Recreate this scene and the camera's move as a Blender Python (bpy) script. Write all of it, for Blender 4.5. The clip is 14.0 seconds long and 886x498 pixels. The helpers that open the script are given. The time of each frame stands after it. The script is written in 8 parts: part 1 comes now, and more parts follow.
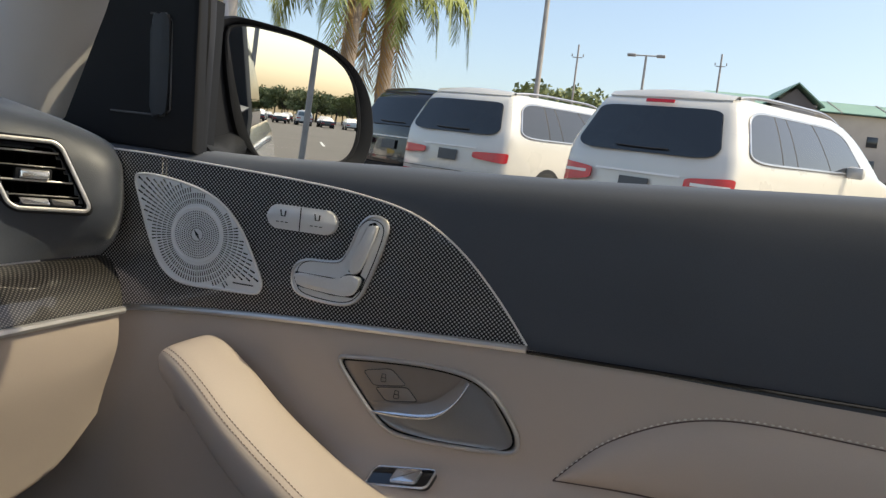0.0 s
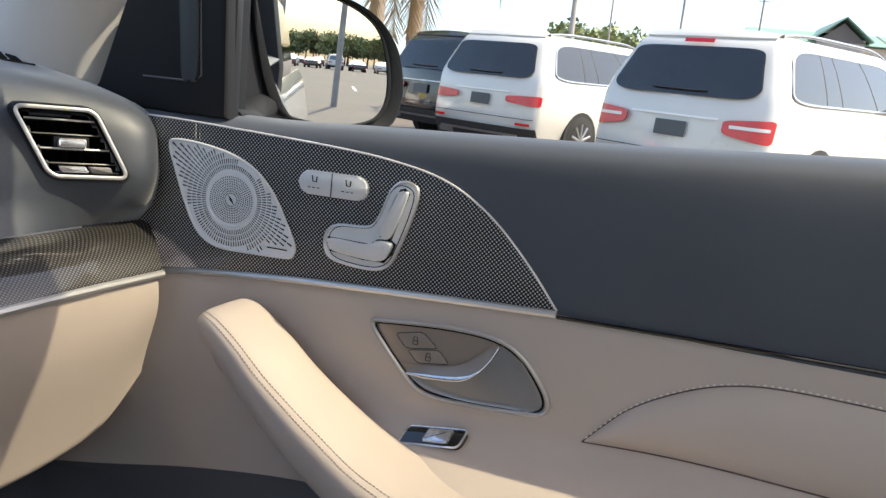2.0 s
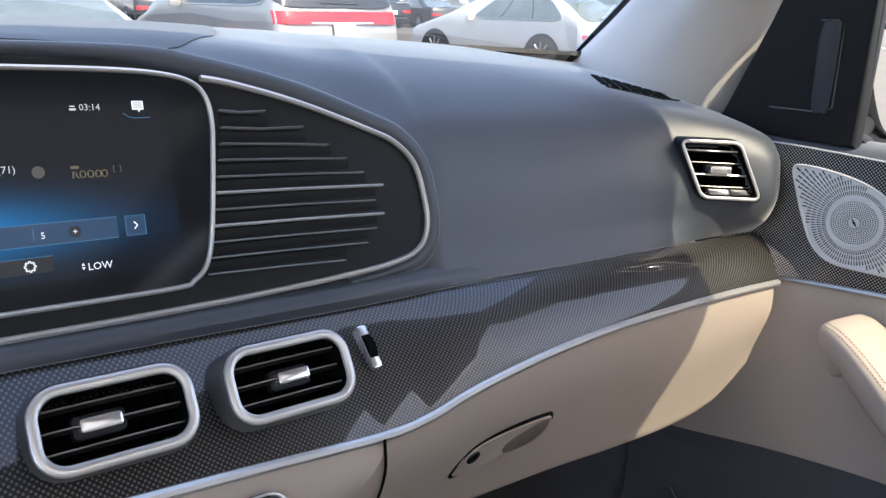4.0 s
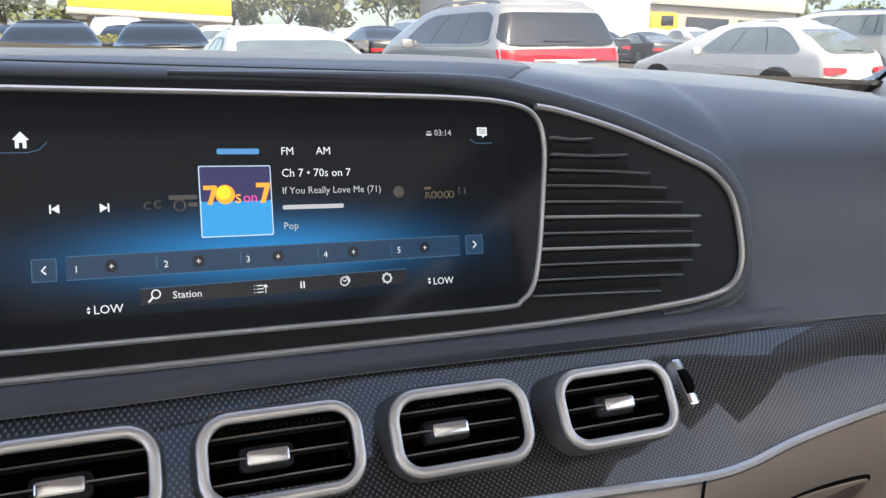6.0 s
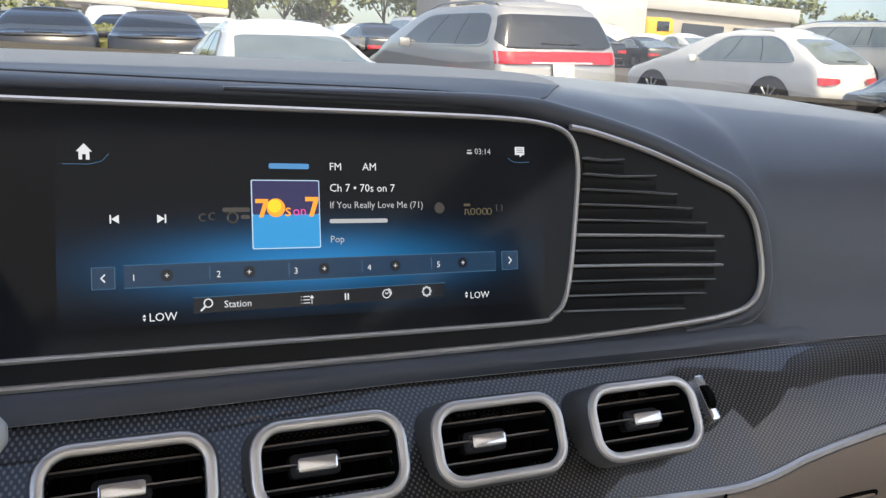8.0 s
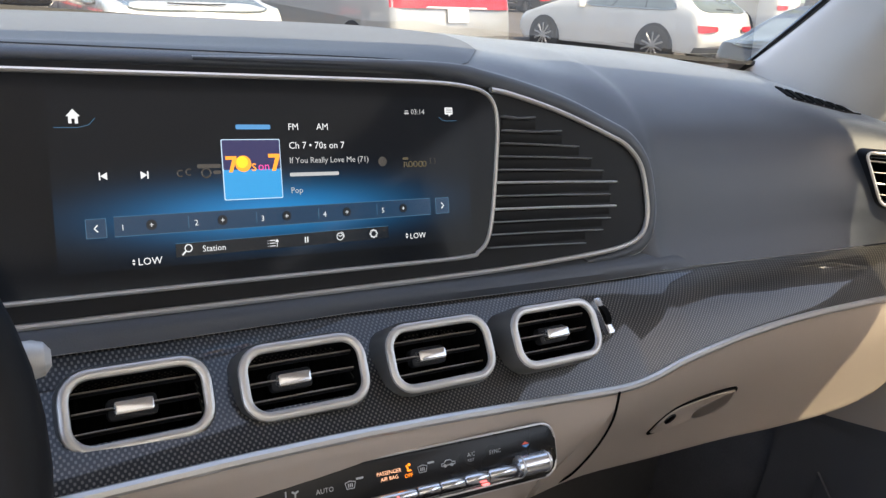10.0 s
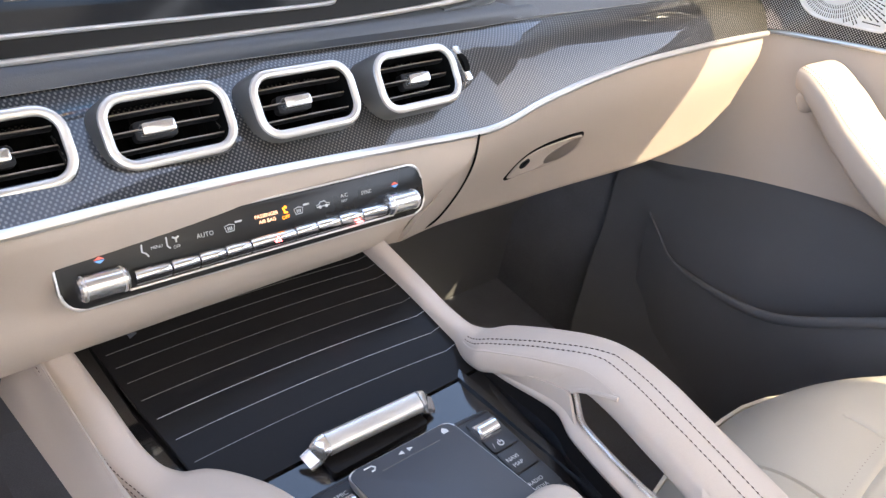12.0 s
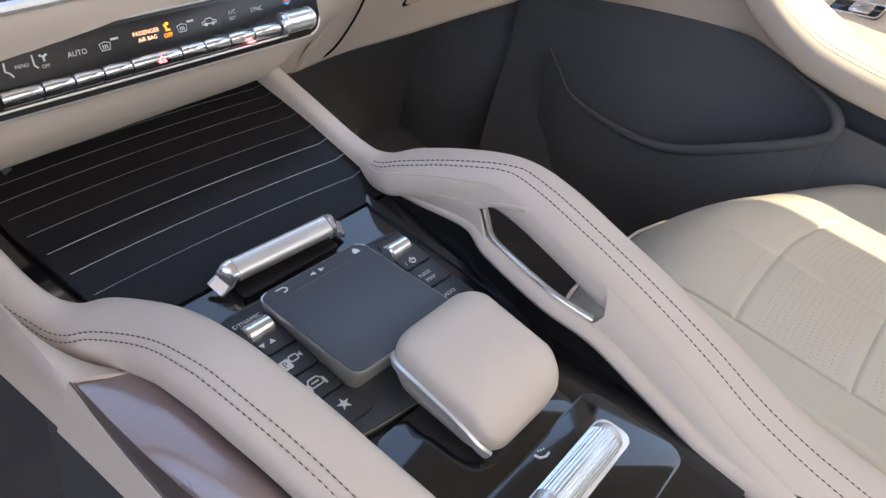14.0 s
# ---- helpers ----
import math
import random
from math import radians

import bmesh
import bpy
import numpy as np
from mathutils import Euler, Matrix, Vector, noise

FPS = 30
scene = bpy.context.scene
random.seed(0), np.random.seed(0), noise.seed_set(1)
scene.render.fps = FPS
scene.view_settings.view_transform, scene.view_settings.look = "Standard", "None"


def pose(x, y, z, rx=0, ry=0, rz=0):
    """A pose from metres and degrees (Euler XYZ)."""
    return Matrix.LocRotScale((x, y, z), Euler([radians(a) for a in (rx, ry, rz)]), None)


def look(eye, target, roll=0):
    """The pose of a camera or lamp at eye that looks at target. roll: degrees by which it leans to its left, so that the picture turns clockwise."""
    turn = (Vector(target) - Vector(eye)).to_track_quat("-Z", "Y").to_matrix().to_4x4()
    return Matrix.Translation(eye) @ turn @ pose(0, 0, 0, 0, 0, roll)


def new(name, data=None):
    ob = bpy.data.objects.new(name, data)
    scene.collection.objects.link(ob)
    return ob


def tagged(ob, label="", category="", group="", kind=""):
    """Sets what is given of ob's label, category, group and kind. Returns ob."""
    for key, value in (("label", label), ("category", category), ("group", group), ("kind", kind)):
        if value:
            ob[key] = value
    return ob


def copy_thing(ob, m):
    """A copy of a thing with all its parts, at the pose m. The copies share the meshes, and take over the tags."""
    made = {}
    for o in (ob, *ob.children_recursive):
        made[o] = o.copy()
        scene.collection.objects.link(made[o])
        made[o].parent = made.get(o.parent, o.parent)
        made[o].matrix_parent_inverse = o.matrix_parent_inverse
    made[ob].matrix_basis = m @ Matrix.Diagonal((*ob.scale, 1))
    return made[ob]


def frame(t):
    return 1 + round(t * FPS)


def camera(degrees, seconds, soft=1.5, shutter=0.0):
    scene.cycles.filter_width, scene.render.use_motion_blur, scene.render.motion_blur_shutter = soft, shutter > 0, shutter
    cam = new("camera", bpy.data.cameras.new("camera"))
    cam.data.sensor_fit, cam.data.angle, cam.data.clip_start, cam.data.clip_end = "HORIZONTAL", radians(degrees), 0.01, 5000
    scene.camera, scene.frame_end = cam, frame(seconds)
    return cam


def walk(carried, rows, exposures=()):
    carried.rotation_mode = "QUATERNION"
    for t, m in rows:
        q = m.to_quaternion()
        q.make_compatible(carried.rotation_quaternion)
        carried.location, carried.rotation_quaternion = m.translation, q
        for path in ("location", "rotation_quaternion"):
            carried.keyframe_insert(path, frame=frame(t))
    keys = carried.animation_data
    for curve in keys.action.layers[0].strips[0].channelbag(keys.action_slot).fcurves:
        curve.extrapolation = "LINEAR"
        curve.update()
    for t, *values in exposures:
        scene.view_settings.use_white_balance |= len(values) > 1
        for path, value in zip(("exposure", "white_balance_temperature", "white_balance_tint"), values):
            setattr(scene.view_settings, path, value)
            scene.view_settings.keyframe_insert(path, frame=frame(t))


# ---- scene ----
cam = camera(61.1, 14.0, soft=1.4)
PATH = [
    (0, (0.148, 0.067, 1.195), (2.047, 0.664, 0.998), 6.5),
    (0.5, (0.163, 0.06, 1.195), (2.056, 0.68, 1.007), 4.6),
    (1, (0.161, 0.067, 1.195), (2.043, 0.716, 1.002), 5.5),
    (1.5, (0.167, 0.063, 1.199), (2.036, 0.708, 0.895), 5.8),
    (2, (0.147, 0.066, 1.212), (2.003, 0.725, 0.86), 5.9),
    (2.5, (0.114, 0.078, 1.224), (1.887, 0.915, 0.828), 4.9),
    (3, (0.055, 0.096, 1.239), (1.638, 1.240, 0.806), 4.0),
    (3.5, (0.003, 0.126, 1.260), (1.424, 1.444, 0.767), 3.5),
    (4, (-0.050, 0.154, 1.264), (1.152, 1.662, 0.736), 3.3),
    (6.5, (-0.119, 0.195, 1.254), (0.594, 2.006, 0.792), 2.7),
    (7, (-0.123, 0.200, 1.258), (0.576, 2.013, 0.787), 3.1),
    (9.3, (-0.196, 0.150, 1.277), (0.711, 1.866, 0.793), 4.7),
    (9.5, (-0.201, 0.142, 1.279), (0.719, 1.840, 0.761), 4.6),
    (10, (-0.212, 0.133, 1.284), (0.789, 1.763, 0.701), 4.9),
    (10.5, (-0.223, 0.116, 1.287), (0.930, 1.630, 0.671), 5.9),
    (11, (-0.226, 0.118, 1.272), (0.948, 1.553, 0.523), 5.4),
    (11.5, (-0.23, 0.114, 1.264), (0.945, 1.447, 0.345), 5.6),
    (12, (-0.234, 0.112, 1.255), (0.979, 1.319, 0.22), 6.8),
    (12.5, (-0.233, 0.113, 1.241), (1.004, 1.123, 0.038), 9.3),
    (13, (-0.234, 0.108, 1.226), (1.007, 0.996, -0.066), 10.6),
    (13.5, (-0.233, 0.107, 1.223), (1.029, 0.955, -0.075), 10.9),
    (14, (-0.239, 0.108, 1.226), (1.028, 0.953, -0.072), 10.9),
]
walk(cam, [(t, look(eye, target, roll)) for t, eye, target, roll in PATH], exposures=[
    (0, 1.05, 6550, 10), (1, 1.4, 6600, 11), (1.5, 1.7, 6450, 10), (2.5, 1.85, 6350, 11), (3, 2.0, 6300, 11), (4, 2.1, 6250, 12), (6.5, 1.75, 6800, 12), (7, 1.65, 6750, 11),
    (9.5, 1.75, 7050, 12), (10.5, 2.25, 6850, 11), (11, 2.75, 6750, 11), (11.5, 3.2, 6800, 11), (12, 3.3, 6950, 12), (12.5, 3.15, 7000, 12), (14, 2.8, 6850, 10)])

# ---------------------------------------------------------------- light
SUN_TO = Vector((0.11, -0.74, 0.92)).normalized()     # towards the sun: behind and to the right of the car
world = bpy.data.worlds.new("sky")
scene.world = world
world.use_nodes = True
_n = world.node_tree.nodes
_sky = _n.new("ShaderNodeTexSky")
_sky.sky_type = "NISHITA"
_sky.sun_disc = False
_sky.sun_elevation = math.asin(SUN_TO.z)
_sky.sun_rotation = math.atan2(SUN_TO.x, SUN_TO.y)
_sky.air_density, _sky.dust_density, _sky.ozone_density = 1.0, 2.7, 0.5
_n["Background"].inputs["Strength"].default_value = 0.145
world.node_tree.links.new(_sky.outputs[0], _n["Background"].inputs[0])
sun = new("sun", bpy.data.lights.new("sun", "SUN"))
sun.data.energy, sun.data.angle, sun.data.color = 2.5, radians(0.6), (1.0, 0.90, 0.66)
sun.matrix_world = look(SUN_TO * 50, (0, 0, 0))


# ---------------------------------------------------------------- materials
def shader(name):
    m = bpy.data.materials.new(name)
    m.use_nodes = True
    return m, m.node_tree.nodes, m.node_tree.links, m.node_tree.nodes["Principled BSDF"]


def coords(n, l, scale=(1, 1, 1), turn=(0, 0, 0)):
    c, mp = n.new("ShaderNodeTexCoord"), n.new("ShaderNodeMapping")
    mp.inputs["Scale"].default_value = scale
    mp.inputs["Rotation"].default_value = turn
    l.new(c.outputs["Object"], mp.inputs[0])
    return mp.outputs[0]


def mat(name, col, rough=0.5, metal=0.0, vary=0.12, big=6.0, grain=900.0, bump=0.0, dist=0.0004, coat=0.0, spec=0.5, rvary=0.1, sheen=0.0):
    """A surface with two scales of variation and a fine relief."""
    m, n, l, b = shader(name)
    v = coords(n, l)
    a, f = n.new("ShaderNodeTexNoise"), n.new("ShaderNodeTexNoise")
    a.inputs["Scale"].default_value, a.inputs["Detail"].default_value = big, 4
    f.inputs["Scale"].default_value, f.inputs["Detail"].default_value = grain, 2
    l.new(v, a.inputs[0]), l.new(v, f.inputs[0])
    add = n.new("ShaderNodeMath")
    add.operation = "MULTIPLY_ADD"
    add.inputs[1].default_value = 0.6
    l.new(a.outputs[0], add.inputs[0])
    sm = n.new("ShaderNodeMath")
    sm.operation = "MULTIPLY"
    sm.inputs[1].default_value = 0.4
    l.new(f.outputs[0], sm.inputs[0]), l.new(sm.outputs[0], add.inputs[2])
    r = n.new("ShaderNodeValToRGB")
    lo, hi = 1 - vary, 1 + vary
    r.color_ramp.elements[0].position, r.color_ramp.elements[1].position = 0.3, 0.7
    r.color_ramp.elements[0].color = (*[c * lo for c in col], 1)
    r.color_ramp.elements[1].color = (*[min(1, c * hi) for c in col], 1)
    l.new(add.outputs[0], r.inputs[0]), l.new(r.outputs[0], b.inputs["Base Color"])
    rr = n.new("ShaderNodeMapRange")
    rr.inputs["To Min"].default_value, rr.inputs["To Max"].default_value = max(0, rough - rvary * rough), rough + rvary * rough
    l.new(a.outputs[0], rr.inputs[0]), l.new(rr.outputs[0], b.inputs["Roughness"])
    b.inputs["Metallic"].default_value = metal
    b.inputs["Coat Weight"].default_value = coat
    b.inputs["Coat Roughness"].default_value = 0.03
    b.inputs["Specular IOR Level"].default_value = spec
    b.inputs["Sheen Weight"].default_value = sheen
    b.inputs["Sheen Roughness"].default_value = 0.35
    if bump:
        bp = n.new("ShaderNodeBump")
        bp.inputs["Strength"].default_value, bp.inputs["Distance"].default_value = bump, dist
        l.new(f.outputs[0], bp.inputs["Height"]), l.new(bp.outputs[0], b.inputs["Normal"])
    return m


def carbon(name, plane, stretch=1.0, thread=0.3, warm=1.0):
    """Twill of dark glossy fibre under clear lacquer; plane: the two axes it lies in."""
    m, n, l, b = shader(name)
    c = n.new("ShaderNodeTexCoord")
    sp = n.new("ShaderNodeSeparateXYZ")
    l.new(c.outputs["Object"], sp.inputs[0])

    def wave(axis, k):
        w = n.new("ShaderNodeMath")
        w.operation = "MULTIPLY"
        w.inputs[1].default_value = k
        l.new(sp.outputs[axis], w.inputs[0])
        s = n.new("ShaderNodeMath")
        s.operation = "SINE"
        l.new(w.outputs[0], s.inputs[0])
        return s.outputs[0]

    k = 2 * math.pi / 0.0035
    s1, s2 = wave(plane[0], k), wave(plane[1], k * stretch)
    p = n.new("ShaderNodeMath")
    p.operation = "MULTIPLY"
    l.new(s1, p.inputs[0]), l.new(s2, p.inputs[1])
    r = n.new("ShaderNodeValToRGB")
    r.color_ramp.elements[0].position, r.color_ramp.elements[1].position = 0.54, 0.82
    r.color_ramp.elements[0].color, r.color_ramp.elements[1].color = (0.004, 0.004, 0.005, 1), (thread, thread * (1 - 0.08 * warm), thread * (1 - 0.18 * warm), 1)
    mr = n.new("ShaderNodeMapRange")
    mr.inputs["From Min"].default_value, mr.inputs["From Max"].default_value = -1, 1
    l.new(p.outputs[0], mr.inputs[0]), l.new(mr.outputs[0], r.inputs[0]), l.new(r.outputs[0], b.inputs["Base Color"])
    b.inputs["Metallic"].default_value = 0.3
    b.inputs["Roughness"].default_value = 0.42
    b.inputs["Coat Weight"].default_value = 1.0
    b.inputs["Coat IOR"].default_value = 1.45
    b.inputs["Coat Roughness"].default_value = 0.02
    bp = n.new("ShaderNodeBump")
    bp.inputs["Strength"].default_value, bp.inputs["Distance"].default_value = 0.3, 0.0003
    l.new(mr.outputs[0], bp.inputs["Height"]), l.new(bp.outputs[0], b.inputs["Normal"])
    return m


def glow(name, col, power):
    m, n, l, b = shader(name)
    b.inputs["Base Color"].default_value = (0.01, 0.01, 0.01, 1)
    b.inputs["Emission Color"].default_value = (*col, 1)
    b.inputs["Emission Strength"].default_value = power
    b.inputs["Roughness"].default_value = 0.2
    return m


def pane(name, tint=(0.85, 0.9, 0.88), gloss=0.6):
    """Thin clear glass: lets light straight through, with a reflection by Fresnel."""
    m, n, l, b = shader(name)
    n.remove(b)
    tr, gl, mx, fr = n.new("ShaderNodeBsdfTransparent"), n.new("ShaderNodeBsdfGlossy"), n.new("ShaderNodeMixShader"), n.new("ShaderNodeFresnel")
    tr.inputs[0].default_value = (*tint, 1)
    gl.inputs["Roughness"].default_value = 0.01
    fr.inputs[0].default_value = 1.4
    ml = n.new("ShaderNodeMath")
    ml.operation = "MULTIPLY"
    ml.inputs[1].default_value = gloss
    l.new(fr.outputs[0], ml.inputs[0]), l.new(ml.outputs[0], mx.inputs[0])
    l.new(tr.outputs[0], mx.inputs[1]), l.new(gl.outputs[0], mx.inputs[2])
    l.new(mx.outputs[0], n["Material Output"].inputs[0])
    return m


DARK = mat("dark_leather", (0.046, 0.055, 0.073), 0.50, spec=0.85, sheen=0.9, vary=0.18, grain=1100, bump=0.40, dist=0.0004)
DARK_SOFT = mat("dark_door_pad", (0.078, 0.088, 0.108), 0.6, spec=0.4, sheen=0.15, vary=0.15, grain=1600, bump=0.2, dist=0.0003)
PERF = mat("perforated_pad", (0.078, 0.086, 0.104), 0.6, sheen=0.25, vary=0.3, grain=700, bump=0.6)
BEIGE = mat("beige_leather", (0.54, 0.458, 0.392), 0.5, vary=0.05, grain=1500, bump=0.22, dist=0.0003)
BEIGE_HARD = mat("beige_soft_plastic", (0.52, 0.44, 0.375), 0.55, vary=0.05, grain=2200, bump=0.15, dist=0.0002)
CREAM = mat("cream_seat_leather", (0.53, 0.49, 0.42), 0.5, vary=0.05, grain=1300, bump=0.25, dist=0.0003)
LINER = mat("light_headliner_cloth", (0.68, 0.65, 0.615), 0.9, vary=0.06, grain=2500, bump=0.3)
CARPET = mat("black_carpet", (0.15, 0.153, 0.170), 0.95, vary=0.35, grain=900, bump=0.8, dist=0.001)
PLASTIC = mat("black_plastic", (0.015, 0.0155, 0.018), 0.55, spec=0.25, vary=0.15, grain=1800, bump=0.15)
VOID = mat("black_void", (0.004, 0.004, 0.004), 0.9, vary=0.1, spec=0.1)
FASCIA = mat("black_fascia", (0.007, 0.007, 0.008), 0.28, vary=0.1, spec=0.35)
PIANO = mat("gloss_black", (0.009, 0.009, 0.010), 0.10, vary=0.1, coat=0.6, big=20)
KEY_BLACK = mat("satin_black_keys", (0.032, 0.035, 0.042), 0.45, vary=0.1)
SCREEN = mat("screen_glass", (0.018, 0.020, 0.024), 0.09, vary=0.1, big=15, spec=0.14)
SATIN = mat("satin_metal", (0.72, 0.70, 0.68), 0.36, metal=0.72, vary=0.05, grain=1500, big=30)
BRIGHT = mat("bright_chrome", (0.82, 0.82, 0.83), 0.20, metal=0.88, vary=0.04, big=30)
SPEAKER = mat("speaker_metal", (0.84, 0.84, 0.85), 0.42, metal=0.12, vary=0.05, big=30)
PAINTED = mat("silver_paint", (0.78, 0.77, 0.76), 0.40, metal=0.12, vary=0.04, big=30)
COVER = mat("dark_gloss_lacquer", (0.013, 0.012, 0.012), 0.24, vary=0.15, spec=0.08, big=9)
PAD_GREY = mat("touchpad_grey", (0.056, 0.062, 0.076), 0.5, vary=0.1, grain=2000)
DARK_METAL = mat("dark_brushed_metal", (0.20, 0.195, 0.19), 0.36, metal=0.6, vary=0.08, big=25)
TRIM_COOL = mat("grey_metal_line", (0.48, 0.48, 0.49), 0.40, metal=0.3, vary=0.2, big=40)
PALE_LINE = mat("pale_metal_line", (0.80, 0.80, 0.80), 0.4, metal=0.2, vary=0.04)
TRIM_GREY = mat("warm_grey_trim", (0.33, 0.28, 0.24), 0.38, metal=0.4, vary=0.05, big=30)
STITCH = mat("stitch_thread", (0.12, 0.085, 0.075), 0.8, vary=0.3, grain=3000)
STITCH_LIGHT = mat("light_thread", (0.82, 0.77, 0.70), 0.8, vary=0.2, grain=3000)
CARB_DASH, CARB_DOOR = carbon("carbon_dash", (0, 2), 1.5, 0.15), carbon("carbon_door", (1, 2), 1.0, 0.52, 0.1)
PRINT = mat("white_print", (0.62, 0.63, 0.64), 0.6, vary=0.05)
PRINT_DIM = mat("grey_print", (0.10, 0.10, 0.10), 0.6, vary=0.05)
AMBER, RED_LED = glow("amber_lamp", (1.0, 0.26, 0.02), 0.6), glow("red_lamp", (1.0, 0.12, 0.12), 1.2)
MIRROR = mat("mirror_silver", (0.70, 0.73, 0.73), 0.0, metal=1, vary=0.0, rvary=0.0)
TINT_PANE = pane("tinted_pane", (0.25, 0.265, 0.26), 0.8)
SIDE_PANE = pane("side_window_glass", (0.82, 0.81, 0.77), 0.35)
GLASS = pane("clear_glass", (0.95, 0.97, 0.96), 0.5)
FOOTWELL = mat("footwell_plastic", (0.128, 0.129, 0.138), 0.6, vary=0.15, grain=1500, bump=0.3)


def fill_sheet():
    """Thin pale translucent sheet, added unseen in the roof to let fill daylight in."""
    m, n, l, b = shader("fill_sheet_cloth")
    n.remove(b)
    tr, df, mx = n.new("ShaderNodeBsdfTranslucent"), n.new("ShaderNodeBsdfDiffuse"), n.new("ShaderNodeMixShader")
    w = n.new("ShaderNodeTexNoise")
    w.inputs["Scale"].default_value = 300
    r = n.new("ShaderNodeValToRGB")
    r.color_ramp.elements[0].color, r.color_ramp.elements[1].color = (0.72, 0.71, 0.69, 1), (0.84, 0.83, 0.81, 1)
    l.new(coords(n, l), w.inputs[0]), l.new(w.outputs[0], r.inputs[0])
    l.new(r.outputs[0], tr.inputs[0]), l.new(r.outputs[0], df.inputs[0])
    mx.inputs[0].default_value = 0.32
    l.new(df.outputs[0], mx.inputs[1]), l.new(tr.outputs[0], mx.inputs[2])
    l.new(mx.outputs[0], n["Material Output"].inputs[0])
    return m


# ---------------------------------------------------------------- mesh helpers
def finish(bm, smooth=35):
    bmesh.ops.recalc_face_normals(bm, faces=bm.faces)
    me = bpy.data.meshes.new("mesh")
    bm.to_mesh(me)
    bm.free()
    if smooth:
        for p in me.polygons:
            p.use_smooth = True
        me.set_sharp_from_angle(angle=radians(smooth))
    return me


def thing(name, label, category, group="", kind="", at=(0, 0, 0)):
    ob = new(name)
    ob.empty_display_size = 0.02
    ob.location = at
    return tagged(ob, label, category, group, kind)


def part(name, bm, material, parent=None, label="", smooth=35):
    """One mesh object under a thing or under a part; its points are in world metres."""
    ob = new(name, finish(bm, smooth) if isinstance(bm, bmesh.types.BMesh) else bm)
    if material and not ob.data.materials:
        ob.data.materials.append(material)
    if parent:
        ob.parent = parent
        w = Vector() if parent.data else parent.location
        ob.matrix_parent_inverse = Matrix.Translation(-w)
    return tagged(ob, label)


def solo(name, bm, material, label, category, group="", kind="", smooth=35):
    ob = new(name, finish(bm, smooth))
    ob.data.materials.append(material)
    return tagged(ob, label, category, group, kind)


def spline(pts, n, closed=False):
    """Catmull-Rom through the points, n samples."""
    P = [Vector(p) for p in pts]
    k, out = len(P), []
    segs = k if closed else k - 1
    for i in range(n):
        t = i * segs / (n if closed else n - 1)
        s = min(int(t), segs - 1)
        u = t - s
        g = (lambda j: P[j % k]) if closed else (lambda j: P[max(0, min(k - 1, j))])
        a, b, c, d = g(s - 1), g(s), g(s + 1), g(s + 2)
        out.append(0.5 * ((2 * b) + (c - a) * u + (2 * a - 5 * b + 4 * c - d) * u * u + (3 * b - a - 3 * c + d) * u ** 3))
    return out


CABIN = Vector((0.1, 0.1, 1.25))


def thicken(bm, thick):
    """Give a sheet a back, on the side away from the middle of the cabin."""
    bm.normal_update()
    faces, verts = bm.faces[:], bm.verts[:]
    if sum(f.normal.dot(CABIN - f.calc_center_median()) * f.calc_area() for f in faces) < 0:
        bmesh.ops.reverse_faces(bm, faces=faces)
        bm.normal_update()
    rims = [e for e in bm.edges if len(e.link_faces) == 1]
    pairs = []
    for e in rims:
        f = e.link_faces[0]
        loop = [lp for lp in f.loops if lp.edge == e][0]
        pairs.append((loop.vert, loop.link_loop_next.vert))
    back = {v: bm.verts.new(v.co - v.normal * thick) for v in verts}
    for f in faces:
        bm.faces.new([back[v] for v in f.verts][::-1])
    for a, b in pairs:
        bm.faces.new((b, a, back[a], back[b]))


def skin(rows, thick=0.0, close_rows=False, close_cols=False, caps=False):
    """A sheet over rows of points, with thickness."""
    bm = bmesh.new()
    vs = [[bm.verts.new(p) for p in r] for r in rows]
    R, C = len(vs), len(vs[0])
    for i in range(R if close_rows else R - 1):
        for j in range(C if close_cols else C - 1):
            q = [vs[i][j], vs[i][(j + 1) % C], vs[(i + 1) % R][(j + 1) % C], vs[(i + 1) % R][j]]
            if len({v.co.to_tuple(6) for v in q}) > 2:
                bm.faces.new(q)
    if caps and close_cols:
        bm.faces.new(vs[0]), bm.faces.new(vs[-1])
    if thick:
        thicken(bm, thick)
    return bm


def loft(profiles, nu, nv, thick=0.0):
    """Smooth sheet through profiles, each a list of as many points."""
    prof = [spline(p, nv) for p in profiles]
    cols = [spline([p[j] for p in prof], nu) for j in range(nv)]
    return skin([[cols[j][i] for j in range(nv)] for i in range(nu)], thick)


def sweep(path, sec, up=(0, 0, 1), closed=False, caps=True):
    """Sweep a section (list of (side, up) or a function of the step 0..1) along a path."""
    P = [Vector(p) for p in path]
    n, rows = len(P), []
    for i, p in enumerate(P):
        a = P[(i - 1) % n] if closed or i else p
        b = P[(i + 1) % n] if closed or i < n - 1 else p
        t = (b - a).normalized()
        u = Vector(up(i / max(1, n - 1)) if callable(up) else up)
        s = t.cross(u).normalized()
        w = s.cross(t).normalized()
        ring = sec(i / max(1, n - 1)) if callable(sec) else sec
        rows.append([p + s * x + w * y for x, y in ring])
    return skin(rows, close_rows=closed, close_cols=True, caps=caps and not closed)


def oval(a, b=None, n=10, power=2.0):
    b = b or a
    out = []
    for i in range(n):
        t = 2 * math.pi * i / n
        c, s = math.cos(t), math.sin(t)
        out.append((a * math.copysign(abs(c) ** (2 / power), c), b * math.copysign(abs(s) ** (2 / power), s)))
    return out


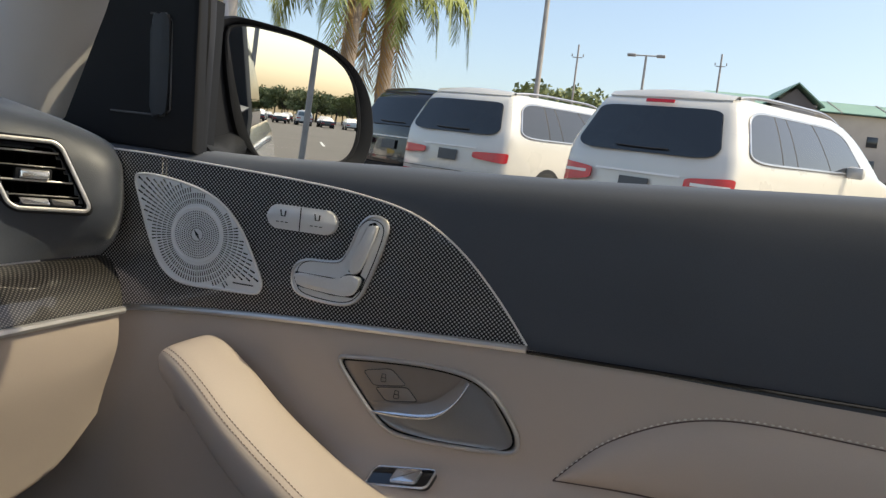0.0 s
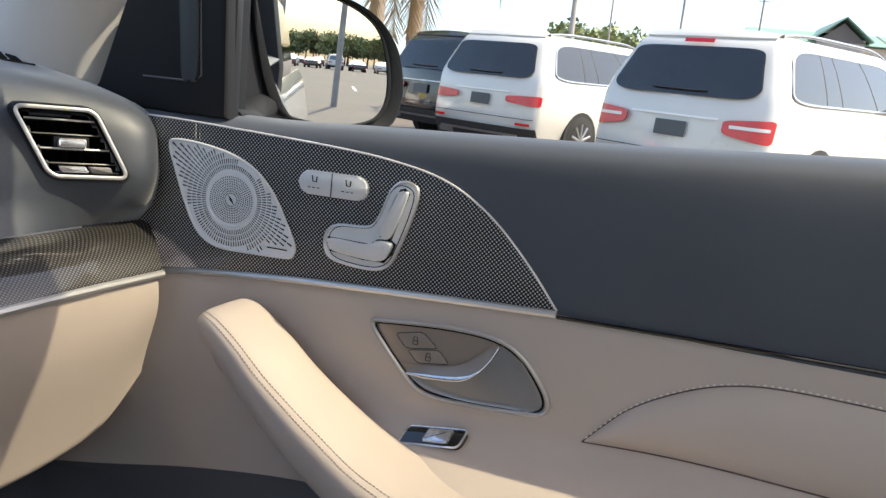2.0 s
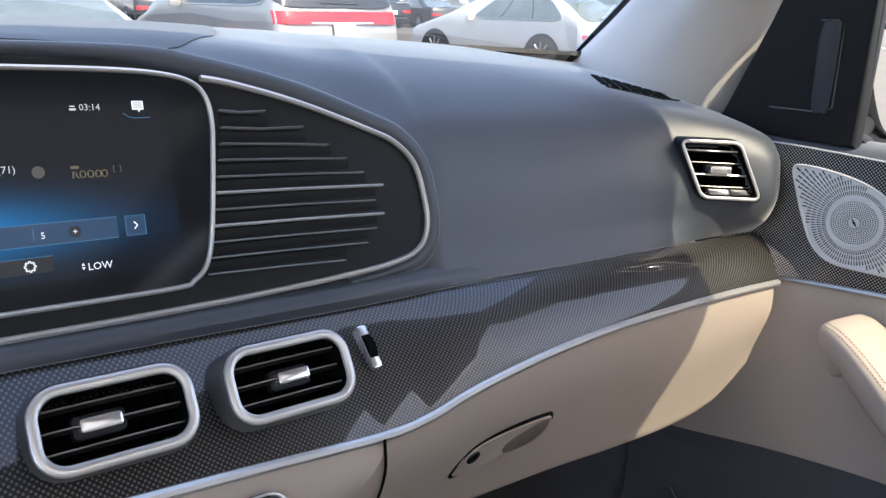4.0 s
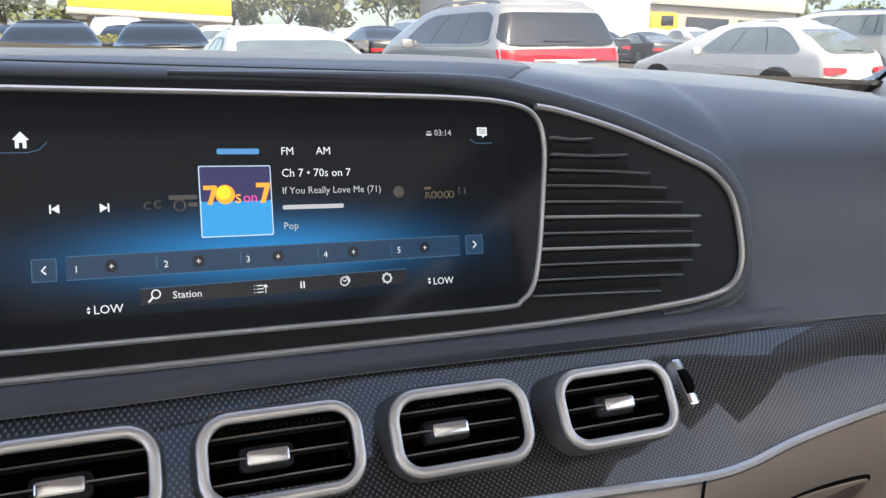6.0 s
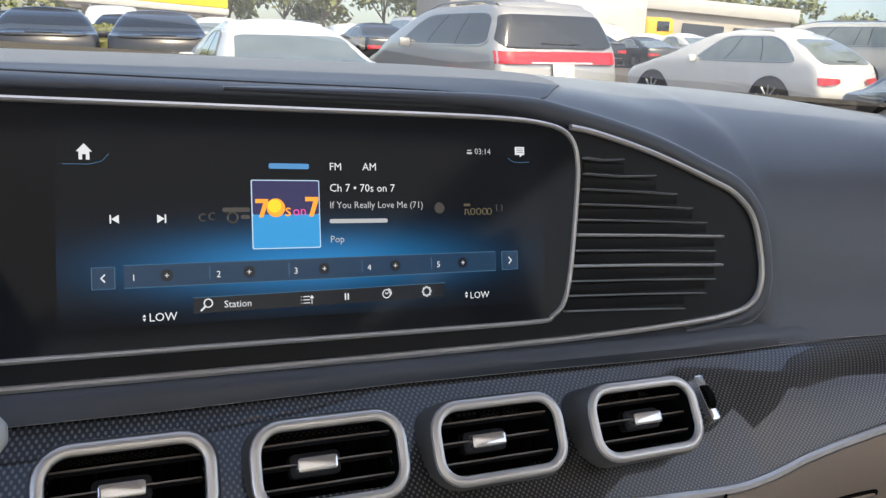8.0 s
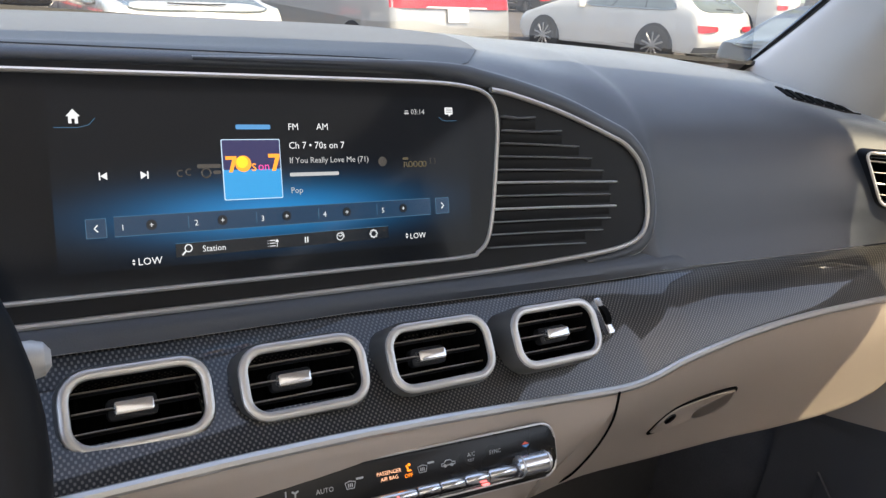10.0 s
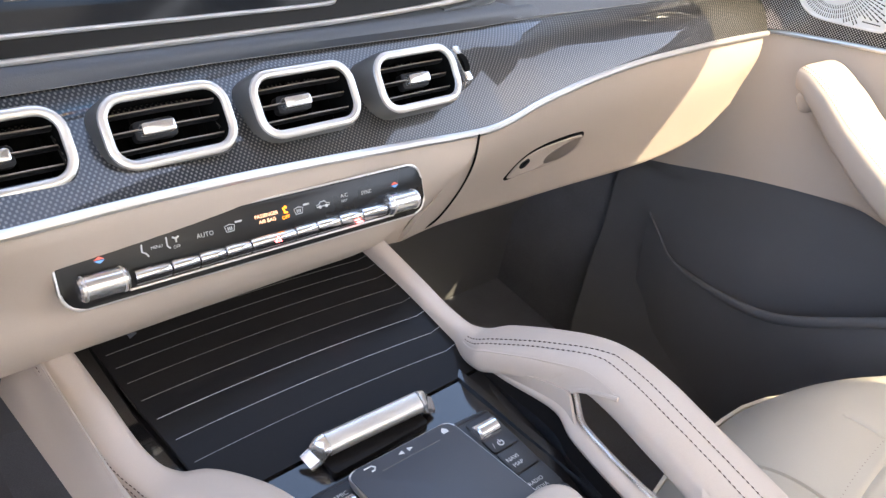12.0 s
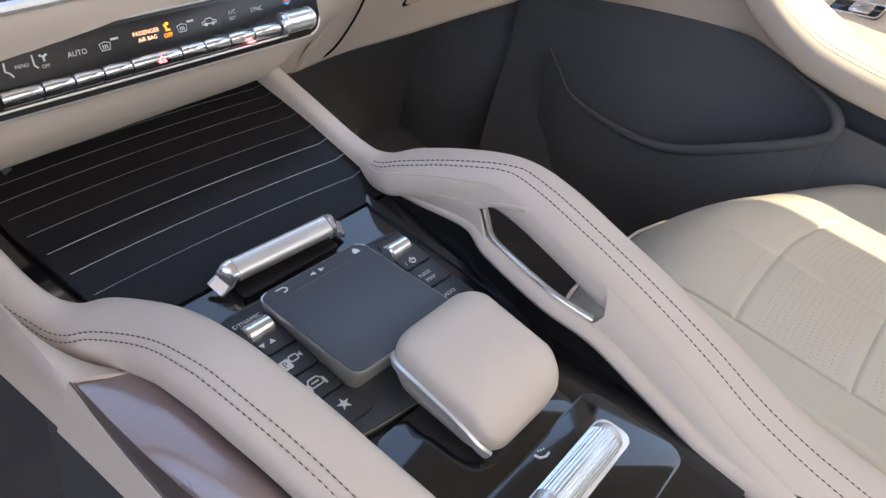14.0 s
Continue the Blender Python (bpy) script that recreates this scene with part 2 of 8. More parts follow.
def on_tube(path, i, ab, power, angle, up, lift=0.0003):
    """A point on the skin of a swept oval at step i, angle in degrees from its side axis."""
    a, b = ab
    n = len(path)
    t = (Vector(path[min(n - 1, i + 1)]) - Vector(path[max(0, i - 1)])).normalized()
    s = t.cross(Vector(up)).normalized()
    w = s.cross(t).normalized()
    c, q = math.cos(radians(angle)), math.sin(radians(angle))
    return Vector(path[i]) + s * (a + lift) * math.copysign(abs(c) ** (2 / power), c) + w * (b + lift) * math.copysign(abs(q) ** (2 / power), q)


def rrect(w, h, r, n=5, cx=0.0, cy=0.0):
    out = []
    for k, (sx, sy) in enumerate(((1, 1), (-1, 1), (-1, -1), (1, -1))):
        for i in range(n):
            t = math.pi / 2 * (k + i / (n - 1))
            out.append((cx + sx * (w / 2 - r) + r * math.cos(t), cy + sy * (h / 2 - r) + r * math.sin(t)))
    return out


def prism(outline, f, lo, hi, bevel=0.0, seg=2):
    """A plate over an outline in the frame f(a, b, off), from off=lo to off=hi, its outer edge rounded."""
    bm = bmesh.new()
    top = [bm.verts.new(f(a, b, hi)) for a, b in outline]
    low = [bm.verts.new(f(a, b, lo)) for a, b in outline]
    face = bm.faces.new(top)
    bm.faces.new(low[::-1])
    n = len(top)
    for i in range(n):
        bm.faces.new((top[i], low[i], low[(i + 1) % n], top[(i + 1) % n]))
    if bevel:
        bmesh.ops.bevel(bm, geom=list(face.edges), offset=bevel, segments=seg, profile=0.5, affect="EDGES")
    return bm


def frame_of(o, ux, uy):
    o, ux, uy = Vector(o), Vector(ux).normalized(), Vector(uy)
    n = ux.cross(uy).normalized()
    uy = n.cross(ux)
    return lambda a, b, off=0.0: o + ux * a + uy * b + n * off


def rim(outline, f, off, a, b=None, n=8, closed=True):
    """A bead along an outline in the frame f."""
    nrm = (f(0, 0, 1) - f(0, 0, 0))
    return sweep([f(x, y, off) for x, y in outline], oval(a, b, n), up=nrm, closed=closed)


def lerp(pts, t):
    for (a, v), (b, w) in zip(pts, pts[1:]):
        if t <= b:
            return v + (w - v) * max(0.0, (t - a) / (b - a))
    return pts[-1][1]


def block(size, m, bevel=0.0, seg=2):
    bm = bmesh.new()
    bmesh.ops.create_cube(bm, size=1.0)
    for v in bm.verts:
        v.co = Vector((v.co.x * size[0], v.co.y * size[1], v.co.z * size[2]))
    if bevel:
        bmesh.ops.bevel(bm, geom=bm.edges[:], offset=bevel, segments=seg, profile=0.5, affect="EDGES")
    bm.transform(m)
    return bm


def stitches(path, step=0.005, r=0.0005, fill=0.65):
    """A row of separate thread stitches along a path."""
    P = [Vector(p) for p in path]
    bm = bmesh.new()
    run, out = 0.0, []
    for a, b in zip(P, P[1:]):
        d = (b - a).length
        k = 0.0
        while run + (d - k) >= step:
            k += step - run
            run = 0.0
            out.append((a.lerp(b, min(1, k / d)), (b - a).normalized()))
        run += d - k
    for p, t in out:
        s = t.cross(Vector((0.3, 0.2, 1))).normalized()
        w = s.cross(t)
        h = t * step * fill / 2
        e = [bm.verts.new(p - h), bm.verts.new(p + h)]
        m = [bm.verts.new(p + s * r + w * 0), bm.verts.new(p + w * r), bm.verts.new(p - s * r), bm.verts.new(p - w * r)]
        for i in range(4):
            bm.faces.new((e[0], m[i], m[(i + 1) % 4])), bm.faces.new((e[1], m[(i + 1) % 4], m[i]))
    return bm


def lettering(text, size, f, x, y, off, anchor="LEFT"):
    """The mesh of a word in the frame f."""
    cu = bpy.data.curves.new("word", "FONT")
    cu.body, cu.size, cu.align_x, cu.resolution_u = text, size, anchor, 2
    ob = bpy.data.objects.new("word", cu)
    scene.collection.objects.link(ob)
    bpy.context.view_layer.update()
    me = bpy.data.meshes.new_from_object(ob)
    bpy.data.objects.remove(ob)
    for v in me.vertices:
        v.co = f(x + v.co.x, y + v.co.y, off)
    return me
from mathutils.bvhtree import BVHTree


# ---------------------------------------------------------------- dashboard
def on_line(pts, x):
    """y, z of a line given as (x, y, z) at x."""
    for a, b in zip(pts, pts[1:]):
        if x <= b[0]:
            k = max(0.0, (x - a[0]) / (b[0] - a[0]))
            return (a[1] + (b[1] - a[1]) * k, a[2] + (b[2] - a[2]) * k)
    return pts[-1][1:]


TRIM_TOP = [(-0.62, 0.585, 1.078), (-0.133, 0.590, 1.0765), (0.0, 0.592, 1.078), (0.12, 0.593, 1.077), (0.21, 0.593, 1.076), (0.31, 0.592, 1.0775), (0.438, 0.590, 1.0785), (0.58, 0.580, 1.082), (0.70, 0.565, 1.087), (0.74, 0.56, 1.088)]
TRIM_LOW = [(-0.62, 0.478, 1.042), (-0.19, 0.5, 1.038), (-0.07, 0.507, 1.035), (0.011, 0.512, 1.030), (0.115, 0.518, 1.021), (0.2, 0.522, 1.0135), (0.24, 0.525, 1.0145),
            (0.278, 0.528, 1.022), (0.318, 0.53, 1.028), (0.38, 0.532, 1.035), (0.449, 0.532, 1.040), (0.528, 0.530, 1.043), (0.61, 0.525, 1.046), (0.676, 0.516, 1.049)]
dash = thing("dashboard", "dark leather car dashboard with a carbon fibre trim band", "dashboard", at=(0, 0.6, 0.9))

# padded top from the windscreen to the screen housing and, on the passenger's side, down to the trim band
prof = []
for x, far, lip in ((-0.62, (1.0, 1.255), (0.640, 1.242)), (-0.3, (1.0, 1.256), (0.640, 1.243)), (-0.1, (1.0, 1.262), (0.641, 1.245)), (0.06, (1.0, 1.266), (0.641, 1.246)), (0.136, (1.0, 1.268), (0.640, 1.238)),
                    (0.196, (1.0, 1.268), (0.637, 1.224)), (0.25, (0.99, 1.267), (0.632, 1.204))):
    top, drop = far[1] - 0.002, max(0, 1.243 - lip[1])
    prof.append([(x, *far), (x, 0.88, top + 0.001), (x, 0.78, top - 0.003 - 0.1 * drop), (x, 0.70, top - 0.007 - 0.35 * drop), (x, lip[0] + 0.018, lip[1] + 0.007), (x, lip[0], lip[1]),
                 (x, lip[0] + 0.016, lip[1] - 0.02), (x, 0.645, 1.15), (x, 0.64, 1.12), (x, 0.635, 1.095)])
PAD_INNER = ((0.300, [(0.985, 1.267), (0.88, 1.266), (0.78, 1.260), (0.70, 1.240), (0.650, 1.207), (0.627, 1.175), (0.619, 1.146), (0.612, 1.120), (0.605, 1.10), (0.594, 1.082)]),
               (0.335, [(0.975, 1.266), (0.88, 1.265), (0.78, 1.258), (0.705, 1.237), (0.655, 1.207), (0.633, 1.174), (0.622, 1.146), (0.613, 1.120), (0.605, 1.10), (0.593, 1.080)]),
               (0.45, [(0.95, 1.265), (0.87, 1.262), (0.78, 1.254), (0.71, 1.236), (0.66, 1.207), (0.634, 1.174), (0.620, 1.146), (0.610, 1.12), (0.602, 1.10), (0.590, 1.079)]),
               (0.56, [(0.92, 1.262), (0.83, 1.256), (0.76, 1.246), (0.69, 1.229), (0.646, 1.205), (0.62, 1.178), (0.606, 1.15), (0.599, 1.125), (0.593, 1.104), (0.582, 1.082)]))
PAD_OUTER = ((0.63, [(0.90, 1.256), (0.80, 1.248), (0.72, 1.235), (0.65, 1.217), (0.604, 1.203), (0.582, 1.180), (0.572, 1.155), (0.568, 1.130), (0.572, 1.108), (0.576, 1.085)]),
               (0.675, [(0.88, 1.252), (0.78, 1.240), (0.70, 1.226), (0.62, 1.210), (0.572, 1.195), (0.549, 1.176), (0.540, 1.152), (0.538, 1.128), (0.548, 1.105), (0.569, 1.087)]),
               (0.705, [(0.87, 1.250), (0.77, 1.235), (0.69, 1.219), (0.615, 1.203), (0.570, 1.19), (0.552, 1.173), (0.547, 1.152), (0.546, 1.128), (0.552, 1.105), (0.566, 1.087)]),
               (0.74, [(0.86, 1.248), (0.76, 1.233), (0.69, 1.215), (0.62, 1.199), (0.585, 1.18), (0.575, 1.165), (0.572, 1.15), (0.57, 1.128), (0.57, 1.105), (0.57, 1.087)]))
for x, pts in PAD_INNER + PAD_OUTER:
    prof.append([(x, *p) for p in pts])
pad_sheet = loft(prof, 260, 96)
pad_tree = BVHTree.FromBMesh(pad_sheet)
side_o, side_x = Vector((0.6345, 0.5632, 1.1545)), Vector((0.072, -0.050, 0)).normalized()
side_n = side_x.cross(Vector((0.006, 0.10, 1))).normalized()
side_y = side_n.cross(side_x)
gone = []
for f in pad_sheet.faces:
    d = f.calc_center_median() - side_o
    if abs(d.dot(side_y) - 0.003) < 0.0240 and abs(d.dot(side_x) + 0.0103 + 0.49 * (d.dot(side_y) - 0.003)) < 0.0265 and abs(d.dot(side_n)) < 0.04:
        gone.append(f)
bmesh.ops.delete(pad_sheet, geom=gone, context="FACES")
thicken(pad_sheet, 0.004)
part("top_pad", pad_sheet, DARK, dash)


def on_pad(x, y, lift=0.0):
    hit = pad_tree.ray_cast(Vector((x, y, 1.6)), Vector((0, 0, -1)))[0]
    return Vector((x, y, (hit.z if hit else 1.25) + lift))


# perforated centre panel on the top pad
PANEL_END = [(0.652, 0.080), (0.658, 0.108), (0.674, 0.130), (0.700, 0.150), (0.740, 0.178), (0.80, 0.205), (0.90, 0.235), (0.985, 0.25)]
rows = []
for i in range(26):
    y = 0.652 + 0.333 * (i / 25) ** 1.3
    end = on_line([(a, b, 0) for a, b in PANEL_END], y)[0]
    rows.append([on_pad(-0.60 + (end + 0.60) * j / 30, y, 0.0009) for j in range(31)])
part("perforated_panel", skin(rows, 0.003), PERF, dash, "fine-ribbed black panel in the middle of the dash top")
# ledge under the screen
rows = []
for i in range(60):
    x = -0.62 + 1.06 * i / 59
    ty, tz = on_line(TRIM_TOP, x)
    k = min(1, max(0, (x - 0.26) / 0.16)) ** 1.3
    rows.append([(x, 0.606 + 0.016 * k, 1.0945 + 0.002 * k), (x, 0.599 + 0.016 * k, 1.0925), (x, 0.593 + 0.016 * k, 1.0895), (x, 0.590 + 0.012 * k, 1.084), (x, ty - 0.002 + 0.008 * k, tz + 0.001), (x, ty + 0.010, tz - 0.008)])
part("ledge", skin(rows, 0.003), DARK, dash)
# carbon band
rows = []
for i in range(266):
    x = -0.62 + 1.325 * i / 265
    ty, tz = on_line(TRIM_TOP, min(x + 0.004, 0.74))
    ly, lz = on_line(TRIM_LOW, min(x, 0.676))
    xe = min(x, 0.676) if x > 0.6 else x
    row = []
    for k in range(31):
        s = k / 30
        soft = min(1, max(0, (x - 0.20) / 0.10))
        bow = (0.003 + 0.0035 * soft) * math.sin(math.pi * s) ** (1 - 0.25 * soft)
        row.append((x + (xe - x) * s, ty + (ly - ty) * s - bow * (1 - 0.35 * soft), tz + (lz - tz) * s + bow * (0.5 + 0.3 * soft)))
    rows.append(row)
VENTS = ((-0.1552, 0.0800), (-0.0570, 0.0820), (0.0414, 0.0825), (0.1427, 0.0815))
band = skin(rows)
gone = [f for f in band.faces if any(abs(f.calc_center_median().x - vx) < vw / 2 - 0.004 for vx, vw in VENTS) and abs((f.calc_center_median() - Vector((0, 0.5395, 1.0618))).dot(Vector((0, 0.551, 0.835)))) < 0.0170]
bmesh.ops.delete(band, geom=gone, context="FACES")
thicken(band, 0.004)
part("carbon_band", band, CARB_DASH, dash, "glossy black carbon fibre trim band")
line = [(x, y - 0.0015, z - 0.001) for x, y, z in spline(TRIM_LOW, 90)]
part("chrome_strip", sweep(line, oval(0.0035, 0.0035, 8), up=(0, 0, 1)), SATIN, dash, "satin metal strip along the trim")
# lower panel in the middle
rows = []
for i in range(24):
    x = -0.30 + 0.50 * i / 23
    y, z = on_line(TRIM_LOW, x)
    k = max(0.0, (x - 0.10) / 0.10)
    rows.append([(x, y, z - 0.004), (x, y - 0.003, z - 0.014), (x - 0.012 * k, 0.508 + 0.01 * k, 0.985), (x - 0.03 * k, 0.506 + 0.02 * k, 0.962), (x - 0.036 * k, 0.514 + 0.024 * k, 0.941), (x - 0.041 * k, 0.526 + 0.022 * k, 0.928), (x - 0.047 * k, 0.540 + 0.018 * k, 0.918 - 0.018 * k)])
part("lower_panel", loft(rows[::3] + [rows[-1]], 30, 20, 0.004), BEIGE_HARD, dash, "beige lower dash panel")
# end cap towards the door and body behind
part("body", block((1.3, 0.30, 0.16), pose(0.02, 0.82, 1.13), 0.02), PLASTIC, dash)

# slots for the windscreen air at the corner
defrost = thing("defrost_grille", "black slotted air outlet in the corner of the dash top", "vent", at=(0.62, 0.7, 1.236))
for i in range(7):
    k = i / 6
    c = Vector((0.600, 0.712, 0)).lerp(Vector((0.655, 0.668, 0)), k)
    d = Vector((0.010 - 0.004 * k, 0.017 - 0.006 * k, 0))
    w = Vector((0.0032, -0.0026, 0))
    corner = [c - d - w, c - d + w, c + d + w, c + d - w]
    part("slot", skin([[on_pad(p.x, p.y, 0.0016) for p in corner[:2]], [on_pad(p.x, p.y, 0.0016) for p in (corner[3], corner[2])]], 0.003), VOID, defrost)
part("bezel", sweep([on_pad(x, y, 0.0005) for x, y in ((0.585, 0.690), (0.612, 0.676), (0.640, 0.657), (0.662, 0.651))], oval(0.0012, 0.0012, 6), up=(0, 0, 1)), PLASTIC, defrost)

# ---------------------------------------------------------------- screen housing, ribbed speaker cover, display
def scr(a, b, off=0.0):
    """Screen frame: a metres to the right, b the height z, off towards the cabin."""
    return Vector((a, 0.612 + 0.27 * (b - 1.138), b)) + Vector((0, -0.9654, 0.2607)) * off


LIP = [(-0.10, 1.2475), (0.066, 1.2485), (0.130, 1.2410), (0.198, 1.2255), (0.252, 1.2060), (0.279, 1.1940), (0.2965, 1.1745), (0.3025, 1.146), (0.3015, 1.122), (0.2920, 1.1065), (0.270, 1.0975), (0.222, 1.0935)]
part("screen_lip", sweep(spline([scr(a, b, -0.006) for a, b in LIP], 90), lambda t: oval(0.0085 * min(1, 0.25 + 5 * t) * min(1, 0.25 + 5 * (1 - t)), 0.0075, 14), up=(0, -0.9654, 0.2607)), DARK, dash, "rounded leather lip round the screen housing")
housing = thing("screen_housing", "black screen surround with a thin chrome outline", "screen housing", at=(0, 0.62, 1.09))
OUT = [(-0.60, 1.093), (-0.25, 1.0925), (-0.07, 1.093), (0.108, 1.0945), (0.22, 1.099), (0.265, 1.1035), (0.285, 1.111), (0.2935, 1.125), (0.294, 1.145), (0.288, 1.172), (0.272, 1.189), (0.25, 1.199), (0.196, 1.218), (0.15, 1.230), (0.128, 1.2335), (0.066, 1.243), (-0.1, 1.242), (-0.60, 1.240)]
part("back_panel", prism([(a, b) for a, b in OUT], scr, -0.02, 0.0005), PLASTIC, housing)
path = spline([(a, b, 0) for a, b in OUT[:-3]], 110)
part("chrome_outline", rim([(p.x, p.y) for p in path], scr, 0.002, 0.0022, 0.0026, closed=False), SATIN, housing, "thin satin chrome line")
GL = [(-0.60, 1.1055), (-0.3, 1.1062), (-0.1, 1.1068), (0.014, 1.107), (0.095, 1.1075), (0.108, 1.1105), (0.1175, 1.12), (0.1235, 1.142), (0.1295, 1.185), (0.1315, 1.208), (0.1285, 1.223), (0.119, 1.2315), (0.100, 1.2355), (0.072, 1.2370), (0.03, 1.2372), (-0.05, 1.2368), (-0.3, 1.2355), (-0.60, 1.2345)]
display = thing("display", "wide glossy touch screen showing a blue radio page", "display", at=(-0.04, 0.61, 1.107))
glass_outline = [(p.x, p.y) for p in spline([(a, b, 0) for a, b in GL], 80)]
part("glass", prism(glass_outline, scr, 0.0008, 0.004), SCREEN, display)
part("glass_edge", rim(glass_outline, scr, 0.004, 0.0017, 0.0022, closed=False), SATIN, display, "fine metal edge of the glass")

ribs = thing("speaker_slats", "black ribbed cover beside the screen with fine metal lines", "grille", at=(0.2, 0.61, 1.10))
RIBS = ((1.2133, 0.168), (1.2026, 0.195), (1.1926, 0.213), (1.1826, 0.2265), (1.1723, 0.239), (1.1624, 0.2545), (1.1521, 0.2465), (1.1421, 0.2528), (1.1322, 0.2455), (1.1227, 0.236), (1.1128, 0.2165))
for i, (z, right) in enumerate(RIBS):
    left = 0.1345 - 0.02 * max(0, (1.2 - z)) / 0.09
    metal = i in (5, 7)
    fine = rim([(left + 0.003, z), ((left + right) / 2, z - 0.0014), (right, z - 0.0034 if z < 1.20 else z - 0.0008)], scr, 0.003, 0.0011 if metal else 0.0007, 0.0046, closed=False)
    part("slat", fine, PALE_LINE if metal else TRIM_COOL, ribs, "bright metal slat" if metal else "")
    if i:
        zm = (z + RIBS[i - 1][0]) / 2
        end = min(right, RIBS[i - 1][1]) + 0.004
        part("rib", skin([[scr(a, zm + dz - 0.0014 * (a - left) / (right - left), o) for dz, o in ((-0.0040, 0.0004), (-0.0036, 0.0007), (0.0024, 0.0014), (0.0036, 0.0005))] for a in (left + 0.004, (left + end) / 2, end)], 0.001), PLASTIC, ribs)

# what the display shows
UI = {"white": glow("ui_white", (0.80, 0.86, 0.92), 0.30), "grey": glow("ui_grey", (0.58, 0.62, 0.66), 0.25), "blue": glow("ui_blue", (0.08, 0.33, 0.70), 0.28), "bar": glow("ui_bar", (0.006, 0.055, 0.14), 0.20),
      "bar_dark": glow("ui_bar_dark", (0.004, 0.012, 0.026), 0.12), "dim_gold": glow("ui_dim_gold", (0.20, 0.17, 0.10), 0.14), "line": glow("ui_line", (0.08, 0.22, 0.38), 0.22), "orange": glow("ui_orange", (1.0, 0.36, 0.03), 0.399), "yellow": glow("ui_yellow", (1.0, 0.62, 0.02), 0.399), "pink": glow("ui_pink", (0.9, 0.08, 0.42), 0.340),
      "dim": glow("ui_dim", (0.16, 0.15, 0.14), 0.11), "cover_top": glow("ui_cover_top", (0.02, 0.02, 0.10), 0.340), "cover_low": glow("ui_cover_low", (0.01, 0.27, 0.62), 0.383), "frame": glow("ui_frame", (0.45, 0.65, 0.85), 0.340)}


def screen_glow():
    """The blue light band of the page, brightest along the shelf of favourites."""
    m, n, l, b = shader("ui_page")
    c, sp = n.new("ShaderNodeTexCoord"), n.new("ShaderNodeSeparateXYZ")
    l.new(c.outputs["Object"], sp.inputs[0])

    def bell(out, mid, width):
        s = n.new("ShaderNodeMath")
        s.operation = "SUBTRACT"
        s.inputs[1].default_value = mid
        l.new(out, s.inputs[0])
        d = n.new("ShaderNodeMath")
        d.operation = "DIVIDE"
        d.inputs[1].default_value = width
        l.new(s.outputs[0], d.inputs[0])
        p = n.new("ShaderNodeMath")
        p.operation = "MULTIPLY"
        l.new(d.outputs[0], p.inputs[0]), l.new(d.outputs[0], p.inputs[1])
        q = n.new("ShaderNodeMath")
        q.operation = "MULTIPLY"
        q.inputs[1].default_value = -1
        l.new(p.outputs[0], q.inputs[0])
        e = n.new("ShaderNodeMath")
        e.operation = "EXPONENT"
        l.new(q.outputs[0], e.inputs[0])
        return e.outputs[0]

    f = n.new("ShaderNodeMath")
    f.operation = "MULTIPLY"
    l.new(bell(sp.outputs["X"], -0.055, 0.080), f.inputs[0]), l.new(bell(sp.outputs["Z"], 1.1515, 0.0150), f.inputs[1])
    r = n.new("ShaderNodeValToRGB")
    r.color_ramp.elements[0].color, r.color_ramp.elements[1].color = (0.0015, 0.002, 0.003, 1), (0.008, 0.185, 0.48, 1)
    l.new(f.outputs[0], r.inputs[0]), l.new(r.outputs[0], b.inputs["Emission Color"])
    b.inputs["Emission Strength"].default_value = 0.36
    b.inputs["Base Color"].default_value = (0.018, 0.020, 0.024, 1)
    b.inputs["Specular IOR Level"].default_value = 0.14
    b.inputs["Roughness"].default_value = 0.09
    return m


page = part("page", prism(rrect(0.29, 0.106, 0.002, 3, -0.042, 1.173), scr, 0.0036, 0.0043), screen_glow(), display, "lit radio page with a blue band of light")


def ui_box(a0, b0, a1, b1, key, off=0.0047, r=0.0008, name="field"):
    return part(name, prism(rrect(abs(a1 - a0), abs(b1 - b0), min(r, abs(a1 - a0) * 0.49, abs(b1 - b0) * 0.49), 3, (a0 + a1) / 2, (b0 + b1) / 2), scr, 0.0042, off), UI[key], page, smooth=0)


def ui_text(text, a, b, size, key="white", anchor="LEFT"):
    return part("wording", lettering(text, size, scr, a, b, 0.0052, anchor), UI[key], page)


ui_box(-0.0870, 1.1584, -0.0475, 1.1968, "frame", 0.0046)
ui_box(-0.0864, 1.1590, -0.0481, 1.1775, "cover_low", 0.0049, name="cover_picture")
ui_box(-0.0864, 1.1775, -0.0481, 1.1962, "cover_top", 0.0049, name="cover_picture")
SEVEN = [(0, 0.0090), (0.0078, 0.0090), (0.0078, 0.0070), (0.0046, -0.0020), (0.0020, -0.0020), (0.0048, 0.0066), (0, 0.0066)]
for a, b, k in ((-0.0848, 1.1778, 0.92), (-0.0562, 1.1782, 1.0)):
    part("emblem", prism([(a + k * p, b + k * q) for p, q in SEVEN], scr, 0.0048, 0.0052), UI["orange"], page)
ball = [(-0.0733 + 0.0053 * math.cos(i / 20 * 6.2832), 1.1812 + 0.0052 * math.sin(i / 20 * 6.2832)) for i in range(20)]
part("emblem", prism(ball, scr, 0.0048, 0.0052), UI["orange"], page)
part("emblem", prism([(-0.0733 + (a + 0.0733) * 0.72 - 0.0008, 1.1812 + (b - 1.1812) * 0.72 + 0.0010) for a, b in ball], scr, 0.0050, 0.0054), UI["yellow"], page)
part("emblem", lettering("s", 0.0105, scr, -0.0684, 1.1765, 0.0053), UI["orange"], page)
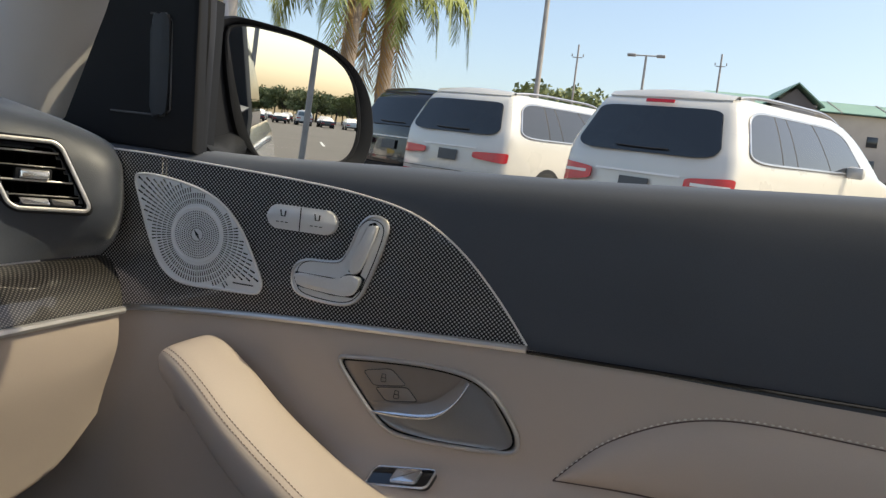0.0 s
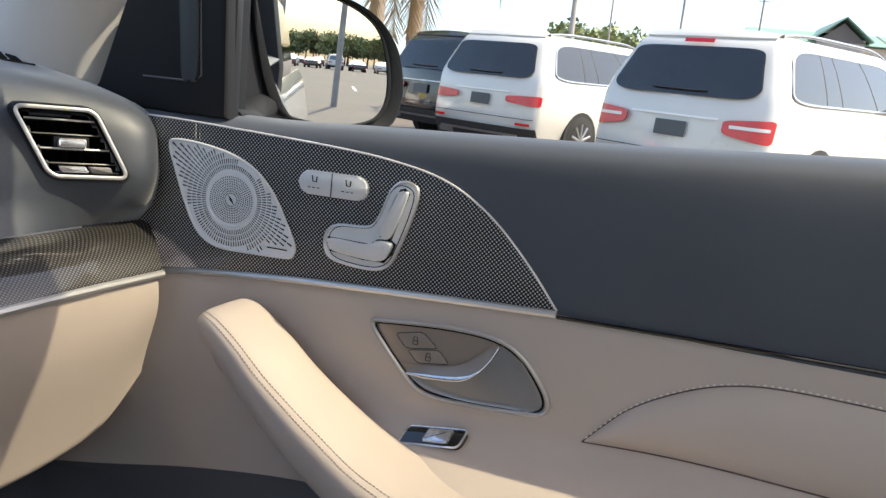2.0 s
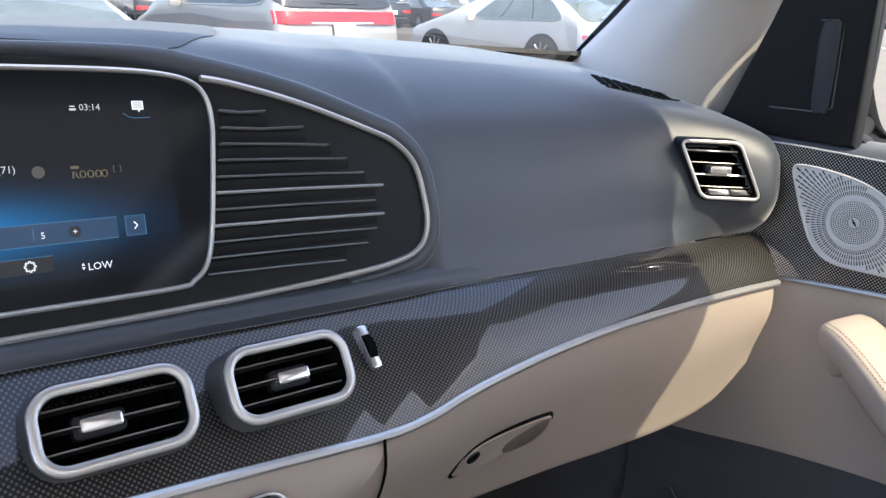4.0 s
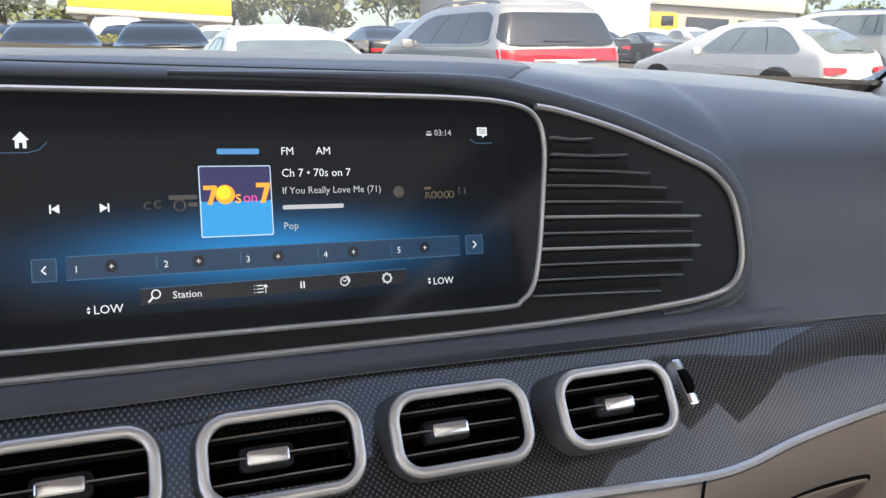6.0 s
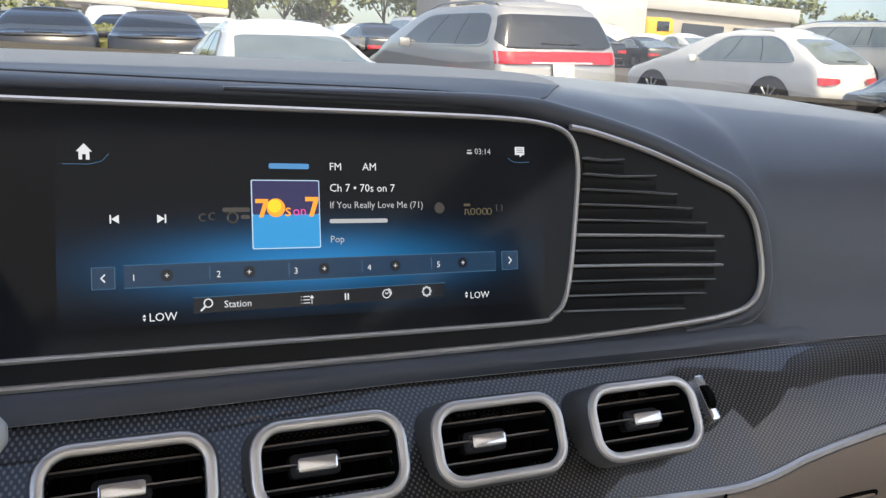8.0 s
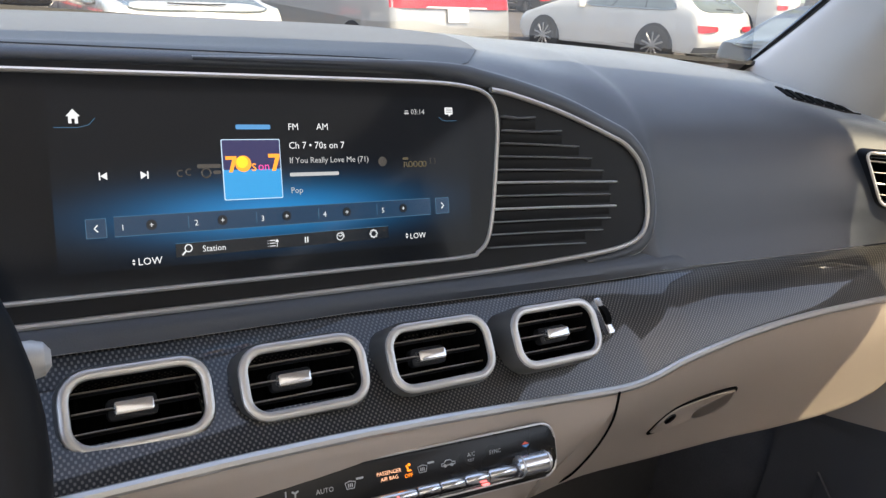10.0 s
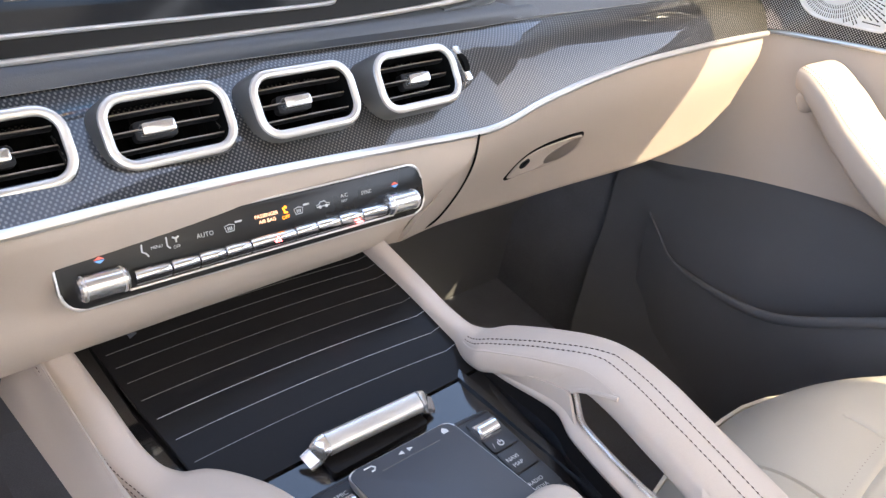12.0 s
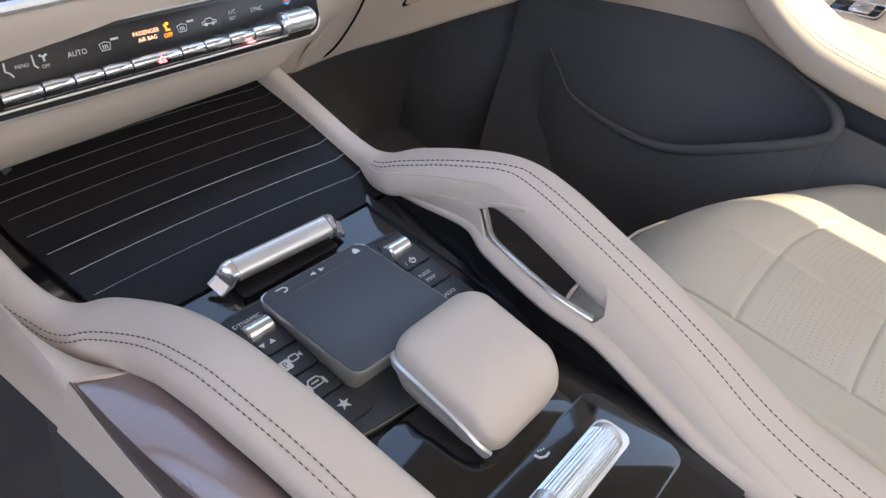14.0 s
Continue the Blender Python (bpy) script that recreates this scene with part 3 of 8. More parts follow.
part("emblem", lettering("on", 0.0078, scr, -0.0638, 1.1768, 0.0054), UI["pink"], page)
ui_box(-0.0766, 1.2030, -0.0534, 1.2060, "blue", 0.005, name="station_mark")
ui_text("FM", -0.0414, 1.2025, 0.0062), ui_text("AM", -0.0210, 1.2027, 0.0062)
ui_text("Ch 7 \u2022 70s on 7", -0.0416, 1.1903, 0.0064)
ui_text("If You Really Love Me (71)", -0.0418, 1.1808, 0.0055, "grey")
ui_box(-0.0418, 1.1722, -0.0060, 1.1746, "grey", 0.005, name="text_bar")
ui_text("Pop", -0.0420, 1.1612, 0.0056, "grey")
ui_text("03:14", 0.0538, 1.2137, 0.0052, "grey")
ui_box(0.0486, 1.2138, 0.0524, 1.2150, "grey", name="symbol"), ui_box(0.0490, 1.2158, 0.0520, 1.2164, "grey", name="symbol")
part("symbol", prism([(0.0834, 1.2140), (0.0834, 1.2190), (0.0900, 1.2190), (0.0900, 1.2140), (0.0885, 1.2140), (0.0870, 1.2126), (0.0868, 1.2140)][::-1], scr, 0.0044, 0.005), UI["white"], page)
for b in (1.2176, 1.2164, 1.2152):
    ui_box(0.0842, b, 0.0892, b + 0.0004, "dim", 0.0052, name="symbol")
HOME = [(-0.0035, -0.005), (-0.0035, 0.0), (-0.0052, 0.0), (0.0, 0.005), (0.0052, 0.0), (0.0035, 0.0), (0.0035, -0.005), (0.0012, -0.005), (0.0012, -0.0017), (-0.0012, -0.0017), (-0.0012, -0.005)]
part("home_symbol", prism([(-0.1724 + 0.74 * a, 1.2104 + 0.82 * b) for a, b in HOME], scr, 0.0044, 0.005), UI["white"], page)
part("corner_line", rim([(-0.1830, 1.2040), (-0.1700, 1.2040), (-0.1640, 1.2056), (-0.1605, 1.2095)], scr, 0.0044, 0.0002, closed=False), UI["line"], page)
part("corner_line", rim([(0.0780, 1.2120), (0.0810, 1.2098), (0.0840, 1.2092), (0.0935, 1.2095)], scr, 0.0044, 0.0002, closed=False), UI["line"], page)
for a, s in ((-0.1585, -1), (-0.1352, 1)):
    part("skip_symbol", prism([(a - 0.0021 * s, 1.1735), (a + 0.0017 * s, 1.1758), (a - 0.0021 * s, 1.1781)][::s], scr, 0.0044, 0.005), UI["white"], page)
    ui_box(a + 0.0021 * s - 0.0004, 1.1735, a + 0.0021 * s + 0.0004, 1.1781, "white", 0.005, name="skip_symbol")
# neighbouring stations, faded
for a, b in ((-0.1135, 1.1762), (-0.1083, 1.1768)):
    part("faint_mark", rim([(a + 0.0019 * math.cos(t), b + 0.0019 * math.sin(t)) for t in [0.8 + 0.45 * k for k in range(11)]], scr, 0.0047, 0.0005, closed=False), UI["dim"], page)
ui_box(-0.1030, 1.1790, -0.0880, 1.1815, "dim", name="faint_mark"), ui_box(-0.0930, 1.1752, -0.0880, 1.1774, "dim", name="faint_mark")
part("faint_mark", rim([(-0.0975 + 0.0028 * math.cos(t), 1.1760 + 0.0028 * math.sin(t)) for t in [6.2832 * k / 14 for k in range(14)]], scr, 0.0047, 0.0006), UI["dim"], page)
part("faint_mark", prism([(0.0286 + 0.0034 * math.cos(t), 1.1806 + 0.0034 * math.sin(t)) for t in [6.2832 * k / 16 for k in range(16)]], scr, 0.0044, 0.0047), UI["dim"], page)
ui_box(0.0452, 1.1815, 0.0500, 1.1832, "dim_gold", name="faint_mark")
part("faint_mark", rim([(0.0460, 1.1762), (0.0464, 1.1798), (0.0482, 1.1794), (0.0478, 1.1780), (0.0492, 1.1762)], scr, 0.0047, 0.0005, closed=False), UI["dim_gold"], page)
for a in (0.0514, 0.0556, 0.0598, 0.0632):
    part("faint_mark", rim(rrect(0.0028, 0.0036, 0.0010, 3, a, 1.1783), scr, 0.0047, 0.00045), UI["dim_gold"], page)
for a, d in ((0.0685, 1), (0.0725, -1)):
    part("faint_mark", rim([(a + 0.0010 * d, 1.1822), (a, 1.1822), (a, 1.1786), (a + 0.0010 * d, 1.1786)], scr, 0.0046, 0.0003, closed=False), UI["dim"], page)
# shelf of favourites, a little slanted
SHELF = lambda a: 0.0014 * (a + 0.155) / 0.22


def slanted(a0, a1, b0, b1, key, off, name):
    return part(name, prism([(a1, b1 + SHELF(a1)), (a0, b1 + SHELF(a0)), (a0, b0 + SHELF(a0)), (a1, b0 + SHELF(a1))], scr, 0.0042, off), UI[key], page, smooth=0)


def framed(a0, a1, b0, b1, name):
    slanted(a0, a1, b0, b1, "bar", 0.0046, name)
    part("frame_line", rim([(a1, b1 + SHELF(a1)), (a0, b1 + SHELF(a0)), (a0, b0 + SHELF(a0)), (a1, b0 + SHELF(a1))], scr, 0.0046, 0.00022), UI["line"], page)


framed(-0.1548, 0.0665, 1.1400, 1.1518, "field"), framed(-0.1705, -0.1592, 1.1400, 1.1512, "field"), framed(0.0712, 0.0826, 1.1402, 1.1516, "field")
for a in (-0.1108, -0.0668, -0.0229, 0.0219):
    slanted(a - 0.00018, a + 0.00018, 1.1425, 1.1497, "line", 0.0049, "divider")
for i, a in enumerate((-0.1512, -0.1073, -0.0640, -0.0198, 0.0253)):
    ui_text(str(i + 1), a, 1.1436 + SHELF(a), 0.0050, "white")
    c = a + 0.0180
    part("plus_disc", prism([(c + 0.0032 * math.cos(t), 1.1458 + SHELF(c) + 0.0032 * math.sin(t)) for t in [6.2832 * k / 16 for k in range(16)]], scr, 0.0044, 0.0049), UI["bar_dark"], page, smooth=0)
    ui_box(c - 0.0012, 1.1456 + SHELF(c), c + 0.0012, 1.1460 + SHELF(c), "white", 0.0052, name="plus_symbol"), ui_box(c - 0.0002, 1.1446 + SHELF(c), c + 0.0002, 1.1470 + SHELF(c), "white", 0.0052, name="plus_symbol")
for a, b, s in ((-0.1649, 1.1455, -1), (0.0769, 1.1474, 1)):
    part("arrow_symbol", rim([(a - 0.0009 * s, b + 0.0020), (a + 0.0010 * s, b), (a - 0.0009 * s, b - 0.0020)], scr, 0.0050, 0.00042, closed=False), UI["white"], page)
# tool bar
part("toolbar", prism([(0.0304, 1.1352), (-0.1198, 1.1334), (-0.1199, 1.1250), (0.0302, 1.1266)], scr, 0.0042, 0.0045), UI["bar_dark"], page, smooth=0)
part("frame_line", rim([(-0.1198, 1.1334), (0.0304, 1.1352)], scr, 0.0045, 0.00018, closed=False), UI["line"], page)
ui_text("Station", -0.1036, 1.1274, 0.0054), ui_text("LOW", -0.1430, 1.1222, 0.0062), ui_text("LOW", 0.0474, 1.1248, 0.0058)
part("search_symbol", rim([(-0.1120 + 0.0022 * math.cos(i / 14 * 6.2832), 1.1302 + 0.0022 * math.sin(i / 14 * 6.2832)) for i in range(14)], scr, 0.0047, 0.00035), UI["white"], page)
part("search_symbol", rim([(-0.1136, 1.1286), (-0.1160, 1.1262)], scr, 0.0047, 0.0005, closed=False), UI["white"], page)
for a, b in ((-0.1452, 1.1242), (0.0452, 1.1272)):
    for s in (1, -1):
        part("arrow_symbol", prism([(a - 0.0009, b + 0.0004 * s), (a + 0.0009, b + 0.0004 * s), (a, b + 0.0019 * s)][::-s], scr, 0.0045, 0.005), UI["white"], page)
for k in range(3):
    ui_box(-0.0590, 1.1272 + 0.0018 * k, -0.0550, 1.1277 + 0.0018 * k, "white", name="list_symbol"), ui_box(-0.0604, 1.1272 + 0.0018 * k, -0.0598, 1.1277 + 0.0018 * k, "white", name="list_symbol")
ui_box(-0.0541, 1.1266, -0.0537, 1.1306, "white", name="list_symbol")
part("list_symbol", prism([(-0.0552, 1.1300), (-0.0526, 1.1300), (-0.0539, 1.1318)][::-1], scr, 0.0045, 0.005), UI["white"], page)
ui_box(-0.0341, 1.1279, -0.0333, 1.1319, "white", name="pause_symbol"), ui_box(-0.0324, 1.1279, -0.0316, 1.1319, "white", name="pause_symbol")
part("dial_symbol", rim([(-0.0080 + 0.0024 * math.cos(t), 1.1303 + 0.0024 * math.sin(t)) for t in [6.2832 * k / 16 for k in range(16)]], scr, 0.0047, 0.0003), UI["white"], page)
part("dial_symbol", rim([(-0.0080 + 0.0031 * math.cos(t), 1.1305 + 0.0031 * math.sin(t)) for t in [-0.3 + 0.22 * k for k in range(8)]], scr, 0.0047, 0.00025, closed=False), UI["white"], page)
part("dial_symbol", rim([(-0.0090, 1.1312), (-0.0080, 1.1302), (-0.0066, 1.1312)], scr, 0.0047, 0.0003, closed=False), UI["white"], page)
part("gear_symbol", rim([(0.0182 + r * math.cos(t), 1.1305 + r * math.sin(t)) for k in range(8) for t, r in ((6.2832 * k / 8 - 0.22, 0.0022), (6.2832 * k / 8 - 0.14, 0.0029), (6.2832 * k / 8 + 0.14, 0.0029), (6.2832 * k / 8 + 0.22, 0.0022))], scr, 0.0047, 0.00035), UI["white"], page)


# ---------------------------------------------------------------- air vents
def vent(f, w, h, label, lean=0.0, group="dashboard air vents", tab_at=0.0, slats=3, skew=0.0, rad=0.014, bead=0.0031, collar=0.006):
    o = f(0, 0, 0)
    v = thing("air_vent", label, "air vent", group, at=o)
    sk = lambda pts: [(a - skew * b, b) for a, b in pts]
    part("surround", skin([[f(a, b, off) for a, b in sk(rrect(w + e, h + e, rad + 0.002 + e / 3))] for e, off in ((collar, -0.034), (collar * 0.85, 0.001), (collar * 0.35, 0.005), (-0.002, 0.005))], close_cols=True), DARK_METAL if slats == 3 else PLASTIC, v, "grey moulded collar")
    part("frame", rim(sk(rrect(w - 0.004, h - 0.004, rad, 7)), f, 0.0055, bead, bead * 0.73, 10), SATIN, v, "satin silver frame")
    part("throat", skin([[f(a, b, off) for a, b in sk(rrect(w - 0.008, h - 0.008, rad * 0.93))] for off in (0.004, -0.035)] + [[f(a * 0.0005, b * 0.0005, -0.035) for a, b in rrect(w, h, 0.01)]], close_cols=True), VOID, v)
    for i in range(slats):
        b = (h - 0.012) * ((i + 0.5) / slats - 0.5)
        half = (w - 0.012) / 2
        part("slat", sweep([f(-half - skew * b, b, -0.006), f(-skew * b, b, -0.004), f(half - skew * b, b, -0.006)], oval(0.0045, 0.0012, 8), up=f(0, 1, 0) - f(0, 0, 0)), PLASTIC if slats == 3 else VOID, v)
        part("slat_edge", sweep([f(-half - skew * b, b + 0.001, -0.0015), f(-skew * b, b + 0.001, 0.0005), f(half - skew * b, b + 0.001, -0.0015)], oval(0.0005 if slats == 3 else (0.0006, 0.0009, 0.0006, 0.0009)[i], None, 6), up=f(0, 1, 0) - f(0, 0, 0)), TRIM_GREY if slats == 3 else DARK_METAL if i % 2 == 0 else SATIN, v)
    for i in range(5):
        a = (w - 0.02) * (i / 4 - 0.5)
        part("vane", sweep([f(a, -h * 0.40, -0.024), f(a, h * 0.40, -0.024)], oval(0.0008, 0.006, 6), up=f(0, 0, 1) - f(0, 0, 0)), VOID, v)
    tab = part("tab", prism(rrect(0.0215, 0.0078, 0.0018, 4, tab_at, lean), f, -0.004, 0.006, 0.0016), BRIGHT, v, "bright metal direction tab")
    part("tab_core", prism(rrect(0.027, 0.0125, 0.003, 4, tab_at, lean), f, -0.008, -0.001, 0.001), PLASTIC, v)
    return v


for x, w in VENTS:
    fv = frame_of((x, 0.5395, 1.0618), (1, 0.012 + 0.25 * max(0, x - 0.1), 0), (0, 0.66, 1))
    vent(fv, w, 0.0455, "rectangular black air vent with a satin silver frame", tab_at=-0.0075 if -0.1 < x < 0.1 else 0.001 if x > 0.1 else -0.0025)
fsv = frame_of(side_o - side_x * 0.0103 + side_y * 0.003, (0.072, -0.050, 0), (0.006, 0.10, 1))
side = vent(fsv, 0.0640, 0.0590, "black side air vent with a chrome frame by the door", group="", slats=4, skew=0.49, rad=0.007, bead=0.0017, collar=0.004)
for a0, a1, mt in ((-0.020, 0.001, BRIGHT), (0.003, 0.020, DARK_METAL)):
    part("flow_tab", prism([(a - 0.49 * b, b) for a, b in rrect(a1 - a0, 0.0055, 0.0012, 4, (a0 + a1) / 2, -0.0215)], fsv, -0.003, 0.0035, 0.001), mt, side)
wheel = thing("vent_wheel", "black thumb wheel for the air flow in a silver clip", "thumb wheel", at=(0.215, 0.56, 1.046))
fw = frame_of((0.2140, 0.5615, 1.0585), (1, 0.06, 0), (0.06, 1.0, 1))
part("clip", prism(rrect(0.0085, 0.0325, 0.0025), fw, -0.014, 0.0015, 0.001), BRIGHT, wheel, "bright silver clip")
part("roller", sweep([fw(-0.0031, 0, -0.0075), fw(0.0031, 0, -0.0075)], oval(0.0125, None, 24), up=(0, 0, 1)), VOID, wheel)

# ---------------------------------------------------------------- glove box
glove = thing("glove_box", "beige glove box with a recessed pull handle", "glove box", at=(0.45, 0.58, 0.87))
prof = []
GB = ((0.2005, (0.560, 0.898)), (0.26, (0.588, 0.880)), (0.35, (0.597, 0.868)), (0.45, (0.595, 0.866)), (0.53, (0.586, 0.868)), (0.60, (0.570, 0.880)), (0.645, (0.552, 0.905)), (0.672, (0.535, 0.950)))
for x, (by, bz) in GB:
    y, z = on_line(TRIM_LOW, x)
    y, z = y, z - 0.004
    pts = []
    for k, bow in ((0, 0.0), (0.12, 0.004), (0.3, 0.007), (0.5, 0.006), (0.7, 0.004), (0.88, 0.003), (1.0, 0.0)):
        pts.append((x - (0.045 * k if x < 0.21 else 0.02 * k if x < 0.27 else 0), y + (by - y) * k - bow, z + (bz - z) * k))
    pts.append((pts[-1][0], by + 0.03, bz - 0.004))
    prof.append(pts)
part("lid", loft(prof, 44, 30, 0.004), BEIGE, glove)
def fg(x, z, off=0.0):
    """On the lid's face: x, height z, off towards the cabin."""
    return Vector((x, 0.5644 - 0.47 * (z - 0.935) + 0.03 * (x - 0.36) - 0.905 * off, z - 0.425 * off))


def fold(pts, n, k=1.0, c=(0.352, 0.9440)):
    return [(c[0] + (p.x - c[0]) * (1 - (1 - k) * 0.28), c[1] + (p.y - c[1]) * k) for p in spline([(a, b, 0) for a, b in pts], n, True)]


HND = [(0.2995, 0.9230), (0.320, 0.9236), (0.345, 0.9243), (0.372, 0.9250), (0.390, 0.9272), (0.4030, 0.9350), (0.4050, 0.9480), (0.4010, 0.9595), (0.394, 0.9630), (0.367, 0.9640), (0.334, 0.9620), (0.313, 0.9560), (0.3030, 0.9450), (0.2990, 0.9330)]
handle = part("handle", prism(fold(HND, 60, 0.86), fg, -0.004, 0.0030, 0.0012, 3), BEIGE_HARD, glove, "beige pull handle on a black plate for the recess shade")
# flat black and grey plates: shade of the recess and scoop put into colour
part("gap", prism(fold(HND, 60), fg, -0.004, 0.0016), VOID, handle)
part("scoop_shade", prism(fold([(0.355, 0.9480), (0.380, 0.9570), (0.3955, 0.9580), (0.3985, 0.9480), (0.3950, 0.9365), (0.380, 0.9310), (0.358, 0.9310), (0.350, 0.9380)], 30), fg, 0.002, 0.0033, 0.0002), TRIM_GREY, handle)
part("lock", prism([(0.3140 + 0.0066 * math.cos(i / 16 * 6.2832), 0.9440 + 0.0066 * math.sin(i / 16 * 6.2832)) for i in range(16)], fg, 0.002, 0.0042, 0.0008), PIANO, handle, "black round lock")
part("side_seam", sweep(spline([(0.1995, 0.5165, 1.0125), (0.2085, 0.5275, 0.979), (0.2125, 0.5460, 0.940), (0.2075, 0.5660, 0.903), (0.188, 0.572, 0.893)], 30), oval(0.0011, 0.0011, 6), up=(1, 0, 0)), VOID, glove)

# ---------------------------------------------------------------- climate panel
climate = thing("climate_panel", "gloss black climate control strip with chrome keys", "control panel", at=(-0.005, 0.51, 0.965))
strip = frame_of((-0.0104, 0.5052, 0.9923), (1, -0.008, -0.028), (0, 0.40, 1))


def fc(a, b, off=0.0):
    """On the climate strip: along it, up it, off towards the cabin."""
    return strip(a * 0.967, b, off)


part("fascia", prism(rrect(0.278, 0.0375, 0.012, 6), fc, -0.012, 0.006, 0.002), FASCIA, climate)
part("rim", rim(rrect(0.2785, 0.038, 0.012, 6), fc, 0.0045, 0.0012), SATIN, climate)
KEY_CHROME = mat("key_chrome", (0.86, 0.86, 0.87), 0.16, metal=1.0, vary=0.04, big=30)
xs, widths = -0.0974, (0.0235, 0.0187, 0.0182, 0.0187, 0.0348, 0.0179, 0.0197, 0.0203, 0.0234)
for i, w in enumerate(widths):
    ends = [fc(xs + 0.0005 + (w - 0.0010) * k, -0.0082, 0.0078) for k in (0, 0.03, 0.5, 0.97, 1)]
    key = part("key", sweep(ends, lambda t: oval(0.0047 - 0.0006 * (t < 0.02 or t > 0.98), 0.0040, 20, 2.8), up=(0, -0.95, -0.30)), KEY_CHROME, climate, "bright chrome key", smooth=50)
    # grey strip paints the dark reflection on the key's upper side
    part("key_face", prism(rrect(w - 0.0040, 0.0030, 0.0006, 3, xs + w / 2, -0.0066), fc, 0.0100, 0.0119, 0.0004), TRIM_COOL, key, "grey strip for the dark reflection on the chrome")
    xs += w
part("key_rail", prism(rrect(0.206, 0.0014, 0.0006, 3, 0.002, -0.0146), fc, 0.004, 0.0085, 0.0004), SATIN, climate)
for a in (-0.1160, 0.1130):
    knob = part("knob", sweep([fc(a - 0.0145, -0.0062, 0.010), fc(a - 0.013, -0.0062, 0.010), fc(a + 0.013, -0.0062, 0.010), fc(a + 0.0145, -0.0062, 0.010)], lambda s: oval(0.0075 if 0.1 < s < 0.9 else 0.0062, None, 18), up=(0, 0, 1)), BRIGHT, climate, "knurled chrome temperature roller")
    for k in (-1, 1):
        part("knurl", sweep([fc(a + k * 0.0115 - 0.0006, -0.0062, 0.010), fc(a + k * 0.0115 + 0.0006, -0.0062, 0.010)], oval(0.0078, None, 18), up=(0, 0, 1)), SATIN, knob)
    part("hot_mark", prism([(a + 0.004 * (a < 0) - 0.002 - 0.0032, 0.0076), (a + 0.004 * (a < 0) - 0.002 + 0.0032, 0.0076), (a + 0.004 * (a < 0) - 0.002, 0.0094)], fc, 0.005, 0.0068), glow("mark_red", (0.55, 0.10, 0.08), 0.25), climate)
    part("cold_mark", prism([(a + 0.004 * (a < 0) - 0.002 - 0.0032, 0.0070), (a + 0.004 * (a < 0) - 0.002, 0.0052), (a + 0.004 * (a < 0) - 0.002 + 0.0032, 0.0070)], fc, 0.005, 0.0068), glow("mark_blue", (0.08, 0.2, 0.45), 0.3), climate)
for text, a, b, size in (("MENU", -0.0830, 0.0055, 0.0028), ("OFF", -0.0690, 0.0026, 0.0028), ("AUTO", -0.0528, 0.0050, 0.0043), ("A/C", 0.0602, 0.0076, 0.0040), ("REST", 0.0602, 0.0042, 0.0026), ("SYNC", 0.0785, 0.0060, 0.0040)):
    part("wording", lettering(text, size, fc, a, b, 0.0066), PRINT, climate)
LIT = glow("lit_print", (0.85, 0.45, 0.28), 0.55)
part("wording", lettering("PASSENGER", 0.0035, fc, -0.0105, 0.0078, 0.0066), LIT, climate)
part("wording", lettering("AIR BAG", 0.0035, fc, -0.0078, 0.0040, 0.0066), LIT, climate)
part("wording", lettering("OFF", 0.0036, fc, 0.0100, 0.0030, 0.0066), AMBER, climate)
part("airbag_lamp", rim([(0.0118, 0.0108), (0.0130, 0.0086), (0.0126, 0.0074), (0.0152, 0.0072)], fc, 0.0064, 0.0006, closed=False), AMBER, climate)
part("airbag_lamp", prism([(0.0140 + 0.0010 * math.cos(i / 8 * 6.2832), 0.0110 + 0.0010 * math.sin(i / 8 * 6.2832)) for i in range(8)], fc, 0.005, 0.0068), AMBER, climate)
# seat and fan, screen heating, rear window heating, car
part("symbol", rim([(-0.0880, 0.0100), (-0.0886, 0.0055), (-0.0863, 0.0040), (-0.0850, 0.0018)], fc, 0.0064, 0.0005, closed=False), PRINT, climate)
for t in range(3):
    part("symbol", rim([(-0.0662, 0.0086), (-0.0662 + 0.0024 * math.cos(t * 2.09 + 0.5), 0.0086 + 0.0024 * math.sin(t * 2.09 + 0.5))], fc, 0.0064, 0.0006, closed=False), PRINT, climate)
part("symbol", rim([(-0.0722, 0.0108), (-0.0724, 0.0052), (-0.0707, 0.0035)], fc, 0.0064, 0.0005, closed=False), PRINT, climate)
for a in (-0.0292, 0.0240):
    part("symbol", rim([(a - 0.0026, 0.0042), (a + 0.0026, 0.0042), (a + 0.0036, 0.0080), (a, 0.0089), (a - 0.0036, 0.0080)], fc, 0.0064, 0.00032), PRINT, climate)
    for k in (-1, 0, 1):
        part("symbol", prism(rrect(0.0005, 0.0024, 0.0002, 3, a + 0.0013 * k, 0.0062), fc, 0.005, 0.0067), PRINT, climate)
    part("text_bar", prism(rrect(0.0050, 0.0012, 0.0002, 3, a + 0.0068, 0.0094), fc, 0.005, 0.0066), PRINT, climate)
part("symbol", rim([(0.0390, 0.0052), (0.0500, 0.0052), (0.0500, 0.0066), (0.0475, 0.0070), (0.0462, 0.0085), (0.0425, 0.0085), (0.0412, 0.0070), (0.0390, 0.0066)], fc, 0.0064, 0.00035), PRINT, climate)
for a in (0.0418, 0.0472):
    part("symbol", prism([(a + 0.0012 * math.cos(i / 10 * 6.2832), 0.0050 + 0.0011 * math.sin(i / 10 * 6.2832)) for i in range(10)], fc, 0.005, 0.0068), PRINT, climate)
part("hazard_lamp", rim([(-0.0010, -0.0096), (0.0036, -0.0096), (0.0013, -0.0058)], fc, 0.0127, 0.0005), RED_LED, climate)
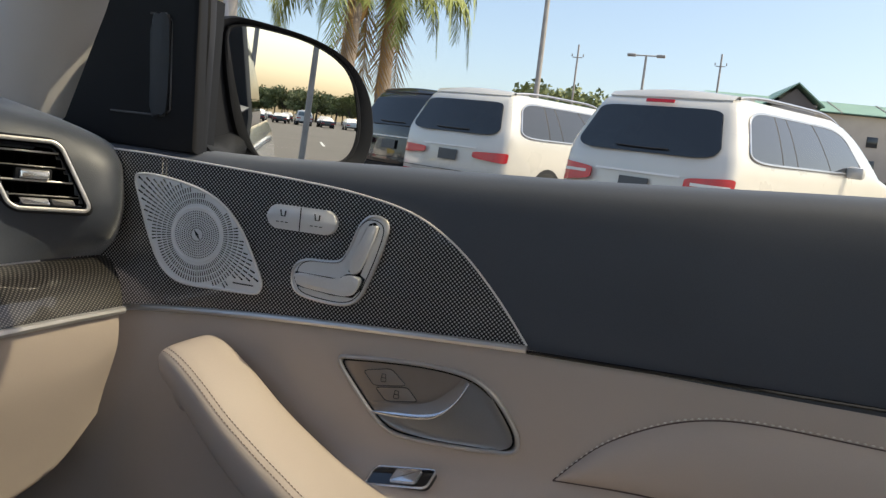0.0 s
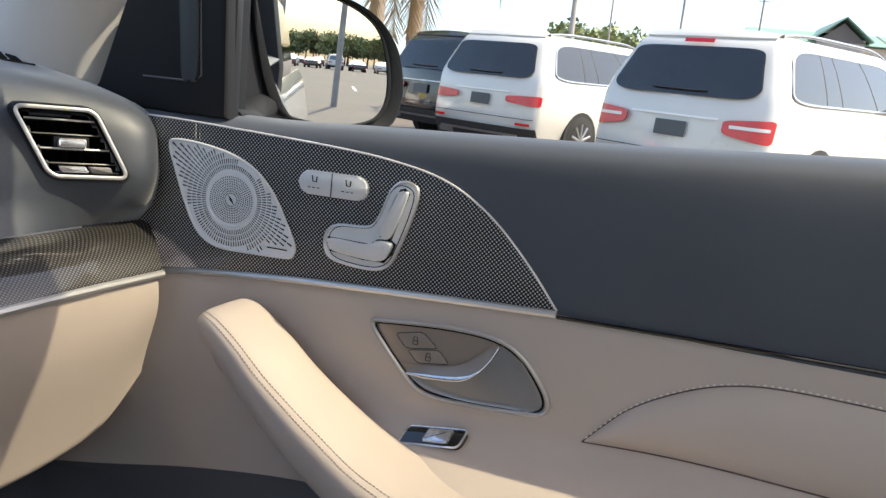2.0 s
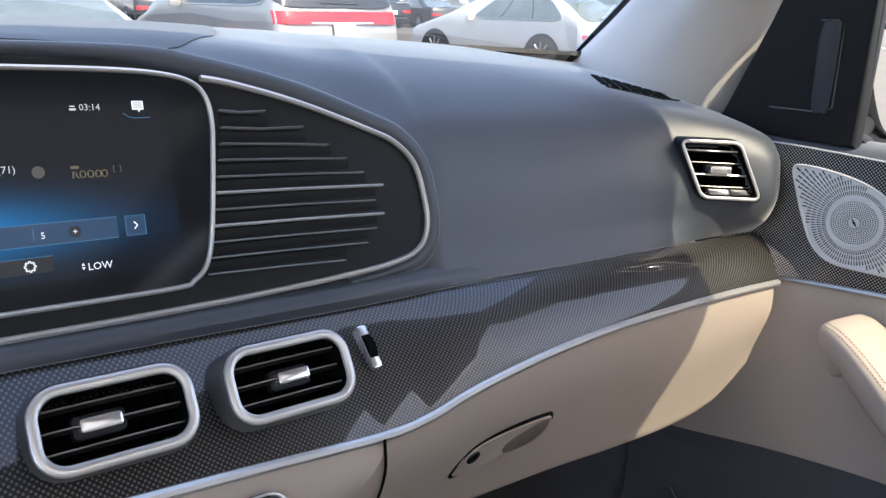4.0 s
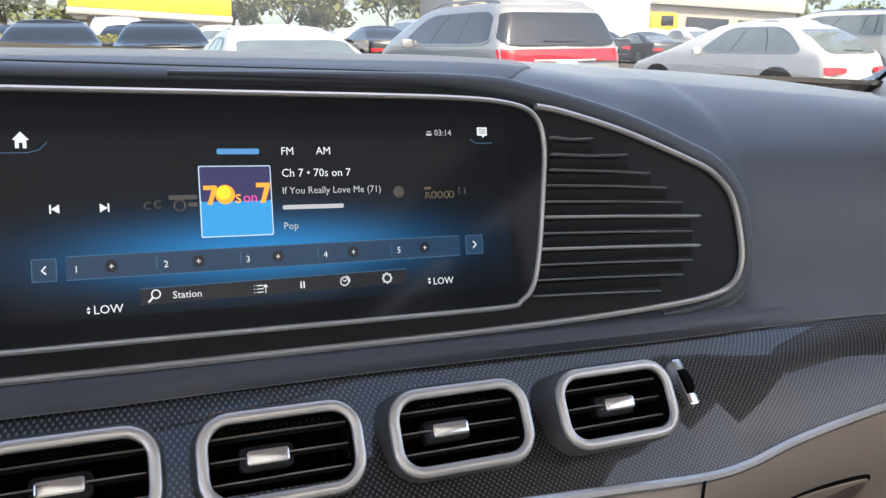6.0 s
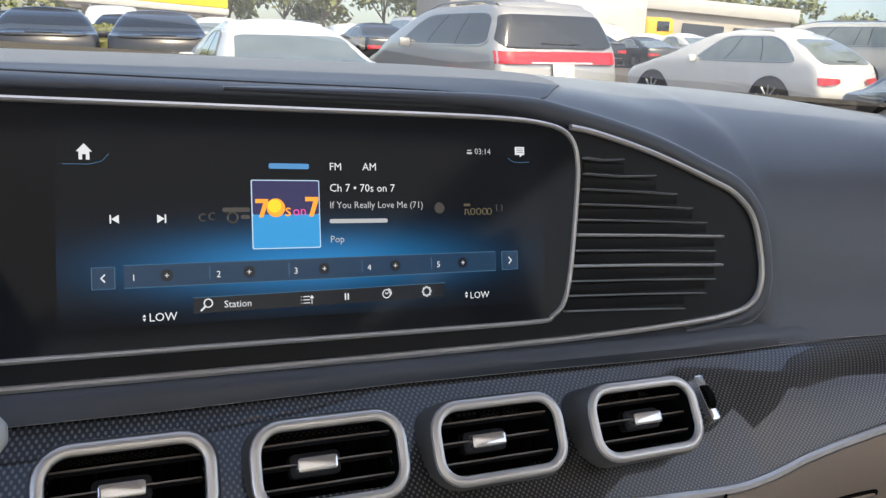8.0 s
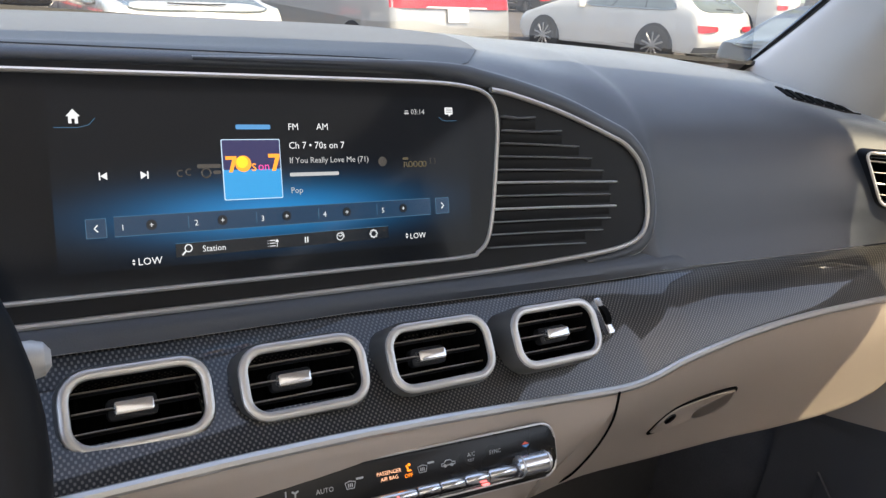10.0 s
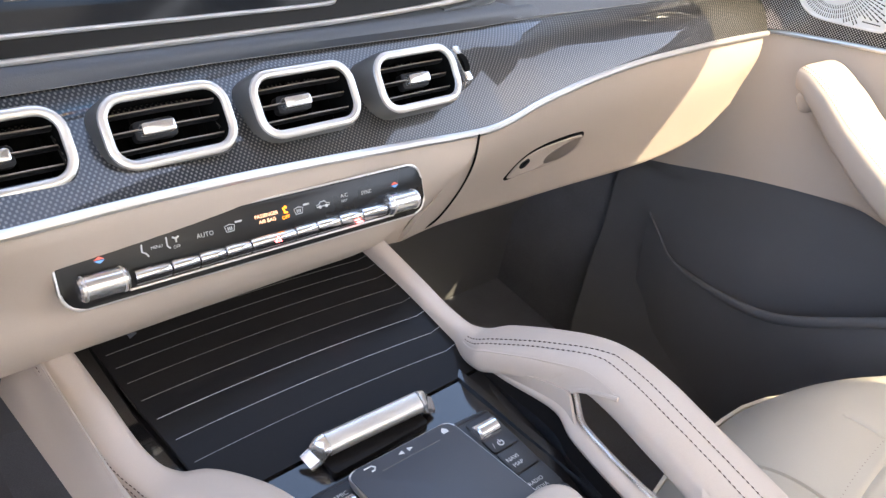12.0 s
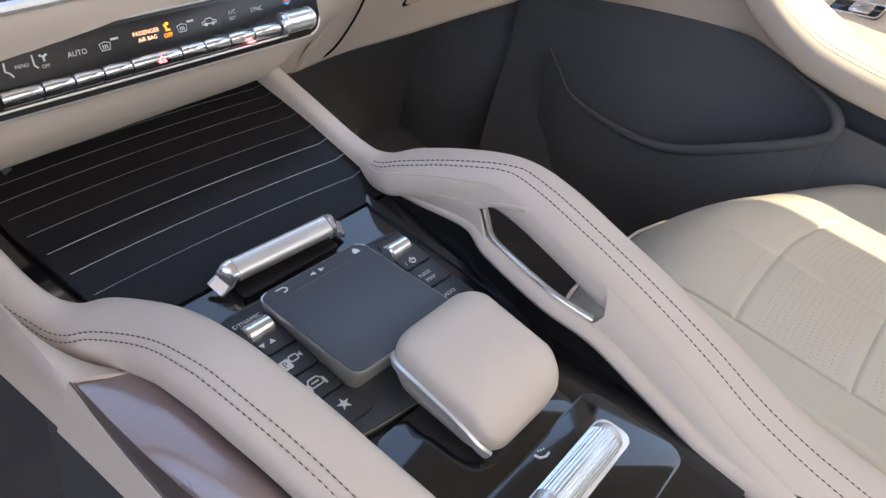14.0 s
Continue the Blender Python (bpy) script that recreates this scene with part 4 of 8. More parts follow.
part("led", prism(rrect(0.0055, 0.0010, 0.0004, 3, 0.0700, -0.0118), fc, 0.011, 0.0131), RED_LED, climate)


# ---------------------------------------------------------------- passenger door
def dr(y, z, off=0.0):
    """Door frame: y along the car, z height, off into the cabin."""
    return Vector((0.705 - off, y, z))


def outline(pts, n, closed=True):
    return [(p.x, p.y) for p in spline([(a, b, 0) for a, b in pts], n, closed)]


door = thing("passenger_door", "beige and black leather car door with carbon fibre trim", "car door", at=(0.72, 0.1, 0.5))
# upper pad: belt line, rounded top and the flank down to the dark seam
prof = []
for y, belt in ((0.64, 1.199), (0.596, 1.196), (0.474, 1.191), (0.338, 1.195), (0.154, 1.201), (0.037, 1.207), (-0.06, 1.212), (-0.30, 1.222), (-0.60, 1.232)):
    k = max(0.0, min(1.0, (0.30 - y) / 0.25))
    prof.append([(0.80, y, belt - 0.006), (0.765, y, belt + 0.001), (0.735, y, belt), (0.715, y, belt - 0.006), (0.706 - 0.002 * k, y, belt - 0.02), (0.706 - 0.008 * k, y, belt - 0.055), (0.7065 - 0.008 * k, y, 1.10), (0.7065 - 0.003 * k, y, 1.070), (0.715, y, 1.056)])
part("upper_pad", loft(prof, 60, 34, 0.004), DARK_SOFT, door, "soft black leather upper pad")
# carbon inlay
CB = [(0.600, 1.183), (0.55, 1.1838), (0.494, 1.1820), (0.43, 1.179), (0.372, 1.1758), (0.318, 1.1710), (0.268, 1.1605), (0.229, 1.139), (0.194, 1.106), (0.1665, 1.0730), (0.209, 1.0710), (0.304, 1.066), (0.400, 1.0600), (0.50, 1.0507), (0.545, 1.044), (0.60, 1.036)]
cb = [(p.x, p.y) for p in spline([(a, b, 0) for a, b in CB[:10]], 60)] + [(p.x, p.y) for p in spline([(a, b, 0) for a, b in CB[9:]], 40)][1:]
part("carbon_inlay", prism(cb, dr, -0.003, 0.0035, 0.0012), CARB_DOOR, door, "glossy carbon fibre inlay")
part("inlay_edge", rim([(p.x, p.y + 0.0008) for p in spline([(a, b, 0) for a, b in CB[:10]], 60)], dr, 0.003, 0.0009, closed=False), PAINTED, door)
part("chrome_strip", rim([(p.x, p.y - 0.002) for p in spline([(a, b, 0) for a, b in CB[9:15]], 50)], dr, 0.0035, 0.003, 0.0035, closed=False), SATIN, door, "satin metal strip under the inlay")
# beige middle
prof = []
for y, low, arm in ((0.68, 0.815, 0.0), (0.60, 0.832, 0.0), (0.50, 0.855, 0.0), (0.40, 0.872, 0.0), (0.34, 0.879, 0.25), (0.28, 0.876, 0.75), (0.22, 0.864, 1.0), (0.12, 0.862, 1.0), (0.0, 0.862, 1.0), (-0.3, 0.862, 1.0), (-0.6, 0.862, 1.0)):
    tp = 1.073 if y < 0.17 else 1.040 + 0.033 * (0.62 - y) / 0.45
    x0 = 0.7035
    prof.append([(x0 + 0.004, y, tp + 0.004), (x0, y, tp - 0.01), (x0, y, 1.01), (x0, y, 0.972), (x0 - 0.012 * arm, y, 0.953), (x0 - 0.040 * arm, y, 0.941), (x0 - 0.060 * arm, y, 0.930), (x0 - 0.070 * arm, y, 0.910), (x0 - 0.062 * arm, y, 0.885), (x0 - 0.03 * arm, y, low)])
part("middle_panel", loft(prof, 70, 44, 0.004), BEIGE, door, "beige leather middle panel")
# padded cushion behind the arc seam
ARC = [(0.134, 0.975), (0.104, 1.008), (0.07, 1.030), (0.036, 1.043), (-0.004, 1.048), (-0.081, 1.047), (-0.20, 1.044), (-0.6, 1.040)]
arc = outline(ARC, 60, False)
low = outline([(0.134, 0.975), (0.05, 0.979), (-0.1, 0.976), (-0.6, 0.970)], 60, False)
part("cushion", skin([[dr(a[0] + (b[0] - a[0]) * s, a[1] + (b[1] - a[1]) * s, 0.001 + 0.010 * math.sin(math.pi * s) ** 0.6 * min(1, 8 * i / 60)) for s in [j / 8 for j in range(9)]] for i, (a, b) in enumerate(zip(arc, low))]), BEIGE, door, "padded beige arm cushion")
part("seam", stitches([dr(a, b + 0.0015, 0.0034) for a, b in arc], 0.0048, 0.0008), STITCH_LIGHT, door, "pale seam")
part("seam_groove", rim([(a, b - 0.0005) for a, b in arc], dr, 0.0012, 0.0008, 0.0010, 6, closed=False), STITCH, door)
part("seam_groove", rim(low, dr, 0.0012, 0.0008, 0.0010, 6, closed=False), STITCH, door)
part("dark_seam", rim([(0.166, 1.0690), (0.056, 1.0715), (-0.077, 1.0735), (-0.6, 1.078)], dr, 0.003, 0.0016, closed=False), PIANO, door)
# pull handle
PULL = [(0.674, 0.444, 1.020), (0.668, 0.430, 1.018), (0.662, 0.402, 1.001), (0.658, 0.374, 0.979), (0.655, 0.342, 0.957), (0.652, 0.307, 0.937), (0.648, 0.27, 0.922), (0.645, 0.23, 0.913), (0.643, 0.15, 0.907), (0.643, 0.0, 0.904)]
path = spline(PULL, 60)
PULL_UP = (-0.10, 0.30, 1)


def pull_size(s):
    return 0.0265 + 0.0135 * min(1, s * 1.3), 0.0150 + 0.008 * min(1, s * 2)


pull = part("pull_handle", sweep(path, lambda s: oval(pull_size(s)[0] * min(1, 0.8 + 8 * s), pull_size(s)[1] * min(1, 0.7 + 12 * s), 28, 3.6), up=PULL_UP), BEIGE, door, "beige leather pull handle with dark stitching", smooth=50)
part("mount", block((0.055, 0.030, 0.026), pose(0.692, 0.438, 0.990, -35), 0.008, 3), BEIGE_HARD, pull)
for phi in (46, 60):
    part("stitching", stitches([on_tube(path, i, pull_size(i / 59), 3.6, phi, PULL_UP) for i in range(2, 60)], 0.0034, 0.0004, 0.8), STITCH, pull)
# latch bezel, lever, lock keys
HB = [(0.318, 1.0350), (0.305, 1.0395), (0.2485, 1.0443), (0.210, 1.0422), (0.1880, 1.0320), (0.1710, 1.0130), (0.1640, 0.9990), (0.1675, 0.9900), (0.1873, 0.9865), (0.2272, 0.9838), (0.2617, 0.9840), (0.2800, 0.9925), (0.3015, 1.0140)]
hb = outline(HB, 64)
CUP = mat("grip_cup_metal", (0.37, 0.37, 0.37), 0.34, metal=0.6, vary=0.06, big=25)
latch = part("latch", prism(hb, dr, -0.002, 0.0032, 0.001), TRIM_GREY, door, "warm grey metal door latch")
part("bezel", rim(hb, dr, 0.0035, 0.0019, 0.0026, 10), SATIN, latch)
part("shadow_gap", rim([(a + (0.245 - a) * 0.045, b + (1.012 - b) * 0.07) for a, b in hb], dr, 0.0036, 0.0010, 0.0006), PIANO, latch)
part("cup", skin([[dr(0.222 + (a - 0.222) * k, 1.012 + (b - 1.012) * k, o) for a, b in outline([(0.2050, 1.0385), (0.1925, 1.0335), (0.1760, 1.0135), (0.1680, 0.9985), (0.1750, 0.9905), (0.1941, 0.9882), (0.2417, 0.9862), (0.2722, 0.9920), (0.2790, 1.0000), (0.2500, 1.0050), (0.2240, 1.0110), (0.2110, 1.0220)], 48)] for k, o in ((1.0, 0.0043), (0.94, 0.0036), (0.80, 0.0037), (0.5, 0.0044), (0.02, 0.0048))], close_cols=True), CUP, latch, "grey metal grip cup")
grip = [(0.2830, 0.9985, 0.0050), (0.2700, 1.0005, 0.0080), (0.2550, 1.0026, 0.0100), (0.2400, 1.0050, 0.0110), (0.2290, 1.0085, 0.0110), (0.2200, 1.0150, 0.0095), (0.2125, 1.0250, 0.0070), (0.2075, 1.0360, 0.0045)]
lever_path = spline([dr(*p) for p in grip], 40)
# the plate the fingers pull, from the key field out to the polished edge
back_line = spline([dr(0.2860, 1.0060, 0.0040), dr(0.2720, 1.0085, 0.0046), dr(0.2560, 1.0105, 0.0052), dr(0.2420, 1.0140, 0.0056), dr(0.2320, 1.0190, 0.0056), dr(0.2240, 1.0260, 0.0052), dr(0.2170, 1.0330, 0.0046), dr(0.2120, 1.0395, 0.0040)], 40)
part("lever_plate", skin([[a, a.lerp(b, 0.5) + Vector((0.0012, 0, 0)), b] for a, b in zip(back_line, lever_path)], 0.0012), TRIM_GREY, latch, "warm grey lever plate")
part("lever", sweep(lever_path, lambda t: oval((0.0010 + 0.0014 * min(1, t * 5)) * (1 - 0.75 * min(1, max(0, t - 0.5) / 0.25)), 0.0022 * (1 - 0.5 * max(0, t - 0.5) / 0.5), 14, 2.6), up=(-1, 0, 0.5)), BRIGHT, latch, "polished lever edge")
for pts in ([(0.2965, 1.0305), (0.2725, 1.0362), (0.2580, 1.0246), (0.2862, 1.0196)], [(0.2848, 1.0186), (0.2572, 1.0236), (0.2472, 1.0136), (0.2745, 1.0090)]):
    mid = (sum(p[0] for p in pts) / 4, sum(p[1] for p in pts) / 4)
    soft = []
    for k in range(4):
        p, q, r = pts[k - 1], pts[k], pts[(k + 1) % 4]
        soft += [(q[0] + (p[0] - q[0]) * f + (r[0] - q[0]) * g, q[1] + (p[1] - q[1]) * f + (r[1] - q[1]) * g) for f, g in ((0.16, 0), (0.04, 0.04), (0, 0.16))]
    part("lock_key", prism(soft, dr, 0.003, 0.0040, 0.0004), TRIM_GREY, latch)
    part("lock_key_edge", rim(soft, dr, 0.0040, 0.0003), PIANO, latch)
    c = (sum(p[0] for p in pts) / 4, sum(p[1] for p in pts) / 4)
    part("lock_symbol", rim(rrect(0.0042, 0.0032, 0.0006, 3, c[0], c[1] - 0.0018), dr, 0.0041, 0.0003), PIANO, latch)
    part("lock_symbol", rim([(c[0] + 0.0018, c[1]), (c[0] + 0.0015, c[1] + 0.003), (c[0] - 0.0015, c[1] + 0.003), (c[0] - 0.0018, c[1])], dr, 0.0042, 0.0003, closed=False), PIANO, latch)
# window switch in the arm rest
fwn = frame_of((0.6905, 0.2505, 0.9535), (0, -1, 0.16), (0.75, 0, 0.66))
sw = part("window_switch", prism([(a + 0.35 * b, b) for a, b in rrect(0.052, 0.0165, 0.004, 4)], fwn, -0.004, 0.0022, 0.0008), PIANO, door, "chromed window switch")
part("switch_rim", rim([(a + 0.35 * b, b) for a, b in rrect(0.052, 0.0165, 0.004, 4)], fwn, 0.0022, 0.0010), BRIGHT, sw)
part("rocker", prism([(a + 0.35 * b, b) for a, b in rrect(0.022, 0.0120, 0.002, 4, 0.005, 0)], fwn, 0.001, 0.006, 0.002), BRIGHT, sw, "chromed rocker")
# speaker
SP = [(0.531, 1.160), (0.526, 1.1655), (0.500, 1.1650), (0.465, 1.1590), (0.440, 1.148), (0.421, 1.130), (0.407, 1.108), (0.397, 1.089), (0.398, 1.080), (0.405, 1.077), (0.434, 1.076), (0.470, 1.0755), (0.488, 1.0805), (0.501, 1.092), (0.513, 1.114), (0.525, 1.143)]
sp = outline(SP, 96)
speaker = part("speaker_cover", prism(sp, dr, 0.002, 0.0062, 0.0012), SPEAKER, door, "perforated silver metal speaker cover")
ctr = (0.4630, 1.1195)
part("speaker_rim", rim(sp, dr, 0.0058, 0.0014), PAINTED, speaker)
part("hub_ring", rim([(ctr[0] + 0.0255 * math.cos(t / 40 * 6.2832), ctr[1] + 0.0235 * math.sin(t / 40 * 6.2832)) for t in range(40)], dr, 0.0062, 0.0007), SPEAKER, speaker)


def speaker_holes():
    """Slots that fan out from the hub and the ring of round holes inside it, as dark recesses."""
    bm = bmesh.new()

    def inside(a, b):
        hit = False
        for (y0, z0), (y1, z1) in zip(sp, sp[1:] + sp[:1]):
            if (z0 > b) != (z1 > b) and a < (y1 - y0) * (b - z0) / (z1 - z0) + y0:
                hit = not hit
        return hit

    def quad(c, d, half, wid):
        n = (-d[1], d[0])
        p = [(c[0] + d[0] * half * i + n[0] * wid * j, c[1] + d[1] * half * i + n[1] * wid * j) for i, j in ((-1, -0.6), (1, -1), (1, 1), (-1, 0.6))]
        bm.faces.new([bm.verts.new(dr(a, b, 0.0064)) for a, b in p])

    for k in range(96):
        t = 2 * math.pi * k / 96
        d = (math.cos(t), math.sin(t))
        r = 0.0268
        while r < 0.105:
            ln = 0.0020 + 0.020 * (r - 0.026)
            if inside(ctr[0] + d[0] * (r + 2 * ln + 0.0016), ctr[1] + d[1] * (r + 2 * ln + 0.0016)):
                if not (ctr[1] + d[1] * r < 1.0885 and ctr[0] + d[0] * r < 0.430):
                    quad((ctr[0] + d[0] * (r + ln), ctr[1] + d[1] * (r + ln)), d, ln, 0.00036 + 0.0105 * (r - 0.02))
            r += 2 * ln + 0.0009
    for ring in range(8):
        r = 0.0062 + 0.0022 * ring
        m = 26 + 6 * ring
        for k in range(m):
            t = 2 * math.pi * (k + 0.5 * (ring % 2)) / m
            quad((ctr[0] + r * math.cos(t), ctr[1] + 0.93 * r * math.sin(t)), (math.cos(t), math.sin(t)), 0.00062, 0.0005)
    return bm


tagged(part("perforation", speaker_holes(), PIANO, speaker), kind="stuff")
part("hub_mark", prism([(ctr[0] + 0.003, ctr[1] + 0.004), (ctr[0] - 0.001, ctr[1] + 0.0005), (ctr[0] - 0.003, ctr[1] - 0.004), (ctr[0] + 0.001, ctr[1] - 0.0005)], dr, 0.006, 0.0068), PLASTIC, speaker)
part("maker_mark", prism(rrect(0.020, 0.0010, 0.0004, 3, 0.4135, 1.0835), dr, 0.006, 0.0066), PLASTIC, speaker)
# seat heating keys and seat shaped switch
bt = part("seat_heating_keys", prism(rrect(0.0645, 0.0200, 0.0098, 7, 0.3640, 1.1452), dr, 0.003, 0.0075, 0.0018), PAINTED, door, "pair of silver seat heating keys")
part("divider", prism(rrect(0.0007, 0.0195, 0.0003, 3, 0.3645, 1.1452), dr, 0.006, 0.0079), PIANO, bt)
for a in (0.3810, 0.3495):
    part("symbol", rim([(a + 0.002, 1.1512), (a + 0.001, 1.1462), (a - 0.0022, 1.1462), (a - 0.0026, 1.1507)], dr, 0.0077, 0.0006, closed=False), PIANO, bt)
    for k in (-1, 0, 1):
        part("symbol", prism(rrect(0.0026, 0.0006, 0.0002, 3, a + 0.0042 * k, 1.1412), dr, 0.006, 0.0079), PIANO, bt)
SS = [(0.2875, 1.1480), (0.2935, 1.1545), (0.3035, 1.1545), (0.3115, 1.1460), (0.3180, 1.1280), (0.3245, 1.1170), (0.3340, 1.1140), (0.3560, 1.1125), (0.3660, 1.1060), (0.3675, 1.0940), (0.3610, 1.0845), (0.340, 1.0810), (0.3180, 1.0815), (0.3060, 1.0890), (0.2990, 1.1050), (0.2910, 1.1290)]
ss = outline(SS, 64)
seat_sw = part("seat_switch", prism(ss, dr, 0.003, 0.0065, 0.0015), PAINTED, door, "silver seat-shaped adjuster")
part("switch_rim", rim(ss, dr, 0.0055, 0.0016), SATIN, seat_sw)
BACK_KEY = [(0.2950, 1.1450), (0.2990, 1.1482), (0.3030, 1.1470), (0.3055, 1.1425), (0.3160, 1.1130), (0.3068, 1.1105)]
BASE_KEY = [(0.3610, 1.1015), (0.3615, 1.0960), (0.3585, 1.0915), (0.3300, 1.0890), (0.3135, 1.0895), (0.3075, 1.0960), (0.3050, 1.1035), (0.3095, 1.1062), (0.3200, 1.1050), (0.3260, 1.1010)]


def about(pts, k):
    c = (sum(p[0] for p in pts) / len(pts), sum(p[1] for p in pts) / len(pts))
    return [(c[0] + (p[0] - c[0]) * (1 + k * 0.6), c[1] + (p[1] - c[1]) * (1 + k)) for p in pts]


part("inner_line", rim([(a + (0.322 - a) * 0.09, b + (1.110 - b) * 0.06) for a, b in ss], dr, 0.0066, 0.0004), PIANO, seat_sw)
for pts, nm in ((BACK_KEY, "backrest_key"), (BASE_KEY, "cushion_key")):
    part("key_gap", prism(about(pts, 0.20), dr, 0.006, 0.0069), PIANO, seat_sw)
    soft = [(p.x, p.y) for p in spline([(a, b, 0) for a, b in pts], 40, True)]
    key = part(nm, prism(soft, dr, 0.006, 0.0110, 0.0012, 2), PAINTED, seat_sw, "raised silver key", smooth=60)
    part("ridge", prism(about(soft, -0.40), dr, 0.0106, 0.0114, 0.0003, 2), PAINTED, key)
# lower part: carpeted flank and bottle pocket
prof = []
for y, top, out in ((0.70, 0.815, 0.0), (0.60, 0.834, 0.0), (0.50, 0.857, 0.0), (0.40, 0.875, 0.0), (0.30, 0.882, 0.02), (0.20, 0.870, 0.04), (0.0, 0.868, 0.05), (-0.3, 0.868, 0.05), (-0.6, 0.868, 0.05)):
    prof.append([(0.7055 - out * 0.4, y, top + 0.006), (0.712, y, top - 0.012), (0.722, y, 0.80 - 0.01 * out), (0.724, y, 0.74), (0.722, y, 0.68), (0.71, y, 0.62), (0.70, y, 0.52), (0.70, y, 0.40)])
part("lower_panel", loft(prof, 40, 24, 0.004), FOOTWELL, door, "black lower door panel")
pocket = spline([(0.700, 0.64, 0.775), (0.693, 0.587, 0.726), (0.686, 0.547, 0.699), (0.680, 0.458, 0.691), (0.675, 0.379, 0.705), (0.667, 0.287, 0.760), (0.662, 0.225, 0.804), (0.660, 0.203, 0.830), (0.668, 0.221, 0.853), (0.69, 0.281, 0.864)], 50)
part("pocket_lip", sweep(pocket[7:], lambda t: oval(0.0075 * min(1, 0.15 + 3.2 * t, 0.3 + 4 * (1 - t)), 0.0055 * min(1, 0.15 + 3.2 * t, 0.3 + 4 * (1 - t)), 14), up=(1, 0, 0.2)), FOOTWELL, door)
part("pocket_wall", skin([[p, p + Vector((0.012, 0, -0.10)), p + Vector((0.03, 0, -0.30))] for p in pocket[3:41] + [Vector((0.660, 0.14, 0.838)), Vector((0.662, 0.05, 0.845)), Vector((0.664, -0.15, 0.850)), Vector((0.664, -0.35, 0.850))]], 0.003), FOOTWELL, door)
# triangle behind the mirror, with the small tweeter cover
sail = part("mirror_triangle", prism([(0.66, 1.190), (0.626, 1.206), (0.585, 1.305), (0.556, 1.375), (0.520, 1.44), (0.487, 1.47), (0.485, 1.33), (0.483, 1.188)], lambda a, b, o: Vector((0.718 - o - 0.10 * max(0, b - 1.25), a, b)), -0.008, 0.004, 0.003), PLASTIC, door, "black triangle cover")
sail_at = lambda a, b, o: Vector((0.714 - o - 0.10 * max(0, b - 1.25), a, b))
tw = outline([(0.531, 1.300), (0.518, 1.304), (0.512, 1.298), (0.513, 1.226), (0.518, 1.221), (0.530, 1.222)], 40)
part("tweeter_cover", prism(tw, sail_at, -0.002, 0.0055, 0.0025, 3), KEY_BLACK, sail, "finely perforated black tweeter cover")
part("tweeter_edge", rim([(0.534, 1.306), (0.517, 1.3065), (0.5105, 1.300), (0.5108, 1.224), (0.517, 1.2185), (0.575, 1.219)], sail_at, 0.002, 0.0009, closed=False), FOOTWELL, sail)
part("window_frame", sweep([(0.730, 0.489, 1.19), (0.730, 0.4895, 1.30), (0.716, 0.488, 1.47)], oval(0.004, 0.006, 10, 3), up=(1, 0, 0)), PLASTIC, door, "black window channel")

# ---------------------------------------------------------------- outside mirror
mc = Vector((0.925, 0.505, 1.253))
mn = Vector((-0.505, -0.860, 0)).normalized()           # glass looks back
mt = Vector((-mn.y, mn.x, 0)).normalized() * 1.0           # along the glass
if mt.x < 0:
    mt = -mt
mn = Vector((-0.505, -0.860, -0.040)).normalized()
fm = frame_of(mc, mt, mn.cross(mt))
mirror = thing("door_mirror", "black outside mirror with a large glass", "mirror", at=(0.80, 0.53, 1.19))
MG = [(-0.0915, 0.066), (-0.075, 0.0745), (-0.045, 0.0760), (0.0, 0.0735), (0.040, 0.063), (0.066, 0.045), (0.080, 0.015), (0.086, -0.020), (0.080, -0.045), (0.063, -0.058), (0.025, -0.0655), (-0.030, -0.0625), (-0.047, -0.055), (-0.063, -0.028), (-0.076, 0.005), (-0.086, 0.038)]
MH = [(-0.126, 0.062), (-0.098, 0.080), (-0.07, 0.0845), (0.01, 0.0800), (0.063, 0.0640), (0.098, 0.0320), (0.112, -0.005), (0.113, -0.032), (0.098, -0.0640), (0.044, -0.0770), (-0.03, -0.078), (-0.108, -0.078), (-0.128, -0.04), (-0.132, 0.02)]
mg = outline(MG, 72)
CASE = mat("black_mirror_case", (0.010, 0.011, 0.013), 0.7, spec=0.12, vary=0.1, grain=900, bump=0.15)


def around(pts, n, c=(-0.005, 0.004)):
    """The outline met by n rays from its middle."""
    ring = []
    for k in range(n):
        t = 6.2832 * k / n
        dx, dy = math.cos(t), math.sin(t)
        far = 0.0
        for (x0, y0), (x1, y1) in zip(pts, pts[1:] + pts[:1]):
            den = dx * (y1 - y0) - dy * (x1 - x0)
            if abs(den) < 1e-12:
                continue
            r = ((x0 - c[0]) * (y1 - y0) - (y0 - c[1]) * (x1 - x0)) / den
            q = ((x0 - c[0]) * dy - (y0 - c[1]) * dx) / den
            if r > 0 and -1e-6 <= q <= 1.000001:
                far = max(far, r)
        ring.append((c[0] + dx * far, c[1] + dy * far))
    return ring


